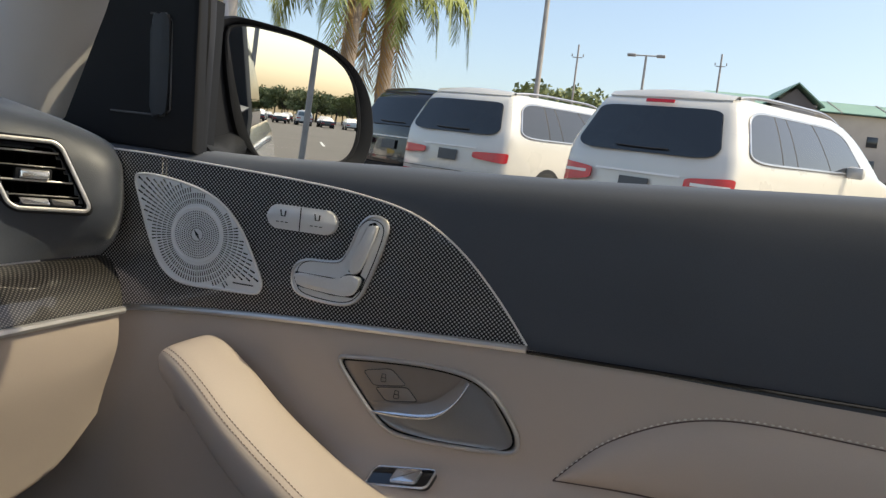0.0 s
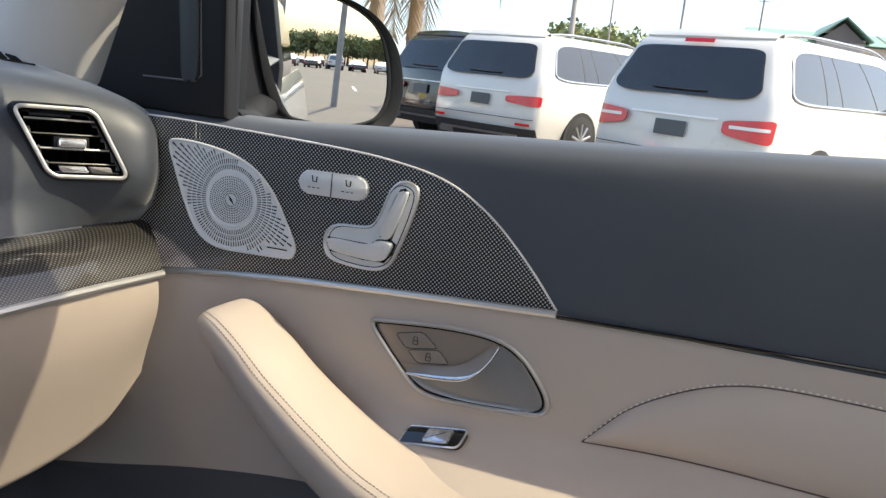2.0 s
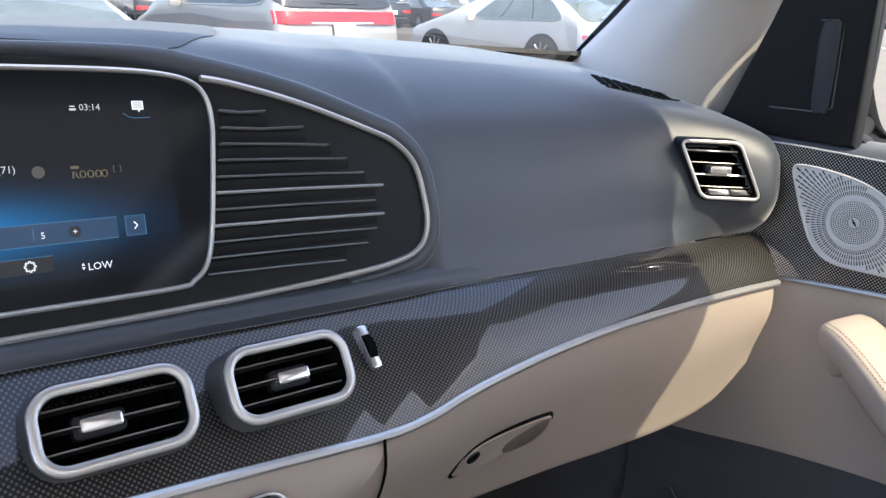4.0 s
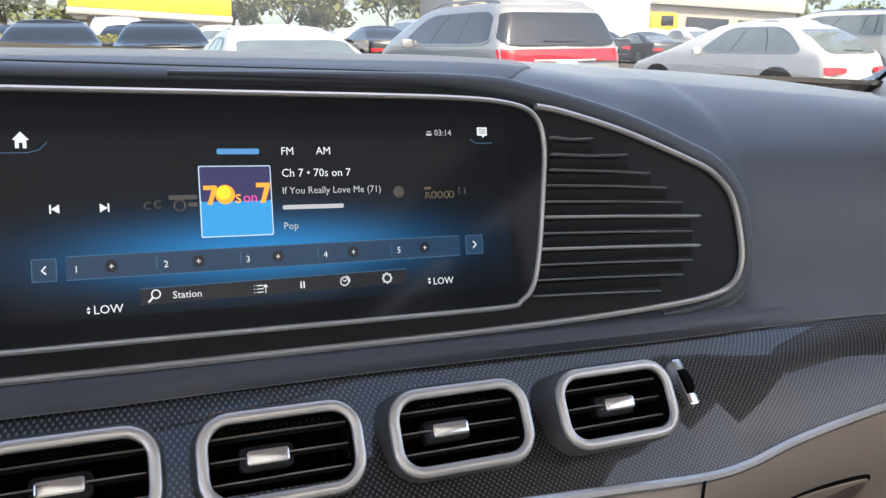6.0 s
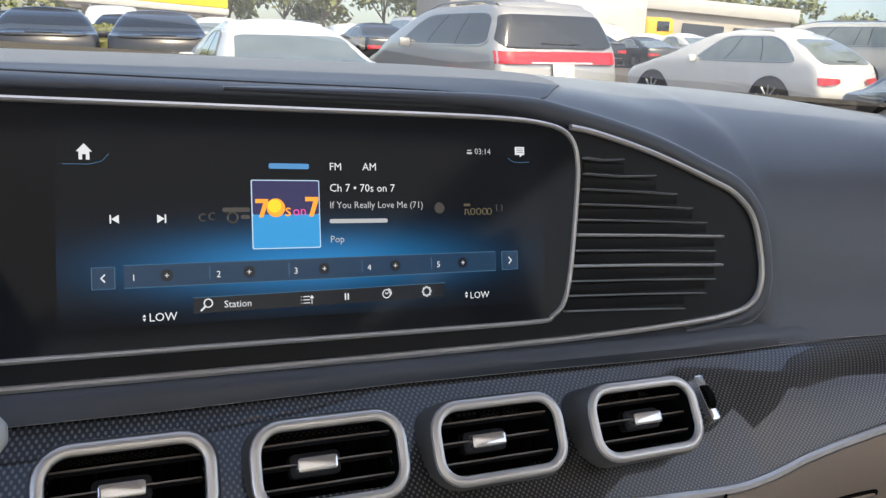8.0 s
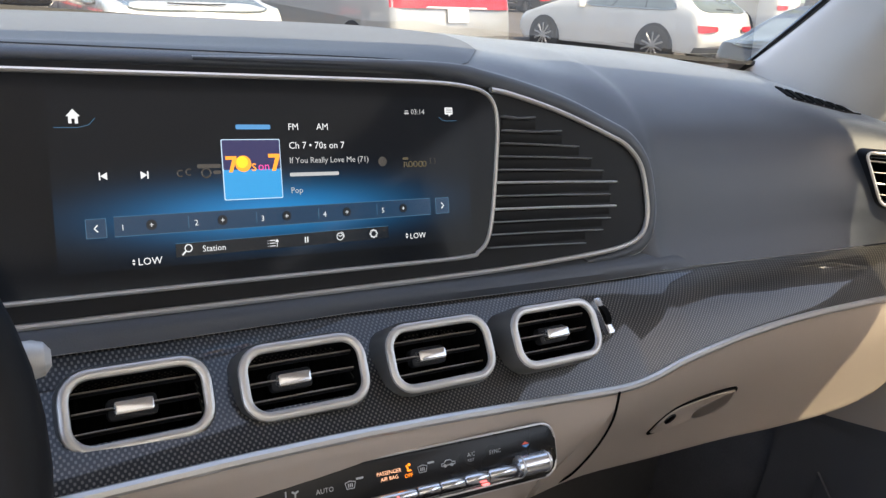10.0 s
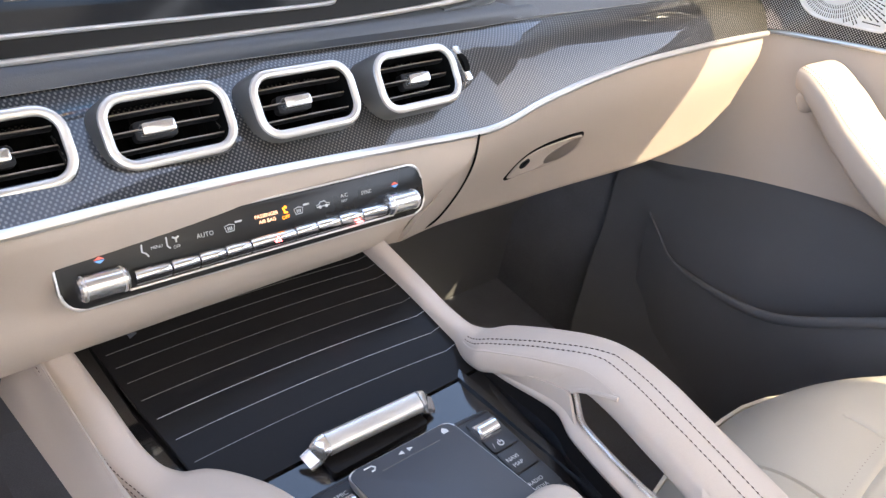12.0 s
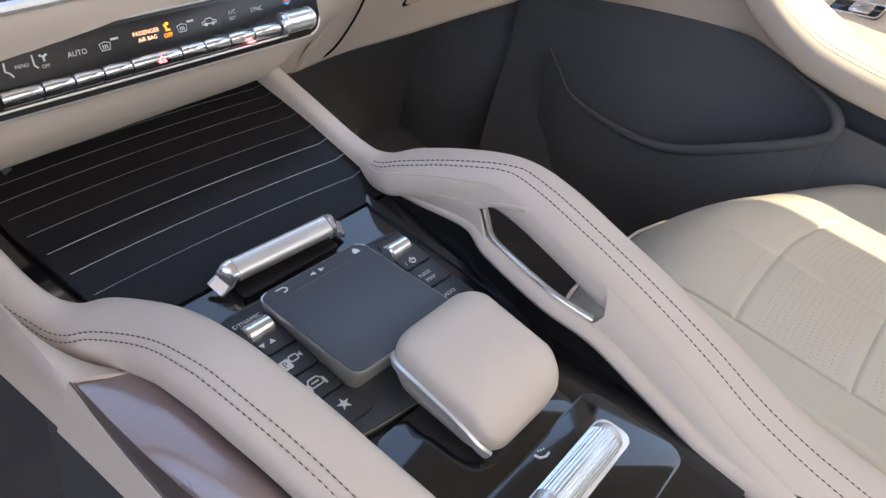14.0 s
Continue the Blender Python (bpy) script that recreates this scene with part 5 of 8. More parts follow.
part("glass", prism(mg, fm, -0.004, 0.0), MIRROR, mirror, "clear mirror glass", smooth=20)
inner, outer = around(mg, 96), around(outline(MH, 96), 96)
blend = lambda k: [(a[0] + (b[0] - a[0]) * k, a[1] + (b[1] - a[1]) * k) for a, b in zip(inner, outer)]
shrink = lambda k: [(-0.005 + (a + 0.005) * k, 0.004 + (b - 0.004) * k) for a, b in outer]
part("glass_rim", skin([[fm(a, b, o) for a, b in blend(k)] for k, o in ((-0.01, -0.004), (0.0, 0.0015), (0.10, 0.0022), (0.16, 0.0010), (0.18, -0.006))], close_cols=True), CASE, mirror, "black lip round the glass")
part("housing", skin([[fm(a, b, o) for a, b in ring] for ring, o in ((blend(0.17), -0.006), (blend(0.45), 0.0), (blend(0.80), 0.002), (blend(0.96), -0.003), (outer, -0.012), (shrink(0.99), -0.045), (shrink(0.84), -0.085), (shrink(0.45), -0.108), (shrink(0.03), -0.112))], close_cols=True, caps=True), CASE, mirror, "black mirror housing")
part("arm", sweep(spline([(0.735, 0.505, 1.182), (0.78, 0.515, 1.180), (0.83, 0.55, 1.184), (0.87, 0.56, 1.20)], 16), lambda s: oval(0.026, 0.018, 16), up=(0, 0, 1)), CASE, mirror)
part("foot", prism([(0.50, 1.185), (0.645, 1.19), (0.60, 1.29), (0.50, 1.33)], lambda a, b, o: Vector((0.745 - o, a, b)), -0.02, 0.02, 0.006), CASE, mirror)

# ---------------------------------------------------------------- body shell round the cabin
shell = thing("car_body", "white car body with light cloth roof lining", "car body", at=(0, 0, 0.3))
prof = [[(0.765, 0.945, 1.205), (0.745, 0.91, 1.205), (0.706, 0.825, 1.190), (0.692, 0.745, 1.17), (0.716, 0.690, 1.155), (0.758, 0.652, 1.15)],
        [(0.755, 0.905, 1.245), (0.735, 0.875, 1.250), (0.696, 0.795, 1.236), (0.682, 0.720, 1.217), (0.706, 0.668, 1.200), (0.752, 0.634, 1.195)],
        [(0.735, 0.800, 1.322), (0.715, 0.775, 1.322), (0.686, 0.705, 1.322), (0.672, 0.650, 1.322), (0.696, 0.608, 1.322), (0.744, 0.580, 1.322)],
        [(0.700, 0.690, 1.400), (0.680, 0.665, 1.400), (0.656, 0.610, 1.400), (0.648, 0.562, 1.400), (0.672, 0.531, 1.400), (0.722, 0.504, 1.400)],
        [(0.640, 0.53, 1.50), (0.620, 0.51, 1.50), (0.603, 0.474, 1.50), (0.604, 0.44, 1.50), (0.632, 0.416, 1.50), (0.686, 0.394, 1.50)]]
part("front_pillar", loft(prof, 24, 26, 0.004), LINER, shell, "light grey front pillar lining")
part("pillar_edge", sweep([(0.757, 0.912, 1.243), (0.737, 0.806, 1.322), (0.702, 0.695, 1.400), (0.642, 0.533, 1.50)], oval(0.005, 0.008, 8), up=(1, 0, 0)), PIANO, shell)


def roof_z(x, y):
    return 1.555 - 0.030 * (abs(x) / 0.70) ** 4 - 0.05 * max(0, (y - 0.1)) / 0.4


for nm, xs, ys in (("roof_lining_front", (-0.635, -0.55, -0.3, 0.0, 0.3, 0.55, 0.635), (0.52, 0.3, 0.0, -0.1)), ("roof_lining_rear", (-0.635, -0.55, -0.3, 0.0, 0.3, 0.55, 0.635), (-1.45, -1.7, -1.9)),
                   ("roof_lining_side", (0.46, 0.55, 0.635), (-0.1, -0.6, -1.0, -1.45)), ("roof_lining_side", (-0.635, -0.55, -0.46), (-0.1, -0.6, -1.0, -1.45))):
    part(nm, skin([[(x, y, roof_z(x, y)) for x in xs] for y in ys], 0.03), LINER, shell, "light cloth roof lining")
# added translucent sheet, out of view, that brightens the cabin from above
part("roof_fill_sheet", skin([[(x, y, roof_z(x, y) + 0.012) for x in (-0.47, 0, 0.47)] for y in (-0.08, -0.6, -1.0, -1.47)]), fill_sheet(), shell, "unseen pale translucent sheet added in the roof for fill light")
for s in (1, -1):
    part("roof_rail", sweep([(s * 0.598, 0.45, 1.500), (s * 0.608, 0.3, 1.515), (s * 0.615, 0.0, 1.527), (s * 0.615, -1.2, 1.525), (s * 0.610, -1.9, 1.500)], oval(0.016, 0.014, 12), up=(0, 0, 1)), LINER, shell)
part("middle_pillar", sweep([(0.72, -0.62, 0.45), (0.72, -0.62, 1.2), (0.66, -0.60, 1.52)], oval(0.05, 0.09, 12, 3), up=(1, 0, 0)), PLASTIC, shell)
part("front_pillar", sweep([(-0.70, 0.75, 1.22), (-0.655, 0.66, 1.32), (-0.60, 0.46, 1.50)], oval(0.045, 0.05, 12), up=(1, 0, 0)), LINER, shell)
part("rear_side", skin([[(0.735, y, z) for z in (0.35, 0.8, 1.2)] for y in (-0.6, -1.2, -1.9)], 0.03), BEIGE_HARD, shell)
part("rear_side", skin([[(-0.735, y, z) for z in (0.35, 0.8, 1.2)] for y in (-0.6, -1.2, -1.9)], 0.03), BEIGE_HARD, shell)
part("rear_wall", skin([[(x, -1.9, z) for z in (0.35, 0.8, 1.15)] for x in (-0.74, 0, 0.74)], 0.03), BEIGE_HARD, shell)
part("outer_skin", skin([[(x, y, z) for x, z in ((0.79, 1.165), (0.815, 1.12), (0.845, 1.0), (0.855, 0.8), (0.845, 0.55), (0.82, 0.35))] for y in (0.95, 0.5, 0.0, -0.8, -1.9)], 0.006), mat("white_car_paint", (0.78, 0.78, 0.77), 0.25, vary=0.02, coat=1.0), shell, "white painted flank")
part("front_wing", skin([[(x, y, z) for x, y, z in ((0.885, 0.95, 0.5), (0.885, 1.0, 1.0), (0.84, 1.05, 1.10), (0.5, 1.25, 1.14), (0.0, 1.35, 1.15), (-0.5, 1.25, 1.14), (-0.84, 1.05, 1.10))], [(0.88, 2.2, 0.5), (0.88, 2.2, 0.9), (0.82, 2.2, 0.98), (0.5, 2.25, 1.04), (0.0, 2.28, 1.06), (-0.5, 2.25, 1.04), (-0.82, 2.2, 0.98)]], 0.006), bpy.data.materials["white_car_paint"], shell, "white bonnet and wing")
part("cowl", skin([[(x, 1.0 - 0.25 * abs(x) ** 2, 1.258), (x, 1.32 - 0.25 * abs(x) ** 2, 1.14)] for x in (-0.75, -0.4, 0, 0.4, 0.75)], 0.006), PLASTIC, shell)
side_glass = part("rear_side_glass", skin([[(0.765, y, 1.20), (0.745, y, 1.30), (0.705, y, 1.42), (0.668, y, 1.51)] for y in (-0.72, -1.1, -1.5, -1.85)]), TINT_PANE, shell, "tinted rear side window")
side_glass.visible_shadow = False
left_glass = part("rear_side_glass", skin([[(-0.765, y, 1.15), (-0.745, y, 1.30), (-0.705, y, 1.42), (-0.655, y, 1.56)] for y in (-0.72, -1.1, -1.5, -1.85)]), TINT_PANE, shell, "tinted rear side window")
left_glass.visible_shadow = False
back_glass = part("rear_window", skin([[(x, -1.92, 1.13), (x * 0.95, -1.90, 1.35), (x * 0.9, -1.87, 1.54)] for x in (-0.74, -0.3, 0.3, 0.74)]), TINT_PANE, shell, "tinted rear window")
back_glass.visible_shadow = False
# added pane that dims sun and sky; carried over the roof edge to filter every ray
part("front_side_glass", skin([[(0.758, y, 1.185), (0.745, y, 1.25), (0.727, y, 1.32), (0.702, y, 1.41), (0.672, y, 1.515), (0.648, y, 1.575), (0.60, y, 1.61)] for y in (0.470, 0.2, -0.2, -0.56)]), SIDE_PANE, shell, "front side window pane, added to dim the sun and the view")
ws = [[(x, 1.06 - 0.34 * abs(x) ** 2, 1.245), (x * 0.93, 0.80 - 0.25 * abs(x) ** 2, 1.41), (x * 0.86, 0.55 - 0.18 * abs(x) ** 2, 1.535)] for x in (-0.72, -0.5, -0.25, 0, 0.25, 0.5, 0.72)]
screen = part("windscreen", skin(ws), GLASS, shell, "clear windscreen")
screen.visible_shadow = False

# ---------------------------------------------------------------- floor, tunnel side
solo("floor", skin([[(x, y, z + 0.15 * max(0, y - 0.75)) for x, z in ((-0.74, 0.44), (-0.2, 0.42), (-0.16, 0.52), (0.14, 0.52), (0.18, 0.43), (0.74, 0.42))] for y in (1.2, 0.9, 0.75, 0.3, -0.5, -1.9)], 0.02), CARPET, "black carpeted car floor", "floor", kind="structure")
solo("wall_footwell", skin([[(x, 0.92, 0.40), (x, 0.90, 0.60), (x, 0.78, 0.80), (x, 0.66, 0.895), (x, 0.60, 0.90)] for x in (-0.74, -0.3, 0.16, 0.4, 0.74)], 0.01), FOOTWELL, "black footwell front under the dash", "footwell", kind="structure")
solo("wall_driver_side", skin([[(-0.70 - b, y, z) for z, b in ((0.36, 0.03), (0.70, 0.035), (0.95, 0.02), (1.05, 0.0), (1.17, 0.005), (1.20, 0.04))] for y in (0.95, 0.64, 0.2, -0.2, -0.62)], 0.04), BEIGE_HARD, "plain beige inner wall on the driver's side", "wall", kind="structure")
solo("wall_kick_panel", skin([[(0.735, y, z) for z in (0.40, 0.62, 0.85)] for y in (0.95, 0.8, 0.62)], 0.01), CARPET, "black carpeted side of the footwell", "kick panel", kind="structure")

# ---------------------------------------------------------------- passenger seat
seat = thing("passenger_seat", "cream perforated leather passenger seat", "car seat", at=(0.44, 0.0, 0.45))


def cushion_z(u, v):
    """u across -1..1, v from the back 0 to the front edge 1."""
    bolster = 0.030 * max(0, (abs(u) - 0.55) / 0.45) ** 1.5 - 0.055 * max(0, (abs(u) - 0.86) / 0.14) ** 2
    front = -0.10 * max(0, (v - 0.80) / 0.20) ** 2.4
    seam = -0.0035 * math.exp(-((abs(u) - 0.56) / 0.007) ** 2)
    cross = -0.0032 * math.exp(-((v - 0.76) / 0.0035) ** 2) - 0.0032 * math.exp(-((v - 0.59) / 0.0035) ** 2) - 0.0032 * math.exp(-(u / 0.008) ** 2) * (v < 0.84)
    return 0.765 + 0.02 * v + bolster + front + seam + (cross if abs(u) < 0.56 else 0)


def cushion_edge(u):
    return 0.325 - 0.045 * abs(u) ** 3 - 0.10 * max(0, u) ** 2


rows = []
for i in range(241):
    u = -1 + i / 120
    rows.append([(0.455 + 0.222 * u, -0.32 + (cushion_edge(u) + 0.32) * (j / 280), cushion_z(u, j / 280)) for j in range(281)])
part("cushion", skin(rows, 0.004), CREAM, seat, "cream leather cushion with perforated inserts")
rows = [[(0.455 + 0.228 * u, -0.30 + (cushion_edge(u) + 0.30) * min(1, v), z) for (v, z) in ((1.0, 0.69), (1.02, 0.66), (1.0, 0.55), (0.98, 0.48))] for u in [-1 + k / 6 for k in range(13)]]
part("front_apron", skin(rows, 0.004), CREAM, seat)
for sx in (-1, 1):
    part("side_apron", skin([[(0.455 + sx * 0.2205, -0.32 + (cushion_edge(sx) + 0.315) * k / 8, cushion_z(1, k / 8) - 0.001), (0.455 + sx * 0.228, -0.32 + (cushion_edge(sx) + 0.315) * k / 8, min(0.66, cushion_z(1, k / 8) - 0.02)), (0.455 + sx * 0.22, -0.32 + (cushion_edge(sx) + 0.315) * k / 8, 0.50)] for k in range(9)], 0.004), CREAM, seat)


def perforation():
    bm = bmesh.new()
    for i in range(38):
        for j in range(76):
            u, v = -0.52 + 1.04 * (i + 0.5 * (j % 2)) / 38, 0.05 + 0.74 * j / 76
            if abs(v - 0.76) < 0.02 or abs(v - 0.59) < 0.02 or abs(u) < 0.03:
                continue
            x, y, z = 0.455 + 0.222 * u, -0.32 + (cushion_edge(u) + 0.32) * v, cushion_z(u, v) + 0.0006
            bm.faces.new([bm.verts.new((x + 0.0007 * math.cos(t), y + 0.0007 * math.sin(t), z)) for t in (0, 1.05, 2.09, 3.14, 4.19, 5.24)])
    return bm


tagged(part("perforation", perforation(), TRIM_GREY, seat), kind="stuff")
part("stitching", stitches([(0.455 - 0.222 * 0.93, -0.3 + 0.55 * k / 60, cushion_z(-0.93, 0.03 + 0.9 * k / 60) + 0.001) for k in range(61)], 0.005, 0.0007), STITCH, seat)
part("backrest", skin([[(0.455 + 0.23 * u, -0.30 - 0.09 * (1 - abs(u) ** 3 * 0.8) - 0.28 * v, 0.74 + 0.58 * v) for u in [-1 + k / 8 for k in range(17)]] for v in [k / 8 for k in range(9)]], 0.08), CREAM, seat)
part("base", block((0.40, 0.50, 0.20), pose(0.455, -0.03, 0.54), 0.03), PLASTIC, seat)


# ---------------------------------------------------------------- centre console
CX = -0.010
console = thing("centre_console", "beige leather centre console with gloss black inlay", "centre console", at=(CX, 0.25, 0.5))
# tub: side walls down to the floor
for s in (-1, 1):
    part("side_wall", skin([[(CX + s * (0.085 + 0.02 * k), y, 0.905 - 0.42 * k + 0.015 * max(0, (y - 0.40) / 0.13)) for k in (0, 0.25, 0.6, 1.0)] for y in (0.56, 0.50, 0.42, 0.30, 0.10, -0.15, -0.40)], 0.006), PIANO if s > 0 else DARK_SOFT, console, "gloss black console flank" if s > 0 else "")
# gloss top plate the controls sit in
TOP = [(0.106, 0.56), (0.103, 0.472), (0.096, 0.407), (0.088, 0.359), (0.078, 0.292), (0.072, 0.193), (0.060, 0.120), (0.045, 0.092), (0.0, 0.085)]
plate = [(a + 0.006, b) for a, b in TOP] + [(2 * CX - a - 0.006, b) for a, b in TOP[::-1]]
fz = lambda a, b, o: Vector((a, b, 0.9035 + 0.10 * max(0, b - 0.395) + o))
part("top_plate", skin([[fz(CX + (a - CX) * k, b, 0) for k in (-1, -0.5, 0, 0.5, 1)] for a, b in [(x + 0.016, y) for x, y in TOP]], 0.006), PIANO, console, "gloss black top plate")
# roller blind of narrow slats
blind = part("roller_cover", skin([[fz(CX + (on_line([(y2, x2, 0) for x2, y2 in TOP[::-1]], y)[0] - CX) * k, y, 0.0025 + 0.004 * math.sin(math.pi * (y - 0.38) / 0.16)) for k in (-1, -0.5, 0, 0.5, 1)] for y in [0.383 + 0.165 * i / 20 for i in range(21)]], 0.003), COVER, console, "dark gloss sliding cover of narrow slats")
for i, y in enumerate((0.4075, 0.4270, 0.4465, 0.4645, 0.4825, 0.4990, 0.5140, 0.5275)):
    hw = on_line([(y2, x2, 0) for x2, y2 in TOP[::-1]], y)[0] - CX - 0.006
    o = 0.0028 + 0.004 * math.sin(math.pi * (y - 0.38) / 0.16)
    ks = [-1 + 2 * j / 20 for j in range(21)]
    # farther edges thinner and darker: the fading shine is put into width and colour
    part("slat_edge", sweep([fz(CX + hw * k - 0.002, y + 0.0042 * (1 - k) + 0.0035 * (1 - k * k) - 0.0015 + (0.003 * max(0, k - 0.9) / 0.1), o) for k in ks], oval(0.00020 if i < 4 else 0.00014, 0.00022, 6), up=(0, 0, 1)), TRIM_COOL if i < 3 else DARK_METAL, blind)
# straight satin bar in two saddles
BAR_A, BAR_B = Vector((-0.0475, 0.3765, 0.9165)), Vector((0.0215, 0.3725, 0.9165))
bar_d = (BAR_B - BAR_A).normalized()
hd = part("cover_handle", sweep([BAR_A + bar_d * 0.0006, BAR_B - bar_d * 0.0006], oval(0.0068, 0.0056, 20, 3.2), up=(0, -0.45, 1)), SATIN, console, "satin silver bar handle")
for q, sg in ((BAR_A, -1), (BAR_B, 1)):
    part("saddle", sweep([q + bar_d * sg * k + Vector((0, 0, dz)) for k, dz in ((0.0, 0.0), (0.0025, 0.0), (0.0045, -0.0022), (0.0062, -0.0050), (0.0105, -0.0072), (0.0125, -0.0085))],
                          lambda t: oval(0.0073 - 0.0012 * t, 0.0060 - 0.0044 * min(1, t * 1.5), 20, 3.2), up=(0, -0.45, 1)), BRIGHT, hd)
part("handle_plate", prism(rrect(0.074, 0.020, 0.003, 4, -0.014, 0.371), lambda a, b, o: fz(a, b, o), 0.0, 0.0042, 0.0008), COVER, hd)


WOOD = mat("brown_gloss_wood", (0.27, 0.195, 0.185), 0.28, metal=0.4, vary=0.10, coat=1.0, big=14)
LIP = mat("dark_brown_lip", (0.075, 0.060, 0.055), 0.4, vary=0.15)


# leather rails that carry the grab handles; one each side
def rail(s):
    def px(p):
        return (CX + s * (p[0] - CX), p[1], p[2])

    def shift(p):
        k = min(1, max(0, (0.405 - p[1]) / (0.06 if s > 0 else 0.11)))
        q = px(p)
        bulge = 0.005 * math.exp(-((p[1] - 0.30) / 0.03) ** 2)
        back = 0.004 * min(1, max(0, (0.25 - p[1]) / 0.10))
        return (q[0] + (0.006 + bulge + back if s > 0 else 0.0165) * k, q[1], q[2])
    wide = 0.025 if s < 0 else 0.0
    crown = [(0.108 + wide, 0.57, 0.938), (0.105 + wide, 0.53, 0.934), (0.102 + wide, 0.48, 0.928), (0.099 + wide, 0.43, 0.922), (0.099 + 0.7 * wide, 0.398, 0.923), (0.101 + 0.3 * wide, 0.372, 0.936), (0.105, 0.338, 0.950), (0.108, 0.305, 0.959), (0.1075, 0.275, 0.960), (0.104, 0.240, 0.956), (0.099, 0.19, 0.944), (0.095, 0.145, 0.930), (0.092, 0.105, 0.916), (0.092, 0.06, 0.905), (0.094, 0.0, 0.898), (0.096, -0.20, 0.896)]
    up = (0.10 * s, 0, 1)

    def size(t):
        k = min(1, max(0, (t - 0.235) / 0.075))
        r = min(1, max(0, (t - 0.62) / 0.3))
        return (0.0085 + 0.16 * wide) * (1 - k) + ((0.0255 if s > 0 else 0.0190) + 0.011 * r) * k, 0.0095 + 0.0035 * k

    tops = spline([shift(p) for p in crown], 90)
    path = [p - Vector((0, 0, size(i / 89)[1])) for i, p in enumerate(tops)]
    ys = [p.y for p in path]
    first = next(i for i in range(90) if ys[i] < (0.405 if s > 0 else 0.60))
    kink = next(i for i in range(90) if ys[i] < 0.405)
    g = part("grab_handle", sweep(path, lambda t: oval(*size(t), 26, 2.9), up=up), BEIGE, console, "beige leather grab handle with double stitching", smooth=50)
    for d in (-8, 8):
        pts = []
        for i in range(max(1, first), 89):
            k = min(1, max(0, (i - kink) / 20))
            pts.append(on_tube(path, i, size(i / 89), 2.9, 48 + (34 if s > 0 else 22) * k + d, up))
        part("stitching", stitches(pts, 0.0036, 0.00048, 0.92), STITCH, g)
    # lower sill of the opening with its silver edge
    SILL = [(0.093, 0.404, 0.906), (0.091, 0.36, 0.913), (0.090, 0.312, 0.922), (0.079, 0.284, 0.9235), (0.069, 0.236, 0.9235), (0.070, 0.199, 0.921), (0.075, 0.16, 0.914), (0.081, 0.12, 0.905)]
    if s > 0:
        SILL[-2:] = [(0.0675, 0.16, 0.912), (0.0630, 0.12, 0.904), (0.0590, 0.085, 0.902), (0.0570, 0.03, 0.901), (0.0580, -0.06, 0.900)]
    low = spline([px(p) for p in SILL], 60)
    part("sill", sweep(low, lambda t: oval((0.0042 + 0.0025 * math.sin(math.pi * t)) * min(1, 0.25 + 2.6 * t), 0.0052 * min(1, 0.4 + 2.0 * t), 12), up=(0, 0, 1)), BEIGE, g)
    part("sill_wall", skin([[p + Vector((0, 0, -0.002)), Vector((p.x - s * 0.003, p.y, 0.9035))] for p in low], 0.002), COVER, g, "dark gloss wall under the sill")

    # leather face between the sill and the tube; on the passenger's side a pointed opening goes through it
    inner_edge = [on_tube(path, n, size(n / 89), 2.9, 25 if s > 0 else 190, up, 0.0004 if s > 0 else -0.0006) for n in range(2, 88)]

    def at_y(line, y):
        for p, q in zip(line, line[1:]):
            if q.y <= y:
                return p.lerp(q, min(1, max(0, (p.y - y) / max(1e-6, p.y - q.y))))
        return line[-1]

    def face(y, f):
        a, b = at_y(low, y) + Vector((0, 0, 0.003)), at_y(inner_edge, y)
        return a.lerp(b, f) + Vector((-s * 0.0015, 0, 0.001)) * math.sin(math.pi * f)

    def gap(y):
        """Lower and upper end of the opening, as shares of the face's height."""
        if s < 0 or y > 0.306 or y < 0.200:
            return 0.42, 0.42
        front, rear = min(1, (0.306 - y) / 0.020), min(1, (y - 0.200) / 0.006)
        k = min(front, rear)
        return 0.42 * (1 - k) ** 1.6, 0.42 + 0.58 * min(1, (0.306 - y) / 0.034, (y - 0.200) / 0.008) ** 0.75

    stops = [0.400 - 0.0025 * i for i in range(127 if s < 0 else 180)]
    lows, highs = [], []
    for y in stops:
        lo, hi = gap(y)
        if lo > 0.01:
            lows.append([face(y, lo * j / 4) for j in range(5)])
        elif len(lows) > 1:
            part("web", skin(lows, 0.002), BEIGE, g)
            lows = []
        if hi < 0.99:
            highs.append([face(y, hi + (1 - hi) * j / 4) for j in range(5)])
        elif len(highs) > 1:
            part("web", skin(highs, 0.002), BEIGE, g)
            highs = []
    part("web", skin(lows, 0.002), BEIGE, g)
    part("web", skin(highs, 0.002), BEIGE, g)
    if s > 0:
        part("sill_trim", sweep(spline([face(y, gap(y)[0]) + Vector((0.003, 0, 0.0030)) for y in (0.3055, 0.301, 0.296, 0.291, 0.284, 0.270, 0.250, 0.230, 0.212, 0.205)], 50), oval(0.0021, 0.0015, 8), up=(0, 0, 1)), BRIGHT, g, "bright silver edge")
        part("opening_edge", sweep([face(y, gap(y)[1]) for y in (0.3055, 0.301, 0.295, 0.288, 0.281, 0.274)], oval(0.0016, 0.0016, 8), up=(0, 0, 1)), BEIGE, g)
    else:
        # broad outer face with its long opening, dark lip and bulging gloss panel
        fl = lambda y, b: Vector((-0.160 - 0.349 * b, y, 0.930 - 0.937 * b))
        foot = [(0.02, 0.013), (0.20, 0.013), (0.2933, 0.0176), (0.3422, 0.0225), (0.4029, 0.0305), (0.60, 0.055)]
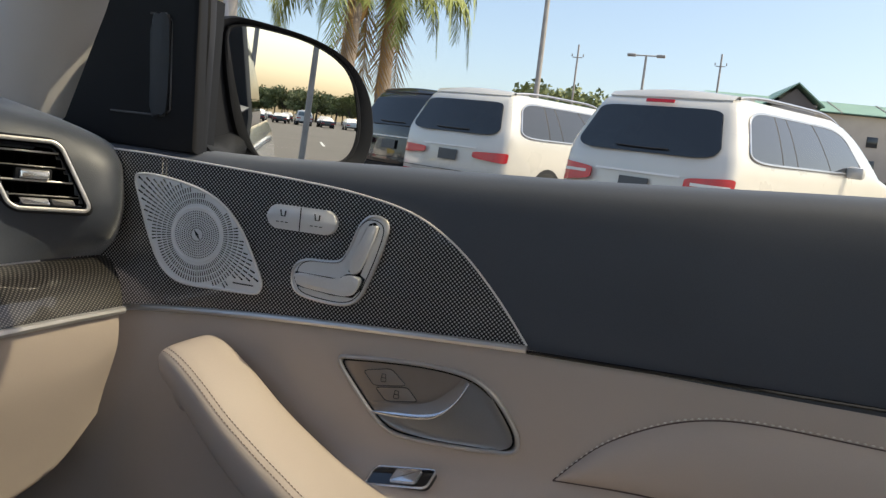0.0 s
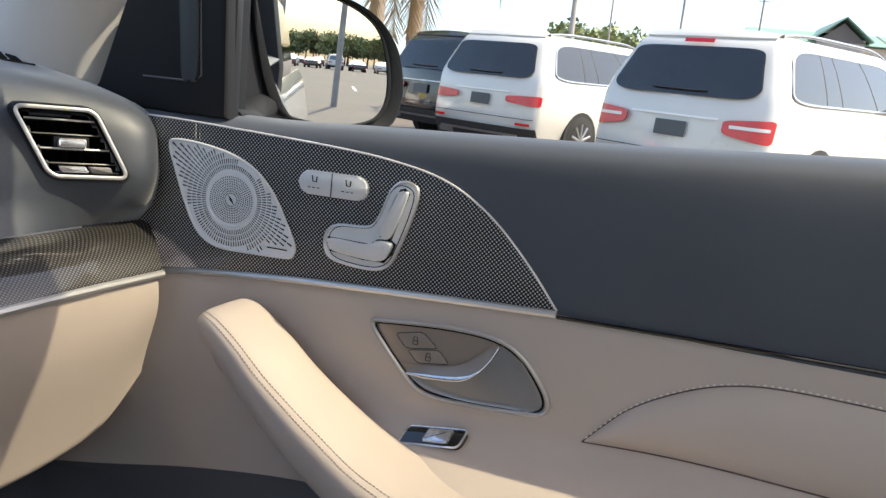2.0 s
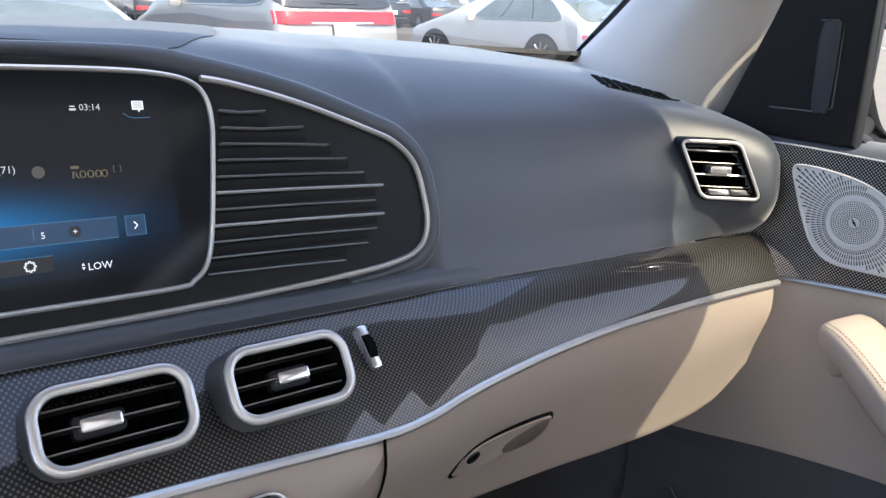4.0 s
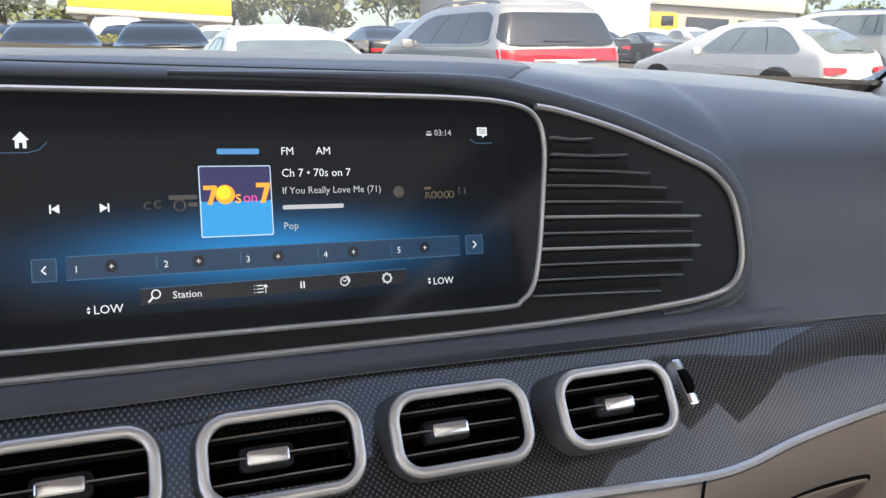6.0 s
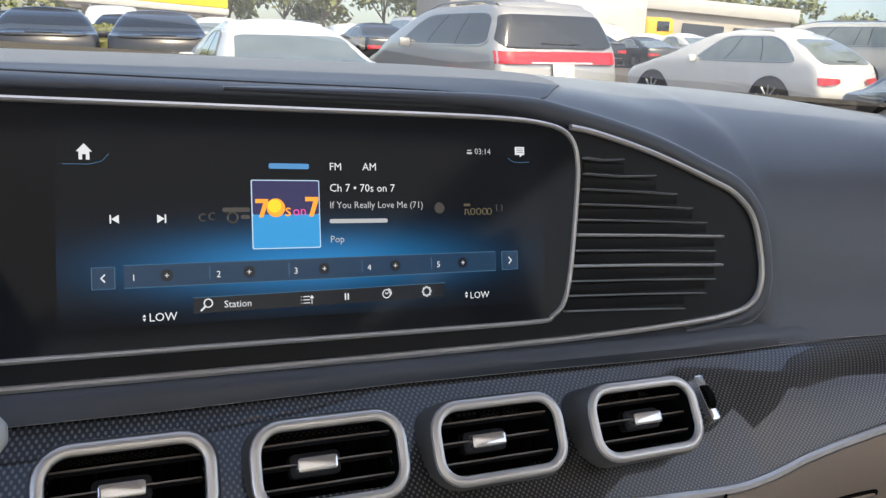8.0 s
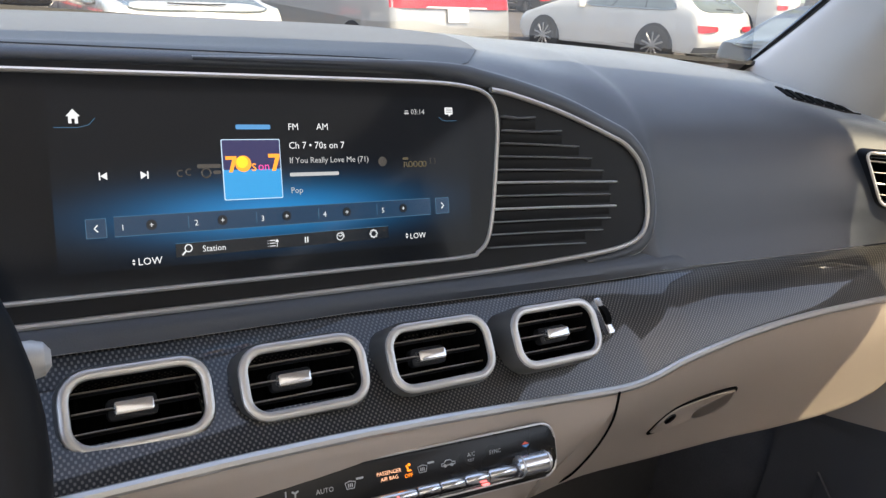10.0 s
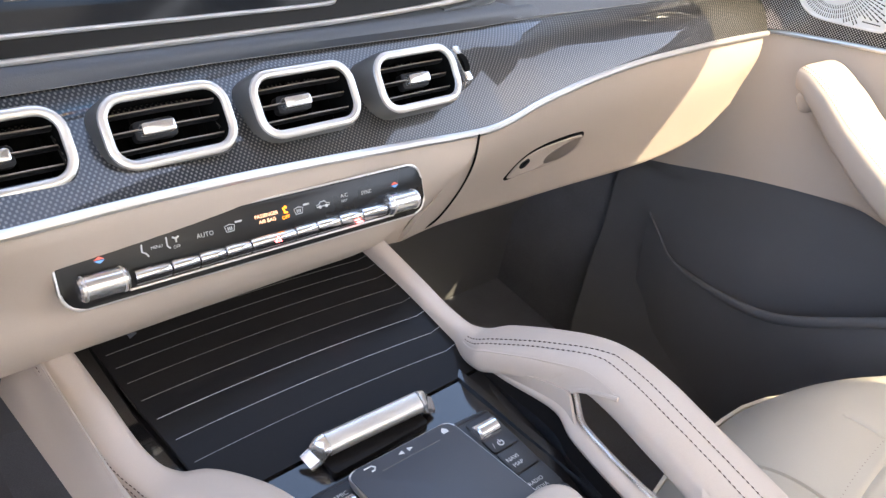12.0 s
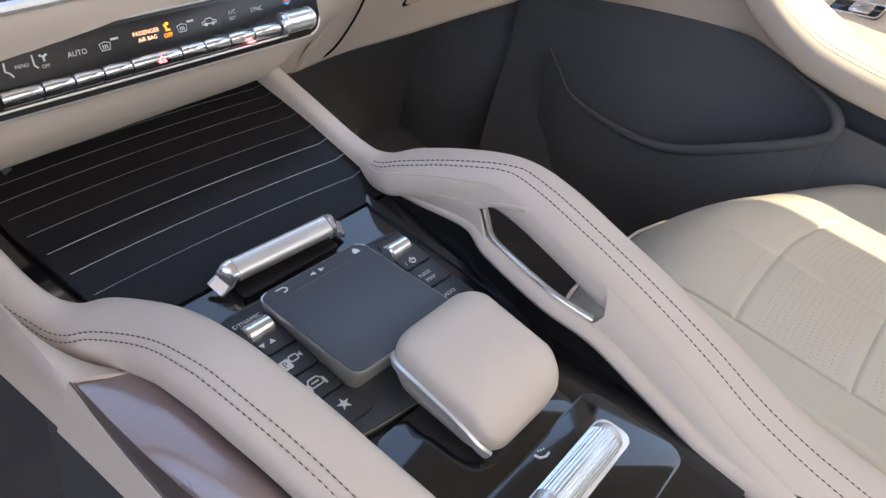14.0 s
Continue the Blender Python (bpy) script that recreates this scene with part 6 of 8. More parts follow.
        mouth = [(0.02, -0.002), (0.20, -0.001), (0.2738, 0.0), (0.2985, -0.0008), (0.3255, -0.0030), (0.340, -0.0052), (0.350, -0.0060)]
        front_rows, strip, lip, upper_lip, bulge_rows = [], [], [], [], []
        for n in range(90):
            y = ys[n]
            if y < 0.03:
                break
            edge = on_tube(path, n, size(n / 89), 2.9, 345, up, -0.0008)
            low_b = lerp(foot, y)
            if y > 0.349:
                front_rows.append(spline([edge, fl(y, -0.006), fl(y, low_b * 0.5), fl(y, low_b)], 12))
                continue
            open_b = lerp(mouth, y)
            if not strip:
                front_rows.append(spline([edge, fl(y, -0.006), fl(y, low_b * 0.5), fl(y, low_b)], 12))
            strip.append([fl(y, open_b + (low_b - open_b) * j / 8) for j in range(9)])
            under = path[n] + Vector((-size(n / 89)[0] * 0.55, 0, -size(n / 89)[1] * 0.9))
            wide_open = min(1, (0.349 - y) / 0.10)
            rim_l = fl(y, open_b) + Vector((-0.0012, 0, 0.0006))
            deep_l = rim_l + Vector((0.002 + 0.011 * wide_open, 0, -0.002 - 0.006 * wide_open))
            lip.append([rim_l, rim_l.lerp(deep_l, 0.12) + Vector((0, 0, 0.0012)), rim_l.lerp(deep_l, 0.5), deep_l])
            deep_r = under + Vector((0.004, 0, -0.010 * wide_open))
            upper_lip.append([edge + Vector((0.001, 0, -0.001)), under + Vector((-0.002, 0, -0.003)), deep_r + Vector((0, 0, 0.003))])
            bulge_rows.append([deep_l.lerp(deep_r, j / 8) + Vector((0, 0, 0.011 * wide_open * math.sin(math.pi * j / 8))) for j in range(9)])
        part("front_flank", skin(front_rows, 0.002), BEIGE, g, smooth=60)
        part("outer_face", skin(strip, 0.002), BEIGE, g, smooth=60)
        part("opening_lip", skin(lip, 0.001), LIP, g, "dark brown lip of the opening", smooth=60)
        part("opening_lip", skin(upper_lip, 0.001), LIP, g, "dark brown lip of the opening", smooth=60)
        part("inner_panel", skin(bulge_rows, 0.002), WOOD, g, "glossy brown panel inside the opening", smooth=60)
    if s < 0:
        return
    rows = [[path[i] + Vector((s * 0.016, 0, -0.004)), Vector((path[i].x + s * 0.026, path[i].y, 0.86)), Vector((path[i].x + s * 0.03, path[i].y, 0.55))] for i in range(66, 90)]
    part("outer_flank", skin(rows, 0.004), BEIGE, g)


rail(1), rail(-1)

# keypad with touchpad
pad_base = thing("keypad", "black keypad round a touchpad on the console", "keypad", at=(-0.01, 0.29, 0.906))
fk = frame_of((-0.0085, 0.298, 0.9075), (1, -0.03, 0), (0.03, 1, 0.03))
KB = [(-0.065, -0.042), (-0.069, 0.0), (-0.068, 0.044), (-0.060, 0.053), (0.054, 0.050), (0.063, 0.044), (0.065, 0.034), (0.062, -0.040), (0.052, -0.051), (0.0, -0.055), (-0.055, -0.051)]
kb = outline(KB, 56)
part("plate", prism(kb, fk, -0.004, 0.0030, 0.0015), KEY_BLACK, pad_base)
part("edge", rim(kb, fk, 0.001, 0.0008), DARK_METAL, pad_base)
for sx in (-1, 1):
    for i, (b0, b1) in enumerate(((0.0165, 0.0450), (-0.0025, 0.0155), (-0.0220, -0.0035), (-0.0430, -0.0230))):
        w0 = 0.021
        part("key", prism(rrect(w0, b1 - b0, 0.002, 3, sx * 0.0530, (b0 + b1) / 2), fk, 0.001, 0.0045, 0.0007), KEY_BLACK, pad_base)


def ft(a, b, o):
    """On the touchpad, which rises towards the cabin."""
    return fk(a - 0.0075, b + 0.0085, o + 0.008 + 0.125 * (0.040 - b))


tp = part("touchpad", prism(rrect(0.0765, 0.080, 0.006, 6), ft, -0.001, 0.004, 0.0012), PAD_GREY, pad_base, "matt dark grey touchpad")
part("touchpad_body", skin([[fk(a * 0.95 - 0.0075, b * 0.94 + 0.0095, 0.001) for a, b in rrect(0.0765, 0.080, 0.006, 6)], [ft(a, b, -0.0005) for a, b in rrect(0.0775, 0.081, 0.0064, 6)], [ft(a, b, 0.0022) for a, b in rrect(0.0785, 0.082, 0.0066, 6)], [ft(a, b, 0.0034) for a, b in rrect(0.0778, 0.0812, 0.0064, 6)], [ft(a, b, 0.0026) for a, b in rrect(0.0740, 0.078, 0.0056, 6)]], close_cols=True), SATIN, tp, "satin silver side and lip")
part("touch_line", rim([(-0.020, 0.030), (0.022, 0.030)], ft, 0.0040, 0.0003, closed=False), PRINT_DIM, tp)
part("back_symbol", rim([(-0.0285, 0.0370), (-0.0235, 0.0370), (-0.0220, 0.0350), (-0.0235, 0.0332), (-0.0255, 0.0332)], ft, 0.0041, 0.0005, closed=False), PRINT, tp)
part("home_symbol", prism([(0.0275, 0.0325), (0.0315, 0.0325), (0.0315, 0.0350), (0.0295, 0.0372), (0.0275, 0.0350)], ft, 0.0035, 0.0044), PRINT, tp)
for s in (-1, 1):
    part("skip_symbol", prism([(s * 0.0018, 0.0335), (s * 0.0052, 0.0350), (s * 0.0018, 0.0365)][::s], ft, 0.0035, 0.0044), PRINT, tp)
part("wording", lettering("DYNAMIC", 0.0040, fk, -0.0665, 0.0415, 0.0050), PRINT, pad_base)
for a, b in ((-0.0568, 0.0340), (0.0505, 0.0340)):
    k = part("roller", sweep([fk(a - 0.0085, b, 0.0045), fk(a - 0.0075, b, 0.0045), fk(a + 0.0075, b, 0.0045), fk(a + 0.0085, b, 0.0045)], lambda s: oval(0.0062 if 0.1 < s < 0.9 else 0.005, None, 16), up=(0, 0, 1)), BRIGHT, pad_base, "chromed roller")
part("wording", lettering("NAVI", 0.0042, fk, 0.0440, 0.0065, 0.0050), PRINT, pad_base), part("wording", lettering("MAP", 0.0042, fk, 0.0450, 0.0015, 0.0050), PRINT, pad_base)
part("wording", lettering("RADIO", 0.0038, fk, 0.0425, -0.0140, 0.0050), PRINT, pad_base), part("wording", lettering("MEDIA", 0.0038, fk, 0.0425, -0.0190, 0.0050), PRINT, pad_base)
part("wording", lettering("/", 0.0050, fk, 0.0450, 0.0195, 0.0050), PRINT, pad_base)
part("power_symbol", rim([(0.0515 + 0.0020 * math.sin(t), 0.0212 + 0.0020 * math.cos(t)) for t in [0.6 + 0.5 * i for i in range(11)]], fk, 0.0048, 0.0004, closed=False), PRINT, pad_base)
part("power_symbol", rim([(0.0515, 0.0215), (0.0515, 0.0240)], fk, 0.0048, 0.0004, closed=False), PRINT, pad_base)
for s in (-1, 1):
    part("arrow_symbol", prism([(-0.0585 + s * 0.0030 - 0.0018, 0.0235 - s * 0.0012), (-0.0585 + s * 0.0030 + 0.0018, 0.0235 - s * 0.0012), (-0.0585 + s * 0.0030, 0.0235 + s * 0.0016)][::s], fk, 0.0044, 0.0050), PRINT, pad_base)
part("parking_symbol", prism(rrect(0.0066, 0.0066, 0.0008, 3, -0.0605, 0.0055), fk, 0.0044, 0.0050), PRINT, pad_base)
part("parking_letter", lettering("P", 0.0058, fk, -0.0620, 0.0035, 0.0052), KEY_BLACK, pad_base)
part("camera_symbol", rim(rrect(0.0052, 0.0038, 0.0010, 3, -0.0540, 0.0072), fk, 0.0047, 0.00045), PRINT, pad_base)
part("camera_symbol", prism([(-0.0510, 0.0072), (-0.0488, 0.0092), (-0.0488, 0.0056)][::-1], fk, 0.0044, 0.0050), PRINT, pad_base)
part("car_symbol", rim([(-0.0592, -0.0150), (-0.0520, -0.0150), (-0.0512, -0.0118), (-0.0530, -0.0096), (-0.0582, -0.0096), (-0.0600, -0.0118)], fk, 0.0047, 0.00045), PRINT, pad_base)
for a in (-0.0605, -0.0507):
    part("car_symbol", prism(rrect(0.0013, 0.0050, 0.0005, 3, a, -0.0142), fk, 0.0044, 0.0050), PRINT, pad_base)
part("car_symbol", rim([(-0.0580, -0.0124), (-0.0532, -0.0124)], fk, 0.0047, 0.0004, closed=False), PRINT, pad_base)
star = [(-0.0532 + (0.0040 if i % 2 == 0 else 0.0015) * math.sin(i * math.pi / 5), -0.0322 + (0.0040 if i % 2 == 0 else 0.0015) * math.cos(i * math.pi / 5)) for i in range(10)]
part("star_symbol", prism(star, fk, 0.0044, 0.0050), PRINT, pad_base)

# palm rest
palm = thing("palm_rest", "beige leather palm rest with a silver side line", "palm rest", at=(-0.012, 0.22, 0.906))


def palm_ring(w, d, z, droop, r):
    out = []
    w, d, z = w * 0.91, d * 0.77, 0.903 + (z - 0.903) * 0.90
    for a, b in rrect(2 * w, 2 * d, r, 8):
        y = 0.2300 + b
        out.append((-0.0030 + a + 0.03 * b, y, z - droop * 0.016 * max(0, (0.228 - y) / 0.040) ** 2 - droop * 0.006 * max(0, (y - 0.25) / 0.022) ** 2))
    return out


part("cap", skin([palm_ring(0.0365, 0.0490, 0.9280, 0.6, 0.016), palm_ring(0.0370, 0.0495, 0.9360, 0.8, 0.015), palm_ring(0.0366, 0.0490, 0.9410, 1, 0.015), palm_ring(0.0350, 0.0470, 0.9448, 1, 0.015), palm_ring(0.031, 0.043, 0.9470, 1, 0.014), palm_ring(0.021, 0.030, 0.9480, 1, 0.010), palm_ring(0.008, 0.012, 0.9484, 1, 0.005), palm_ring(0.0005, 0.001, 0.9485, 1, 0.0004)], close_cols=True, caps=True), BEIGE, palm, smooth=60)
part("skirt", skin([palm_ring(0.0358, 0.0480, 0.9300, 0.6, 0.016), palm_ring(0.0362, 0.0485, 0.9200, 0.4, 0.016), palm_ring(0.0335, 0.0450, 0.9110, 0.2, 0.015), palm_ring(0.029, 0.041, 0.9030, 0, 0.014)], close_cols=True), BEIGE_HARD, palm, smooth=60)
for s in (-1,):
    part("silver_line", sweep(spline([(-0.0030 + s * x * 0.91 + 0.03 * (y - 0.2245), 0.2300 + (y - 0.2245) * 0.77, 0.903 + (z - 0.903) * 0.90) for x, y, z in ((0.030, 0.272, 0.9275), (0.0362, 0.262, 0.9292), (0.0372, 0.240, 0.9290), (0.0372, 0.205, 0.9262), (0.0360, 0.187, 0.9205), (0.0325, 0.1800, 0.915))], 40), oval(0.0020, 0.0030, 8), up=(0, 0, 1)), SATIN, palm, "satin silver side line")
# recess under the palm rest, and volume roller plate
part("recess", prism(rrect(0.105, 0.062, 0.012, 5, -0.018, 0.212), lambda a, b, o: Vector((a, b, 0.904 + o)), 0.0, 0.0022, 0.001), PIANO, console)
vol = thing("volume_roller", "silver volume roller in a black plate", "roller", at=(0.0, 0.155, 0.906))
fv2 = frame_of((-0.0065, 0.153, 0.9065), (1, 0.02, 0), (-0.02, 1, 0))
part("plate", prism(rrect(0.104, 0.062, 0.010, 5), fv2, -0.003, 0.004, 0.0012), PIANO, vol)
part("cradle", prism(rrect(0.078, 0.021, 0.007, 5, 0.000, 0.0050), fv2, 0.002, 0.0055, 0.001), SATIN, vol)
rl = part("drum", sweep([fv2(-0.033, 0.0055, 0.009), fv2(-0.031, 0.0055, 0.009), fv2(0.026, 0.0050, 0.009), fv2(0.028, 0.0050, 0.009)], lambda s: oval(0.0085 if 0.1 < s < 0.9 else 0.0072, None, 20), up=(0, 0, 1)), SATIN, vol, "fluted silver drum")
for k in range(14):
    t = 6.2832 * k / 28
    part("flute", sweep([fv2(-0.028, 0.0055 - 0.0085 * math.cos(t), 0.009 + 0.0085 * math.sin(t)), fv2(0.022, 0.0050 - 0.0085 * math.cos(t), 0.009 + 0.0085 * math.sin(t))], oval(0.0005, None, 6), up=(0, 0.3, 1)), BRIGHT, rl)
part("phone_symbol", rim([(-0.0080, 0.0270), (-0.0070, 0.0240), (-0.0040, 0.0223), (-0.0010, 0.0225)], fv2, 0.0045, 0.0007, closed=False), PRINT, vol)
for q in range(3):
    part("phone_symbol", prism(rrect(0.0009, 0.0009, 0.0003, 3, -0.0043 + 0.0016 * q, 0.0270 - 0.0006 * q), fv2, 0.004, 0.0046), PRINT, vol)

# ---------------------------------------------------------------- steering wheel and stalk
steer = thing("steering_wheel", "black leather steering wheel", "steering wheel", at=(-0.39, 0.45, 1.09))
fst = frame_of((-0.404, 0.450, 1.090), (1, 0, 0), (0, 0.42, 1))
ring = [fst(0.186 * math.cos(t / 60 * 6.2832), 0.186 * math.sin(t / 60 * 6.2832), 0) for t in range(60)]
part("ring", sweep(ring, oval(0.0155, 0.017, 14), up=(0, -0.92, 0.39), closed=True), PLASTIC, steer)
part("hub", prism(rrect(0.15, 0.12, 0.04, 6), fst, -0.05, -0.005, 0.012), PLASTIC, steer)
for a in (0, 180, 270):
    t = radians(a)
    part("spoke", sweep([fst(0.06 * math.cos(t), 0.06 * math.sin(t), -0.02), fst(0.18 * math.cos(t), 0.18 * math.sin(t), -0.005)], oval(0.016, 0.008, 10), up=(0, -0.92, 0.39)), PLASTIC, steer)
stalk = solo("gear_stalk", sweep([(-0.36, 0.53, 1.097), (-0.28, 0.515, 1.108), (-0.222, 0.505, 1.114), (-0.214, 0.504, 1.115), (-0.206, 0.503, 1.115), (-0.201, 0.503, 1.115), (-0.198, 0.503, 1.115)], lambda s: oval((0.006, 0.006, 0.0065, 0.0090, 0.0095, 0.0080, 0.004)[round(s * 6)], None, 16), up=(0, 0, 1)), PAINTED, "silver-tipped gear stalk behind the wheel", "stalk")
tagged(stalk)


# ---------------------------------------------------------------- outside
def ground_z(x, y):
    return 0.055 * x + 0.015 * y + 0.045 * min(8.0, max(0.0, y - 10.0))


def at_ground(x, y, turn=0.0):
    m = pose(0, 0, 0, math.degrees(0.015), -math.degrees(0.055), 0)
    return Matrix.Translation((x, y, ground_z(x, y))) @ m @ pose(0, 0, 0, 0, 0, turn)


ASPHALT = mat("old_asphalt", (0.130, 0.112, 0.099), 0.9, vary=0.2, big=0.35, grain=60, bump=0.5, dist=0.01)
PAINT_LINE = mat("white_line_paint", (0.7, 0.7, 0.68), 0.7, vary=0.15, big=3, grain=80)
rows = [[(x, y, ground_z(x, y)) for x in (-400, -60, -20, -6, -2, 2, 6, 20, 60, 150, 400)] for y in (-400, -150, -60, -20, -6, 0, 6, 10, 18, 60, 150, 400)]
solo("ground", skin(rows), ASPHALT, "worn warm-grey parking lot asphalt", "ground", kind="structure", smooth=0)

WHITE = mat("white_paint", (0.58, 0.565, 0.53), 0.28, vary=0.02, coat=1.0, big=2)
# lighter copy of the white: brighter exposure of the cars ahead, put into the colour
WHITE_LIFTED = mat("lifted_white_paint", (0.78, 0.77, 0.74), 0.28, vary=0.02, coat=1.0, big=2)
BLACKP = mat("black_paint", (0.012, 0.012, 0.014), 0.25, vary=0.1, coat=1.0, big=2)
GREYP = mat("grey_paint", (0.50, 0.49, 0.475), 0.32, metal=0.4, vary=0.04, coat=1.0, big=2)
TINT = mat("tinted_glass", (0.02, 0.024, 0.028), 0.06, vary=0.1, coat=0.4, big=3)
CLEARISH = mat("light_glass", (0.20, 0.24, 0.25), 0.06, vary=0.2, coat=1.0, big=3)
TYRE = mat("tyre_rubber", (0.018, 0.018, 0.018), 0.85, vary=0.2, big=8)
ALLOY = mat("alloy_rim", (0.5, 0.5, 0.5), 0.3, metal=1, vary=0.1, big=8)
TAIL = mat("red_tail_lamp", (0.55, 0.006, 0.012), 0.15, vary=0.2, coat=0.5, big=12)
RUBBER = mat("black_bumper", (0.02, 0.02, 0.022), 0.6, vary=0.15, big=6)
PLATE = mat("plate_grey", (0.06, 0.065, 0.07), 0.4, vary=0.1)
PLATE_W = mat("plate_white", (0.75, 0.74, 0.70), 0.4, vary=0.05)


def vehicle(name, label, m, paint, rear, front, belt, half, roof_half, length, windows, category="car", glass=None, rails=True, plate=None, lamps="split", wheel_r=0.37, third=False, cladding=True, group="parked cars", gate=0.83):
    """A car. rear/front: height -> y of the tail and the nose profile; belt: height of the window line; roof at the top of those."""
    glass = glass or TINT
    v = thing(name, label, category, group)
    top = rear[-1][0]
    zlow = 0.28

    def hw(z):
        if z < belt:
            return half * (0.93 + 0.07 * min(1, (z - zlow) / 0.35)) if z < 0.65 else half * (1 - 0.02 * (z - 0.65) / max(0.01, belt - 0.65))
        k = (z - belt) / (top - belt)
        return half * 0.98 - (half * 0.98 - roof_half) * k ** 1.35

    def side(s, z, t, off=0.0):
        y0, y1 = lerp(rear, z), lerp(front, z)
        e = min(t, 1 - t) * (y1 - y0)
        r = 0.16
        tuck = r * (1 - math.sqrt(max(0, 1 - ((r - e) / r) ** 2))) * 0.6 if e < r else 0.0
        return Vector((s * (hw(z) - tuck + off), y0 + (y1 - y0) * t, z))

    zs = [zlow + (belt - zlow) * i / 8 for i in range(9)] + [belt + (top - belt) * i / 10 for i in range(1, 11)]
    ts = [0, 0.01, 0.02, 0.035, 0.06, 0.1, 0.2, 0.35, 0.5, 0.65, 0.8, 0.9, 0.95, 0.98, 1.0]
    loop_rows = []
    for z in zs:
        loop_rows.append([side(-1, z, t) for t in ts] + [Vector((hw(z) * 0.0, lerp(front, z) + 0.04, z))] + [side(1, z, t) for t in ts[::-1]] + [Vector((0, lerp(rear, z) - 0.05, z))])
    roof = []
    for k in (1.0, 0.8, 0.4, 0.0):
        roof.append([Vector((p.x * k, p.y * (0.75 + 0.25 * k) + 0.25 * (1 - k) * (lerp(rear, top) + lerp(front, top)) / 2, top + 0.06 * (1 - k * k))) for p in loop_rows[-1]])
    body = part("body", skin(loop_rows + roof[1:], close_cols=True), paint, v, smooth=50)

    def tail(a, b0, b1, off=0.006, bulge=True):
        return [Vector((x, lerp(rear, z) - 0.05 * (1 - min(1, abs(x) / hw(z)) ** 2.4) - off + 0.10 * max(0, abs(x) / hw(z) - 0.80) ** 1.5 * 3, z)) for x, z in ((a, b0), (a, b1))]

    def tail_patch(nm, a0, a1, b0, b1, material, off, parent=v, lab="", top_in=0.0, n=10, taper=0.0, soft=False):
        rws = []
        for i in range(n + 1):
            a = a0 + (a1 - a0) * (0.5 - 0.5 * math.cos(math.pi * i / n) if soft else i / n)
            col = []
            for j in range(5):
                z = b0 + (b1 - b0) * (0.62 + (j / 4 - 0.62) * (1 - taper * i / n) * (soft_end(0.5 - 0.5 * math.cos(math.pi * i / n)) if soft else 1))
                aa = a * (1 - top_in * j / 4)
                w = min(0.999, abs(aa) / hw(z))
                yy = lerp(rear, z) - 0.05 * (1 - w ** 2.0) - off + (0.11 * ((w - 0.82) / 0.18) ** 2 if w > 0.82 else 0)
                col.append(Vector((aa, yy, z)))
            rws.append(col)
        return part(nm, skin(rws, 0.012), material, parent, lab)

    def soft_end(u):
        return 0.62 + 0.38 * max(0, 1 - abs(2 * u - 1) ** 10) ** 0.5

    wz0, wz1 = belt + 0.02, top - 0.13
    rw = tail_patch("rear_window", -hw(belt) * gate, hw(belt) * gate, wz0, wz1, glass, 0.012, top_in=0.12, n=40, soft=True)
    part("wiper", sweep([Vector((x, lerp(rear, wz0 + 0.05) - 0.05 * (1 - (x / hw(belt)) ** 2) - 0.035, wz0 + 0.05 + 0.03 * abs(x - 0.05))) for x in (-0.30, -0.1, 0.1, 0.30)], oval(0.012, 0.008, 6), up=(0, 0, 1)), RUBBER, v)
    y_top = lerp(rear, top)
    part("spoiler", skin([[Vector((hw(top) * (0.90 if j < 2 else 0.94) * u, y_top + dy + 0.06 * u * u, z)) for j, (dy, z) in enumerate(((-0.02, wz1 + 0.05), (-0.10, top - 0.050), (-0.115, top - 0.022), (-0.06, top + 0.012 + 0.03 * (1 - u * u)), (0.08, top + 0.020 + 0.045 * (1 - u * u)), (0.30, top + 0.010 + 0.055 * (1 - u * u))))] for u in [-1 + k / 8 for k in range(17)]], 0.012), paint, v, smooth=60)
    if third:
        tail_patch("brake_lamp", -0.16, 0.16, wz1 + 0.045, wz1 + 0.075, TAIL, 0.03)
    if lamps == "split":
        for s in (-1, 1):
            tail_patch("tail_lamp", s * hw(0.95) * 0.99, s * hw(0.95) * 0.46, belt - 0.36, belt - 0.20, TAIL, 0.014, lab="red tail lamp", taper=0.55, soft=True, n=20)
    elif lamps == "tall":
        for s in (-1, 1):
            tail_patch("tail_lamp", s * hw(0.95) * 0.995, s * hw(0.95) * 0.55, belt - 0.38, belt - 0.13, TAIL, 0.014, lab="red tail lamp", taper=0.6, soft=True, n=20)
            tail_patch("lamp_band", s * hw(0.95) * 0.97, s * hw(0.95) * 0.62, belt - 0.245, belt - 0.215, PLATE_W, 0.017, lab="pale band in the lamp")
    else:
        tail_patch("lamp_bar", -hw(1.0) * 0.985, hw(1.0) * 0.985, belt - 0.19, belt - 0.03, TAIL, 0.014, lab="red lamp bar across the tail", n=20)
    if plate:
        tail_patch("number_plate", -0.17, 0.17, belt - 0.38 if lamps != "bar" else belt - 0.36, belt - 0.23 if lamps != "bar" else belt - 0.19, plate, 0.02, n=4)
    if rails:
        tail_patch("tailgate_trim", -hw(belt) * 0.50, hw(belt) * 0.50, belt - 0.185, belt - 0.165, PAINTED, 0.018, n=16)
        for s in (-1, 1):
            tail_patch("reflector", s * hw(0.5) * 0.92, s * hw(0.5) * 0.70, 0.555, 0.590, TAIL, 0.016, n=6)
            tail_patch("exhaust_trim", s * hw(0.5) * 0.80, s * hw(0.5) * 0.50, 0.33, 0.40, ALLOY, 0.046, n=8, soft=True)
        tail_patch("gate_gap", -hw(0.7) * 0.93, hw(0.7) * 0.93, 0.640, 0.648, RUBBER, 0.010, n=16)
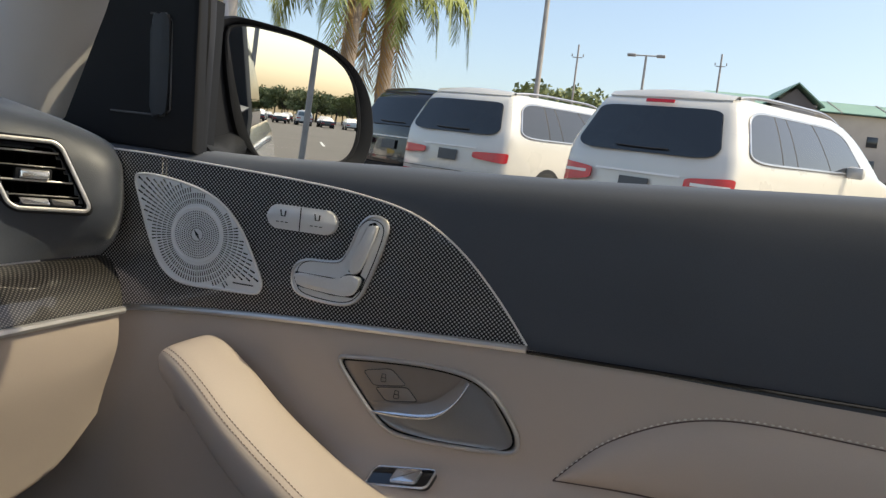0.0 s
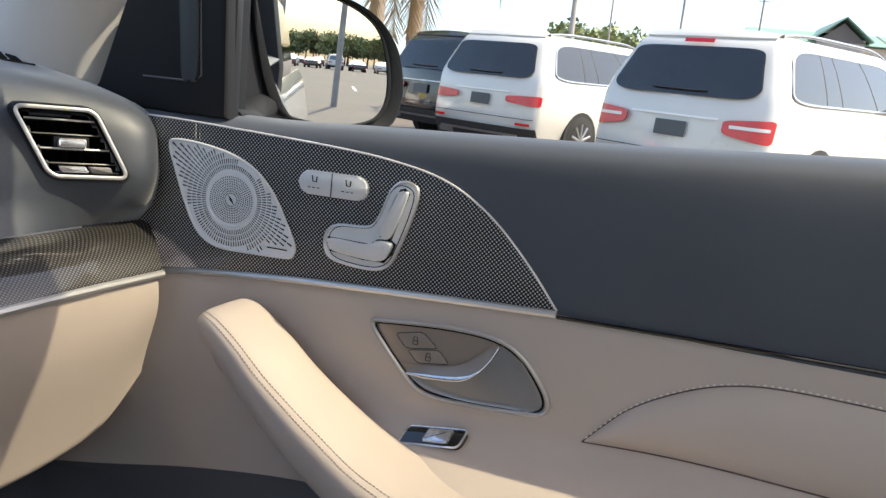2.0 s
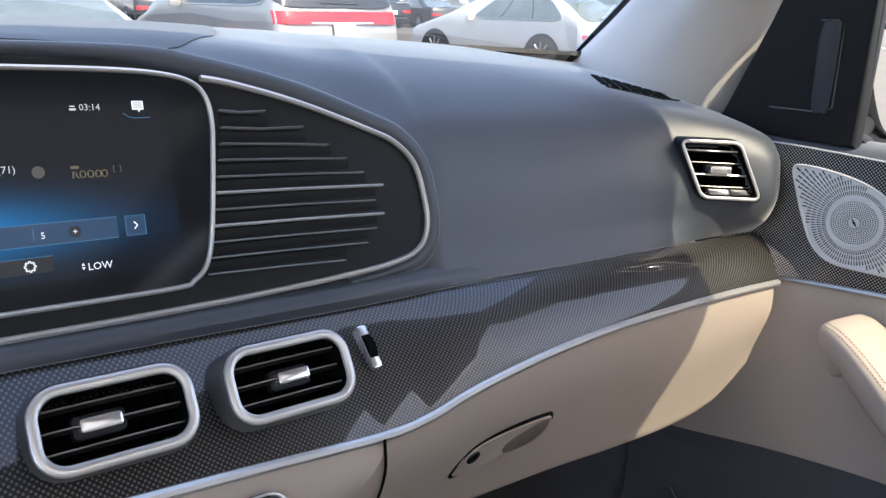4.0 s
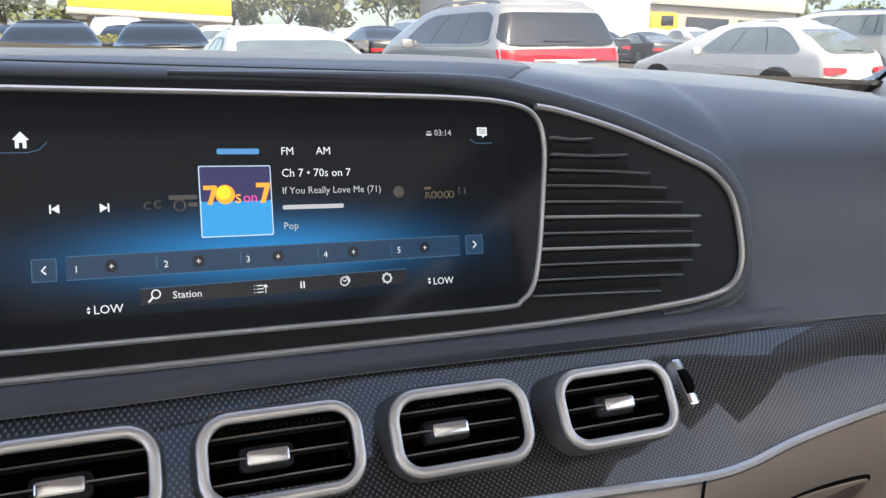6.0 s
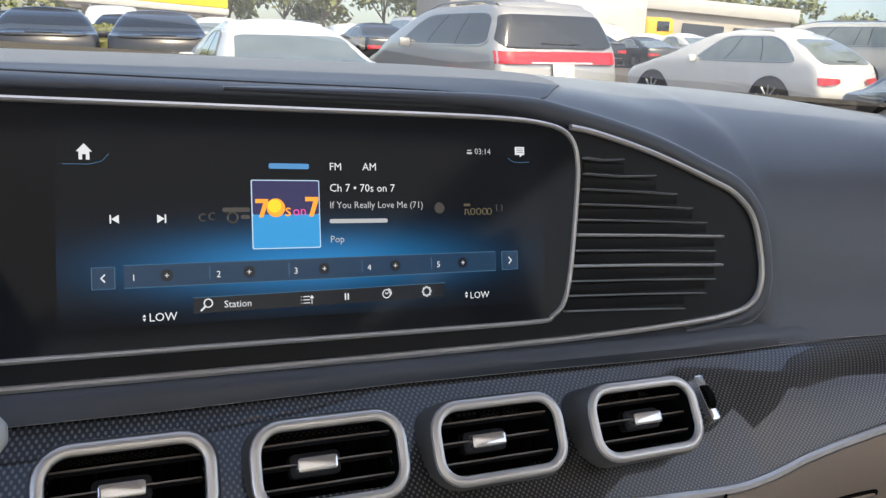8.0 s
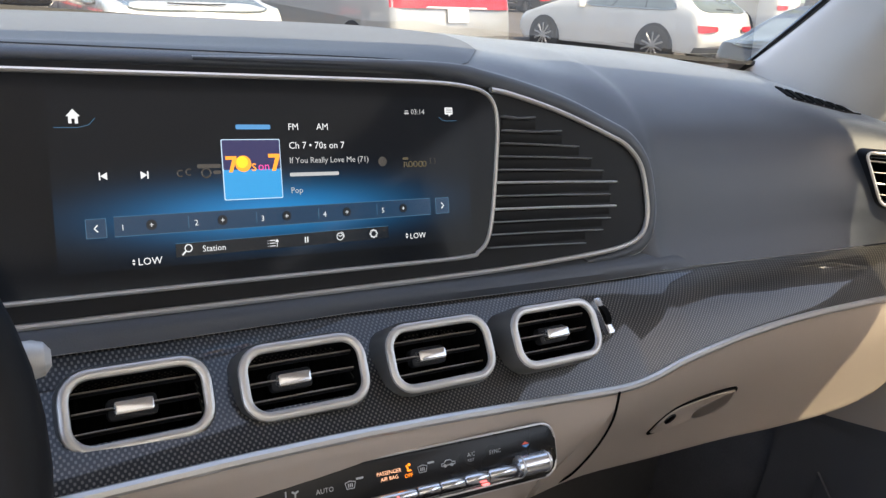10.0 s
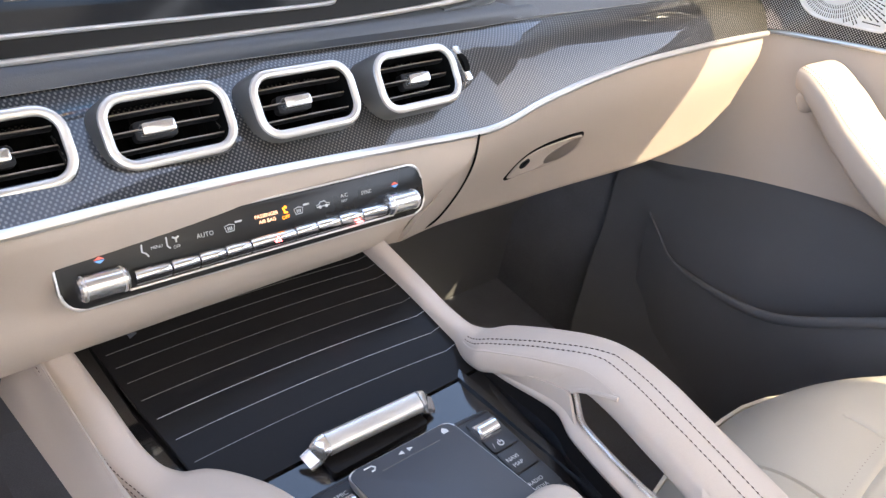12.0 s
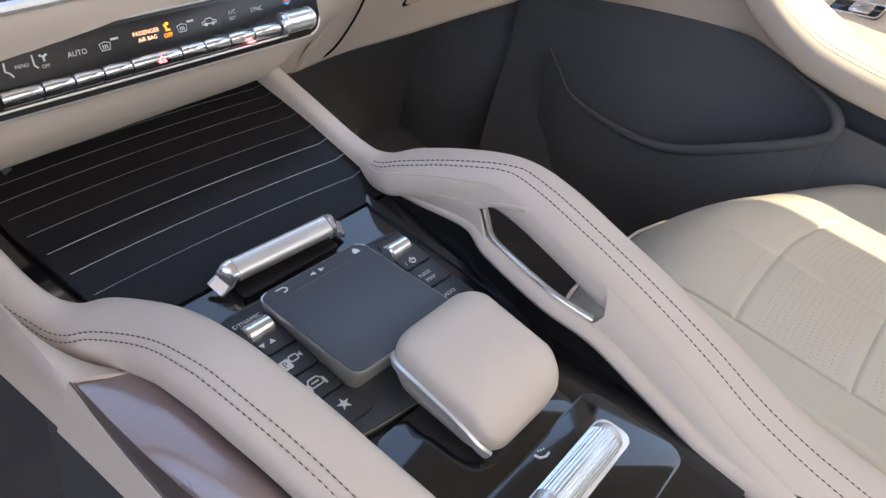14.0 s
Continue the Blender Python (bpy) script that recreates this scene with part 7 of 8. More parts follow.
    tail_patch("bumper", -hw(0.5) * 0.99, hw(0.5) * 0.99, 0.30, 0.52 if cladding else 0.40, RUBBER, 0.03, n=16)
    tail_patch("chrome_line", -hw(0.5) * 0.75, hw(0.5) * 0.75, 0.40, 0.43, ALLOY, 0.045, n=12)
    for s in (-1, 1):
        t0, t1 = windows[0][0], windows[-1][1]
        edge_lo, edge_hi = [], []
        rws = []
        for i in range(41):
            u = 0.5 - 0.5 * math.cos(math.pi * i / 40)
            t = t0 + (t1 - t0) * u
            e = 0.5 + 0.5 * max(0.0, 1 - abs(2 * u - 1) ** 9) ** 0.5
            zm, zh = belt + 0.03 + (wz1 - belt) * 0.42, (wz1 - belt) / 2
            zs2 = [zm - (zm - belt - 0.03) * e + ((zm - belt - 0.03) + (wz1 + 0.03 - zm)) * e * j / 4 for j in range(5)]
            rws.append([side(s, z, t, 0.006) for z in zs2])
            edge_lo.append(side(s, zs2[0], t, 0.010)), edge_hi.append(side(s, zs2[4], t, 0.010))
        sw = part("side_window", skin(rws, 0.006), glass, v)
        part("window_trim", sweep(edge_lo + edge_hi[::-1], oval(0.015, 0.009, 6), up=(s, 0, 0.2), closed=True), ALLOY, sw)
        for (p0, p1), (q0, q1) in zip(windows, windows[1:]):
            t = (p1 + q0) / 2
            part("pillar", sweep([side(s, belt + 0.03 + (wz1 - belt) * j / 4, t, 0.008) for j in range(5)], oval(0.020, 0.006, 8), up=(s, 0, 0)), RUBBER if paint is not BLACKP else paint, sw)
        if rails:
            y0, y1 = lerp(rear, top), lerp(front, top)
            pth = [(s * (roof_half * 0.95 + 0.03 * max(0, k / 24 - 0.7)), y0 + 0.02 + (y1 + 0.30 - y0) * k / 24, top + 0.010 + 0.050 * (1 - abs(k / 12 - 1) ** 4) - 0.11 * max(0, (k / 24 - 0.7) / 0.3) ** 2) for k in range(25)]
            part("roof_rail", sweep(pth, oval(0.020, 0.018, 8), up=(0, 0, 1)), ALLOY, v)
        for yw in (lerp(rear, 0.5) + 0.22 * length * 0.98, lerp(front, 0.5) - 0.185 * length):
            x = s * (half - 0.10)
            arch = part("wheel_arch", sweep([(x - s * 0.05, yw, wheel_r), (x + s * 0.108, yw, wheel_r)], oval(wheel_r * 1.13, None, 24), up=(0, 0, 1)), RUBBER, v)
            wh = part("wheel", sweep([(x - s * 0.10, yw, wheel_r), (x - s * 0.08, yw, wheel_r), (x + s * 0.10, yw, wheel_r), (x + s * 0.115, yw, wheel_r)], lambda q: oval(wheel_r if 0.1 < q < 0.9 else wheel_r * 0.94, None, 28), up=(0, 0, 1)), TYRE, v)
            part("rim", sweep([(x + s * 0.11, yw, wheel_r), (x + s * 0.121, yw, wheel_r)], oval(wheel_r * 0.70, None, 24), up=(0, 0, 1)), RUBBER, wh)
            for k in range(10):
                t = 6.2832 * k / 10 + 0.3
                part("spoke", sweep([(x + s * 0.124, yw, wheel_r), (x + s * 0.122, yw + wheel_r * 0.68 * math.cos(t), wheel_r * (1 + 0.68 * math.sin(t)))], oval(0.020, 0.012, 8), up=(s, 0, 0)), ALLOY, wh)
        part("door_mirror", block((0.20, 0.10, 0.14), pose(s * (half + 0.07), lerp(front, belt) - 0.30 * length * 0.8, belt + 0.05), 0.04), paint, v)
    if m is not None:
        v.matrix_world = m
    return v


SUV_REAR = [(0.28, 0.10), (0.50, 0.0), (0.80, 0.02), (1.10, 0.05), (1.25, 0.09), (1.62, 0.26), (1.74, 0.33), (1.79, 0.44)]
SUV_FRONT = [(0.28, 5.0), (0.5, 5.10), (0.85, 5.05), (1.05, 4.75), (1.16, 4.10), (1.25, 3.95), (1.62, 3.40), (1.74, 3.10), (1.79, 2.80)]
SUV_WIN = ((0.070, 0.250), (0.262, 0.340), (0.355, 0.565), (0.58, 0.84))
VAN_REAR = [(0.28, 0.12), (0.50, 0.0), (0.9, 0.03), (1.08, 0.07), (1.55, 0.28), (1.72, 0.42), (1.76, 0.60)]
VAN_FRONT = [(0.28, 5.0), (0.5, 5.1), (0.9, 4.95), (1.08, 4.3), (1.3, 3.9), (1.55, 3.3), (1.72, 2.8), (1.76, 2.5)]
SED_REAR = [(0.28, 0.12), (0.50, 0.0), (0.85, 0.02), (0.98, 0.10), (1.03, 0.55), (1.25, 1.05), (1.38, 1.45), (1.42, 1.75)]
SED_FRONT = [(0.28, 4.7), (0.5, 4.8), (0.75, 4.7), (0.92, 3.9), (1.0, 3.5), (1.25, 2.85), (1.38, 2.45), (1.42, 2.2)]
EV_REAR = [(0.28, 0.12), (0.5, 0.0), (0.85, 0.05), (1.0, 0.12), (1.3, 0.55), (1.5, 0.95), (1.58, 1.3)]
EV_FRONT = [(0.28, 4.6), (0.5, 4.72), (0.8, 4.6), (0.98, 4.0), (1.1, 3.6), (1.4, 2.9), (1.52, 2.6), (1.58, 2.2)]


def suv(label, x, y, turn, paint, **k):
    return vehicle("parked_suv", label, at_ground(x, y, turn), paint, SUV_REAR, SUV_FRONT, 1.17, 0.99, 0.75, 5.1, SUV_WIN, "suv", **k)


suv("white seven-seat suv with dark rear window and red lamps", 8.0, 0.60, -119, WHITE, plate=PLATE, lamps="tall", third=True)
suv("white suv with slim red lamps beside the palms", 10.6, 3.42, -113, WHITE, plate=PLATE, lamps="split")
suv("black suv parked beyond the white ones", 12.3, 5.05, -116, BLACKP, plate=PLATE, lamps="split")
vehicle("parked_van", "grey minivan with a red lamp bar across the tail", at_ground(5.3, 9.2, 4), GREYP, VAN_REAR, VAN_FRONT, 1.19, 1.0, 0.74, 5.1, ((0.05, 0.28), (0.30, 0.52), (0.54, 0.80)), "minivan", lamps="bar", plate=PLATE_W, gate=0.95)
EV_WIN = ((0.10, 0.30), (0.31, 0.52), (0.53, 0.74))
vehicle("parked_hatchback", "white crossover hatchback parked side on", at_ground(11.9, 10.2, 10), WHITE_LIFTED, EV_REAR, EV_FRONT, 1.0, 0.93, 0.64, 4.7, EV_WIN, "car", glass=CLEARISH, rails=False, lamps="split", cladding=False)
SED_WIN = ((0.18, 0.38), (0.40, 0.62))


def sedan(label, x, y, turn, paint, **k):
    return vehicle("parked_sedan", label, at_ground(x, y, turn), paint, SED_REAR, SED_FRONT, 0.93, 0.91, 0.62, 4.8, SED_WIN, "sedan", rails=False, cladding=False, wheel_r=0.33, **k)


white_sedan = sedan("white sedan with clear rear window and red lamps", 1.75, 8.3, 3, WHITE_LIFTED, glass=CLEARISH, plate=PLATE_W)
dark_sedan = sedan("black sedan with red lamps in the front row", 0.47, 15.4, -2, BLACKP, plate=PLATE_W)
copy_thing(dark_sedan, at_ground(-1.45, 15.6, 2))
silver = sedan("dark grey low coupe with a light rear window", 6.9, 5.2, -72, mat("dark_grey_paint", (0.05, 0.052, 0.05), 0.3, vary=0.05, coat=1.0, big=2), glass=CLEARISH)
silver.scale = (0.92, 0.92, 0.86)
white_suv = suv("white suv in the far row of the lot", 19.5, 14.5, 20, WHITE_LIFTED, plate=PLATE_W, glass=CLEARISH)
tagged(white_suv, group="far rows of parked cars")
rnd = random.Random(4)
stock = (white_sedan, dark_sedan, silver, white_suv)
spots = [(-9 + 2.9 * i, 24 + 0.2 * i, 0) for i in range(12)] + [(-12 + 2.9 * i, 33, 180) for i in range(14)]
spots += [(-10 + 2.9 * i, -94, 178) for i in range(16)] + [(-10 + 2.9 * i, -102, 3) for i in range(16)] + [(-10 + 2.9 * i, -122, 180) for i in range(17)]
for x, y, a in spots:
    if rnd.random() < 0.12:
        continue
    c = copy_thing(stock[rnd.choice((0, 0, 1, 2, 2, 3, 3))], at_ground(x + rnd.uniform(-0.2, 0.2), y + rnd.uniform(-0.4, 0.4), a + rnd.uniform(-2, 2)))
    tagged(c, "parked car in a far row of the lot", "car", "far rows of parked cars")

# paving round the car, with staggered bricks of light stone
PAVER = mat("light_paver", (0.44, 0.38, 0.35), 0.85, vary=0.15, big=2, grain=120, bump=0.4, dist=0.004)
solo("pavement", skin([[(x, y, ground_z(x, y) + 0.02) for x in (-9, -4, 0, 2.4)] for y in (-6, -3, 0, 4.0)]), PAVER, "pale stone paving under and round the car", "pavement", kind="structure", smooth=0)
lot = thing("lot_markings", "white painted bay lines on the asphalt", "markings", kind="structure")
for i in range(14):
    x = 2.0 + 2.9 * i
    part("line", skin([[(x + d, y, ground_z(x + d, y) + 0.008) for d in (0, 0.12)] for y in (-31, -36.5)]), PAINT_LINE, lot, smooth=0)
for i in range(9):
    y = -22 + 2.8 * i
    part("line", skin([[(x, y + d + 0.25 * (x - 6), ground_z(x, y + d) + 0.008) for d in (0, 0.12)] for x in (6.0, 11.0)]), PAINT_LINE, lot, smooth=0)


# ---------------------------------------------------------------- poles, palms, trees, buildings
STEEL = mat("weathered_pole", (0.36, 0.34, 0.32), 0.7, vary=0.2, big=3)
WOODP = mat("utility_pole_wood", (0.34, 0.31, 0.29), 0.9, vary=0.3, big=4)
for x, y, h, r, lamp in ((29.4, 6.2, 12, 0.12, True), (47, 3.55, 6.9, 0.10, True), (60, -0.9, 9.0, 0.10, False), (55, 8.9, 8.3, 0.09, False), (13.9, 9.6, 9.0, 0.17, True), (6, -42, 9, 0.10, True), (1.1, -19, 9, 0.085, True), (-0.1, -14, 9.0, 0.05, True), (3.2, -26, 8.0, 0.06, True)):
    z = ground_z(x, y)
    pl = thing("light_pole" if lamp else "utility_pole", "slim grey lot light on a tall pole" if lamp else "brown wooden utility pole with a crossarm", "pole", "poles round the lot", at=(x, y, z))
    part("shaft", sweep([(x, y, z), (x, y, z + h * 0.5), (x, y, z + h)], lambda t: oval(r * (1 - 0.35 * t), None, 12), up=(1, 0, 0)), STEEL if lamp else WOODP, pl)
    if lamp:
        part("lamp_arm", sweep([(x, y - 0.8, z + h), (x, y + 0.8, z + h)], oval(0.04, None, 8), up=(0, 0, 1)), STEEL, pl)
        for d in (-0.85, 0.85):
            part("lamp_head", block((0.35, 0.5, 0.14), pose(x, y + d, z + h), 0.03), STEEL, pl)
    else:
        part("crossarm", block((0.06, 0.7, 0.06), pose(x, y, z + h - 0.9), 0.02), WOODP, pl)
        for d in (-0.4, 0.4):
            part("insulator", block((0.08, 0.08, 0.2), pose(x, y + d, z + h - 0.75), 0.02), STEEL, pl)

TRUNK = mat("palm_bark", (0.30, 0.24, 0.19), 0.95, vary=0.3, big=5, grain=40, bump=0.6, dist=0.02)
FROND = mat("palm_frond", (0.24, 0.28, 0.06), 0.6, vary=0.4, big=1.5, grain=30)
DRYF = mat("dry_frond", (0.34, 0.20, 0.07), 0.8, vary=0.3, big=2, grain=30)
LEAF = mat("tree_leaves", (0.200, 0.225, 0.090), 0.7, vary=0.4, big=0.6, grain=12)
BARK = mat("tree_bark", (0.14, 0.11, 0.09), 0.95, vary=0.3, big=4)


def palm_tree(x, y, h, seed, lean=0.0):
    rn = random.Random(seed)
    z = ground_z(x, y)
    t = thing("palm_tree", "feathery palm with drooping green and dry fronds", "palm tree", "palms by the lot", at=(x, y, z))
    part("trunk", sweep([(x + lean * k * k, y, z + h * k) for k in [i / 14 for i in range(15)]], lambda k: oval(0.20 - 0.06 * k + 0.012 * math.sin(k * 120), None, 12), up=(1, 0, 0)), TRUNK, t)
    top = Vector((x + lean, y, z + h))
    part("dry_skirt", sweep([top + Vector((0, 0, -0.9)), top + Vector((0, 0, -0.45)), top + Vector((0, 0, 0.15))], lambda k: oval(0.13 + 0.14 * math.sin(math.pi * k), None, 10), up=(1, 0, 0)), DRYF, t)
    for kind, count, droop in (("frond", 20, 1.0), ("dry_frond", 2, 1.9)):
        for i in range(count):
            bm = bmesh.new()
            a = 6.2832 * i / count + rn.uniform(-0.2, 0.2)
            up0 = rn.uniform(0.1, 1.2) if kind == "frond" else rn.uniform(-0.9, -0.4)
            ln = rn.uniform(2.6, 3.4)
            out = Vector((math.cos(a), math.sin(a), 0))
            p, el, spine = top.copy(), up0, []
            for k in range(26):
                spine.append(p.copy())
                p = p + (out * math.cos(el) + Vector((0, 0, 1)) * math.sin(el)) * ln / 25
                el = max(-1.5, el - droop * 0.10 * (0.5 + k / 16))
            side0 = out.cross(Vector((0, 0, 1)))
            for k in range(2, 26):
                q = spine[k]
                d = (spine[k] - spine[k - 1]).normalized()
                for s in (-1, 1):
                    for sub in (0, 0.5):
                        l2 = 0.62 * math.sin(math.pi * min(1, (k + sub) / 27) ** 0.8) + 0.12
                        tip = q + d * (0.25 * l2 + sub * ln / 25) + side0 * s * l2 * rn.uniform(0.35, 0.7) + Vector((0, 0, -l2 * rn.uniform(0.5, 1.0)))
                        w = d * 0.022
                        b0 = q + d * sub * ln / 25
                        bm.faces.new([bm.verts.new(b0 - w), bm.verts.new(b0 + w), bm.verts.new(b0.lerp(tip, 0.55) + w * 0.8), bm.verts.new(tip), bm.verts.new(b0.lerp(tip, 0.55) - w * 0.8)])
            for k in range(25):
                e = side0 * 0.02 * (1 - k / 26)
                bm.faces.new([bm.verts.new(v) for v in (spine[k] - e, spine[k] + e, spine[k + 1] + e, spine[k + 1] - e)])
            part(kind, bm, FROND if kind == "frond" else DRYF, t, smooth=0)
    return t


palm_tree(15.2, 7.5, 4.3, 3, 0.4)
palm_tree(16.9, 7.3, 4.7, 5, 0.2)
palm_tree(16.1, 11.5, 4.8, 8)


def tree(x, y, h, seed, wide=1.0, base=None):
    """Trunk with limbs and a crown of many small leaf clumps."""
    rn = random.Random(seed)
    z = ground_z(x, y) if base is None else base
    t = thing("tree", "green leafy tree at the edge of the lot", "tree", "trees round the lot", at=(x, y, z))
    part("trunk", sweep([(x, y, z), (x + 0.1, y, z + h * 0.3), (x, y, z + h * 0.6)], lambda k: oval(0.22 * (1 - 0.7 * k) * h / 8, None, 8), up=(1, 0, 0)), BARK, t)
    for i in range(4):
        a = rn.uniform(0, 6.28)
        part("limb", sweep([(x, y, z + h * 0.35), (x + math.cos(a) * h * 0.2 * wide, y + math.sin(a) * h * 0.2 * wide, z + h * 0.65)], lambda k: oval(0.07 * (1 - 0.6 * k), None, 6), up=(0.3, 0.4, 1)), BARK, t)
    bm = bmesh.new()
    blobs = [(rn.uniform(-1, 1) * h * 0.30 * wide, rn.uniform(-1, 1) * h * 0.30 * wide, h * rn.uniform(0.42, 0.9), h * rn.uniform(0.12, 0.20)) for _ in range(13)]
    for bx, by, bz, br in blobs:
        for _ in range(110):
            d = Vector((rn.gauss(0, 1), rn.gauss(0, 1), rn.gauss(0, 0.8))).normalized() * br * rn.uniform(0.5, 1.15)
            c = Vector((x + bx, y + by, z + bz)) + d
            u = Vector((rn.uniform(-1, 1), rn.uniform(-1, 1), rn.uniform(-1, 1))).normalized()
            w = u.orthogonal().normalized()
            s = h * 0.036 * rn.uniform(0.6, 1.4)
            bm.faces.new([bm.verts.new(c + u * s), bm.verts.new(c + w * s * 0.7), bm.verts.new(c - u * s), bm.verts.new(c - w * s * 0.7)])
    part("crown", bm, LEAF, t, smooth=0)
    return t


seeds = [tree(72, 11, 6.3, 1, 1.2), tree(70, 7.6, 5.0, 2, 1.1), tree(30, -100, 7, 3, 1.3)]
for i in range(120):
    x, y = -24 + 0.95 * i + rnd.uniform(-1, 1), -165 - rnd.uniform(0, 22)
    k = rnd.choice(seeds)
    copy_thing(k, Matrix.Translation((x, y, ground_z(x, y))) @ pose(0, 0, 0, 0, 0, rnd.uniform(0, 360)))
for i in range(26):
    x, y = -34 + 4.2 * i + rnd.uniform(-1.5, 1.5), 58 + rnd.uniform(0, 16)
    copy_thing(rnd.choice(seeds), Matrix.Translation((x, y, ground_z(x, y))) @ pose(0, 0, 0, 0, 0, rnd.uniform(0, 360)))
for x, y in ((66, 12), (74, 5), (80, -3), (64, -27), (60, -30), (58, -34)):
    copy_thing(rnd.choice(seeds), Matrix.Translation((x, y, ground_z(x, y) - 1)) @ pose(0, 0, 0, 0, 0, rnd.uniform(0, 360)))

STUCCO, GREENROOF = mat("beige_stucco", (0.42, 0.38, 0.34), 0.9, vary=0.1, big=0.5), mat("green_metal_roof", (0.20, 0.33, 0.26), 0.5, vary=0.15, big=0.4)
GABLE = mat("brown_gable_boards", (0.16, 0.14, 0.13), 0.8, vary=0.15, big=0.6)


def inn(x, y, turn):
    z = ground_z(x, y)
    b = thing("hotel", "beige hotel with green metal roofs", "building")
    part("wall", block((40, 12, 9.2), pose(3, 0, 4.6), 0.05), STUCCO, b)
    part("wall", block((6.4, 14, 10), pose(-4.2, 0, 5.0), 0.05), STUCCO, b)
    part("roof", skin([[(-17.6, -6.8, 9.2), (-15.6, 0, 11.5), (-17.6, 6.8, 9.2)], [(24, -6.8, 9.2), (24, 0, 11.5), (24, 6.8, 9.2)]], 0.15), GREENROOF, b)
    for k in range(3):
        part("roof_seam", sweep([(2.5 + 7.0 * k, -6.9, 9.28), (2.5 + 7.0 * k, -0.1, 11.62)], oval(0.16, 0.12, 6), up=(1, 0, 0)), STUCCO, b)
    part("gable_roof", skin([[(-8.1, -7.9, 9.6), (-4.2, -7.9, 12.7), (-0.3, -7.9, 9.6)], [(-8.1, 5, 9.6), (-4.2, 5, 12.7), (-0.3, 5, 9.6)]], 0.2), GREENROOF, b)
    part("gable", prism([(-7.4, 9.5), (-1.0, 9.5), (-4.2, 12.1)], lambda a, c, o: Vector((a, -7.0 - o, c)), -0.1, 0.1), GABLE, b)
    for k in range(9):
        for fl in range(2):
            part("window", block((1.5, 0.15, 1.5), pose(-15 + 3.75 * k, -6.03 - (1.0 if k in (2, 3) else 0), 2.2 + 3.4 * fl), 0.02), TINT, b)
    b.matrix_world = Matrix.Translation((x, y, z + 0.3)) @ pose(0, 0, 0, 0, 0, turn)
    return b


inn(128, -15.6, -80)
SHOP = mat("showroom_wall", (0.50, 0.46, 0.40), 0.8, vary=0.08, big=0.3)


def shop(x, y, turn, w, h, label):
    b = thing("shop_building", label, "building")
    part("wall", block((w, 10, h), pose(0, 5, h / 2), 0.05), SHOP, b)
    part("fascia", block((w + 0.6, 0.6, 0.9), pose(0, -0.1, h - 0.2), 0.05), WHITE, b)
    n = int(w / 4)
    for k in range(n):
        part("window", block((3.2, 0.2, h * 0.5), pose(-w / 2 + 2 + 4 * k, -0.02, h * 0.42), 0.03), TINT, b)
    b.matrix_world = Matrix.Translation((x, y, ground_z(x, y))) @ pose(0, 0, 0, 0, 0, turn)


shop(31, 44, -8, 25, 4.0, "low beige shop with dark windows and white fascia")
shop(-24, 56, 6, 26, 4.2, "pale low building beyond the lot")

YELLOW_SIGN = mat("yellow_sign_panel", (0.85, 0.62, 0.01), 0.45, vary=0.04, big=1)


def canopy(x0, x1, y, z0):
    g = ground_z((x0 + x1) / 2, y)
    c = thing("service_canopy", "flat canopy with a bright yellow fascia across the lot", "canopy", at=((x0 + x1) / 2, y, g))
    part("fascia", block((x1 - x0, 6.0, 0.9), pose((x0 + x1) / 2, y + 3, z0 + 0.75), 0.04), YELLOW_SIGN, c, "bright yellow fascia")
    part("soffit", block((x1 - x0 + 0.1, 6.1, 0.3), pose((x0 + x1) / 2, y + 3, z0 + 0.13), 0.03), WHITE, c, "white lower edge")
    for x in (x0 + 0.8, x1 - 0.8):
        part("post", block((0.3, 0.3, z0 - g), pose(x, y + 3, (z0 + g) / 2), 0.02), WHITE, c)


canopy(-2.8, 4.5, 40, 3.1)

TRUCKY = mat("yellow_truck_paint", (0.85, 0.48, 0.01), 0.35, vary=0.05, coat=0.8, big=2)


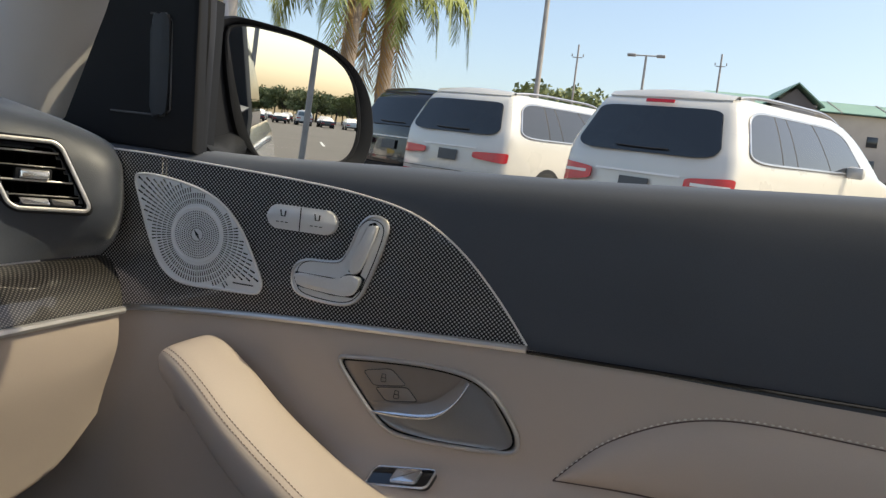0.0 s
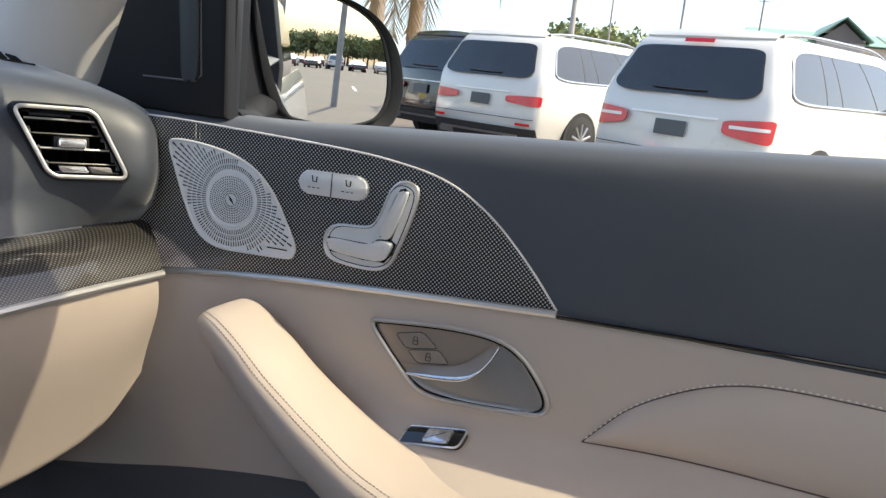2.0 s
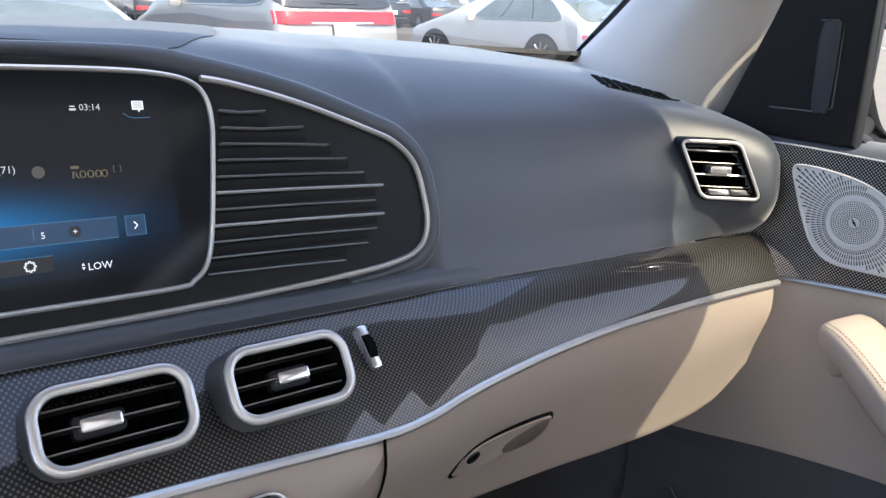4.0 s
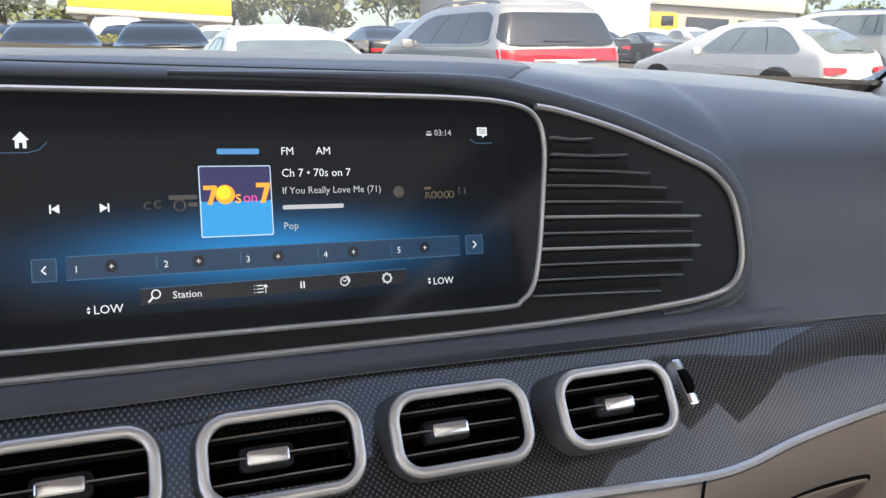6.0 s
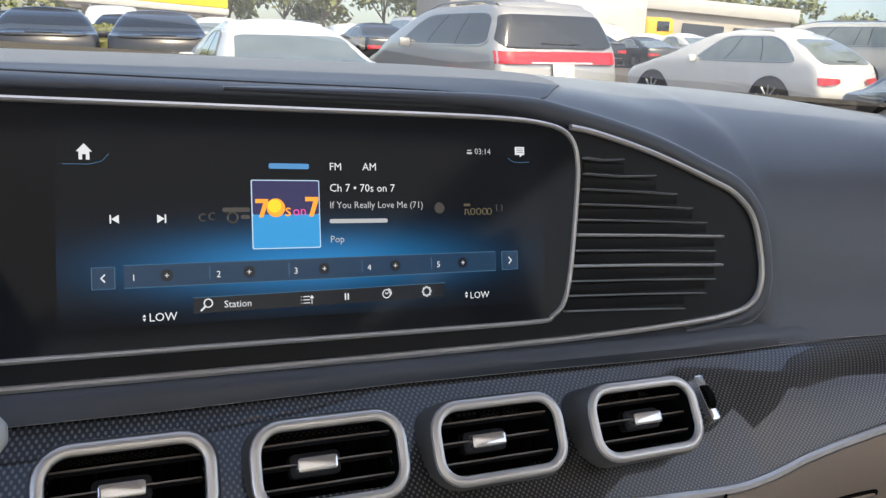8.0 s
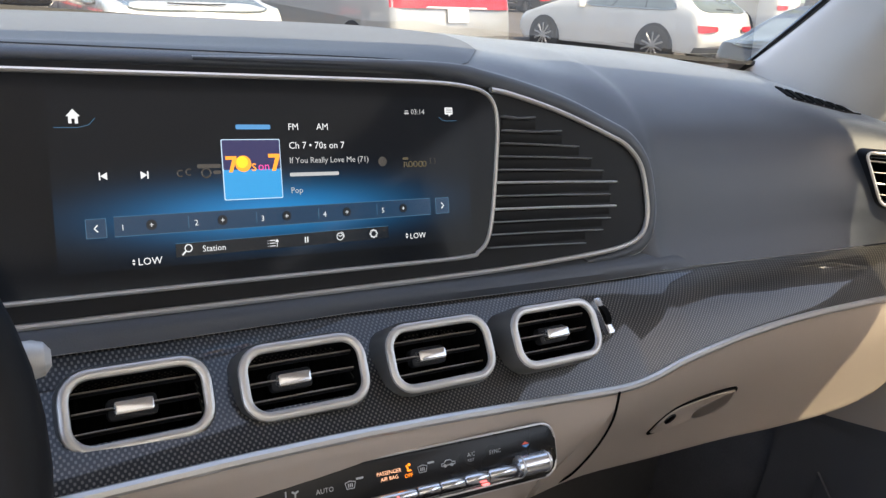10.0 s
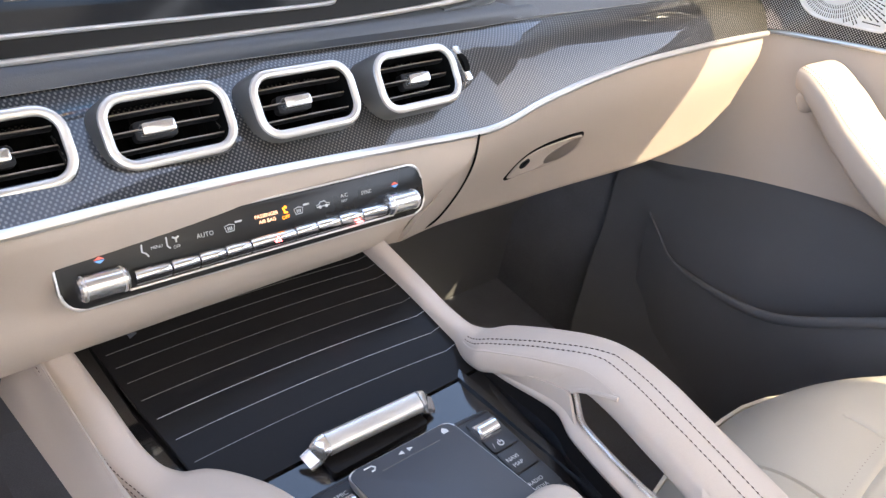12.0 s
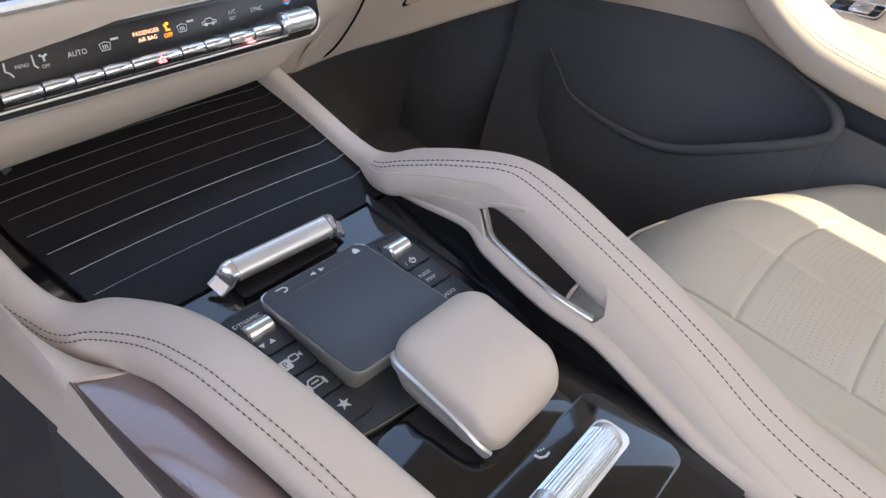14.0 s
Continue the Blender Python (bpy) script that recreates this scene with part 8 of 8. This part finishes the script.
def lorry(x, y, turn, cab_mat, label):
    b = thing("box_truck", label, "truck")
    part("box", block((6.0, 2.4, 2.5), pose(-2.2, 0, 2.2), 0.06), WHITE, b)
    part("cab", block((1.9, 2.2, 1.6), pose(1.9, 0, 1.5), 0.25, 3), cab_mat, b)
    part("bonnet", block((1.1, 2.0, 0.9), pose(3.1, 0, 1.05), 0.2, 3), cab_mat, b)
    part("side_window", block((0.9, 2.23, 0.55), pose(2.0, 0, 1.85), 0.08), TINT, b)
    for wx in (-3.6, 2.6):
        for s in (-1, 1):
            wh = part("wheel", sweep([(wx, s * 0.8, 0.48), (wx, s * 1.12, 0.48)], oval(0.48, None, 20), up=(0, 0, 1)), TYRE, b)
            part("rim", sweep([(wx, s * 1.10, 0.48), (wx, s * 1.14, 0.48)], oval(0.27, None, 16), up=(0, 0, 1)), ALLOY, wh)
    b.matrix_world = at_ground(x, y, turn)


lorry(22.5, 33.0, 5, TRUCKY, "box truck with yellow cab far across the lot")


# clipped hedge behind the front row
hedge = thing("hedge", "clipped yellow-green hedge at the edge of the lot", "hedge", at=(-6, 19.3, ground_z(-6, 19.3)))
HEDGE_LEAF = mat("hedge_leaves", (0.20, 0.205, 0.060), 0.7, vary=0.4, big=1.2, grain=12)
rn = random.Random(21)
part("core", skin([[(x, y, ground_z(x, 19.3) + z + (rn.uniform(-0.05, 0.05) if z else 0)) for y, z in ((19.0, 0.0), (19.05, 0.85), (19.25, 1.0), (19.55, 1.0), (19.7, 0.85), (19.7, 0.0))] for x in [-14 + 0.24 * i for i in range(60)]]), HEDGE_LEAF, hedge, smooth=0)
bm = bmesh.new()
for i in range(5200):
    q = Vector((rn.uniform(-14.1, 0.25), rn.uniform(18.9, 19.7), 0))
    q.z = ground_z(q.x, 19.3) + (rn.uniform(0.94, 1.10) if rn.random() < 0.45 else rn.uniform(0.1, 1.0))
    if q.z < ground_z(q.x, 19.3) + 0.94:
        q.y = rn.uniform(18.86, 19.04)
    u = Vector((rn.uniform(-1, 1), rn.uniform(-1, 1), rn.uniform(-1, 1))).normalized()
    w = u.orthogonal().normalized()
    r = rn.uniform(0.03, 0.07)
    bm.faces.new([bm.verts.new(q + u * r), bm.verts.new(q + w * r * 0.7), bm.verts.new(q - u * r), bm.verts.new(q - w * r * 0.7)])
part("leaves", bm, HEDGE_LEAF, hedge, smooth=0)
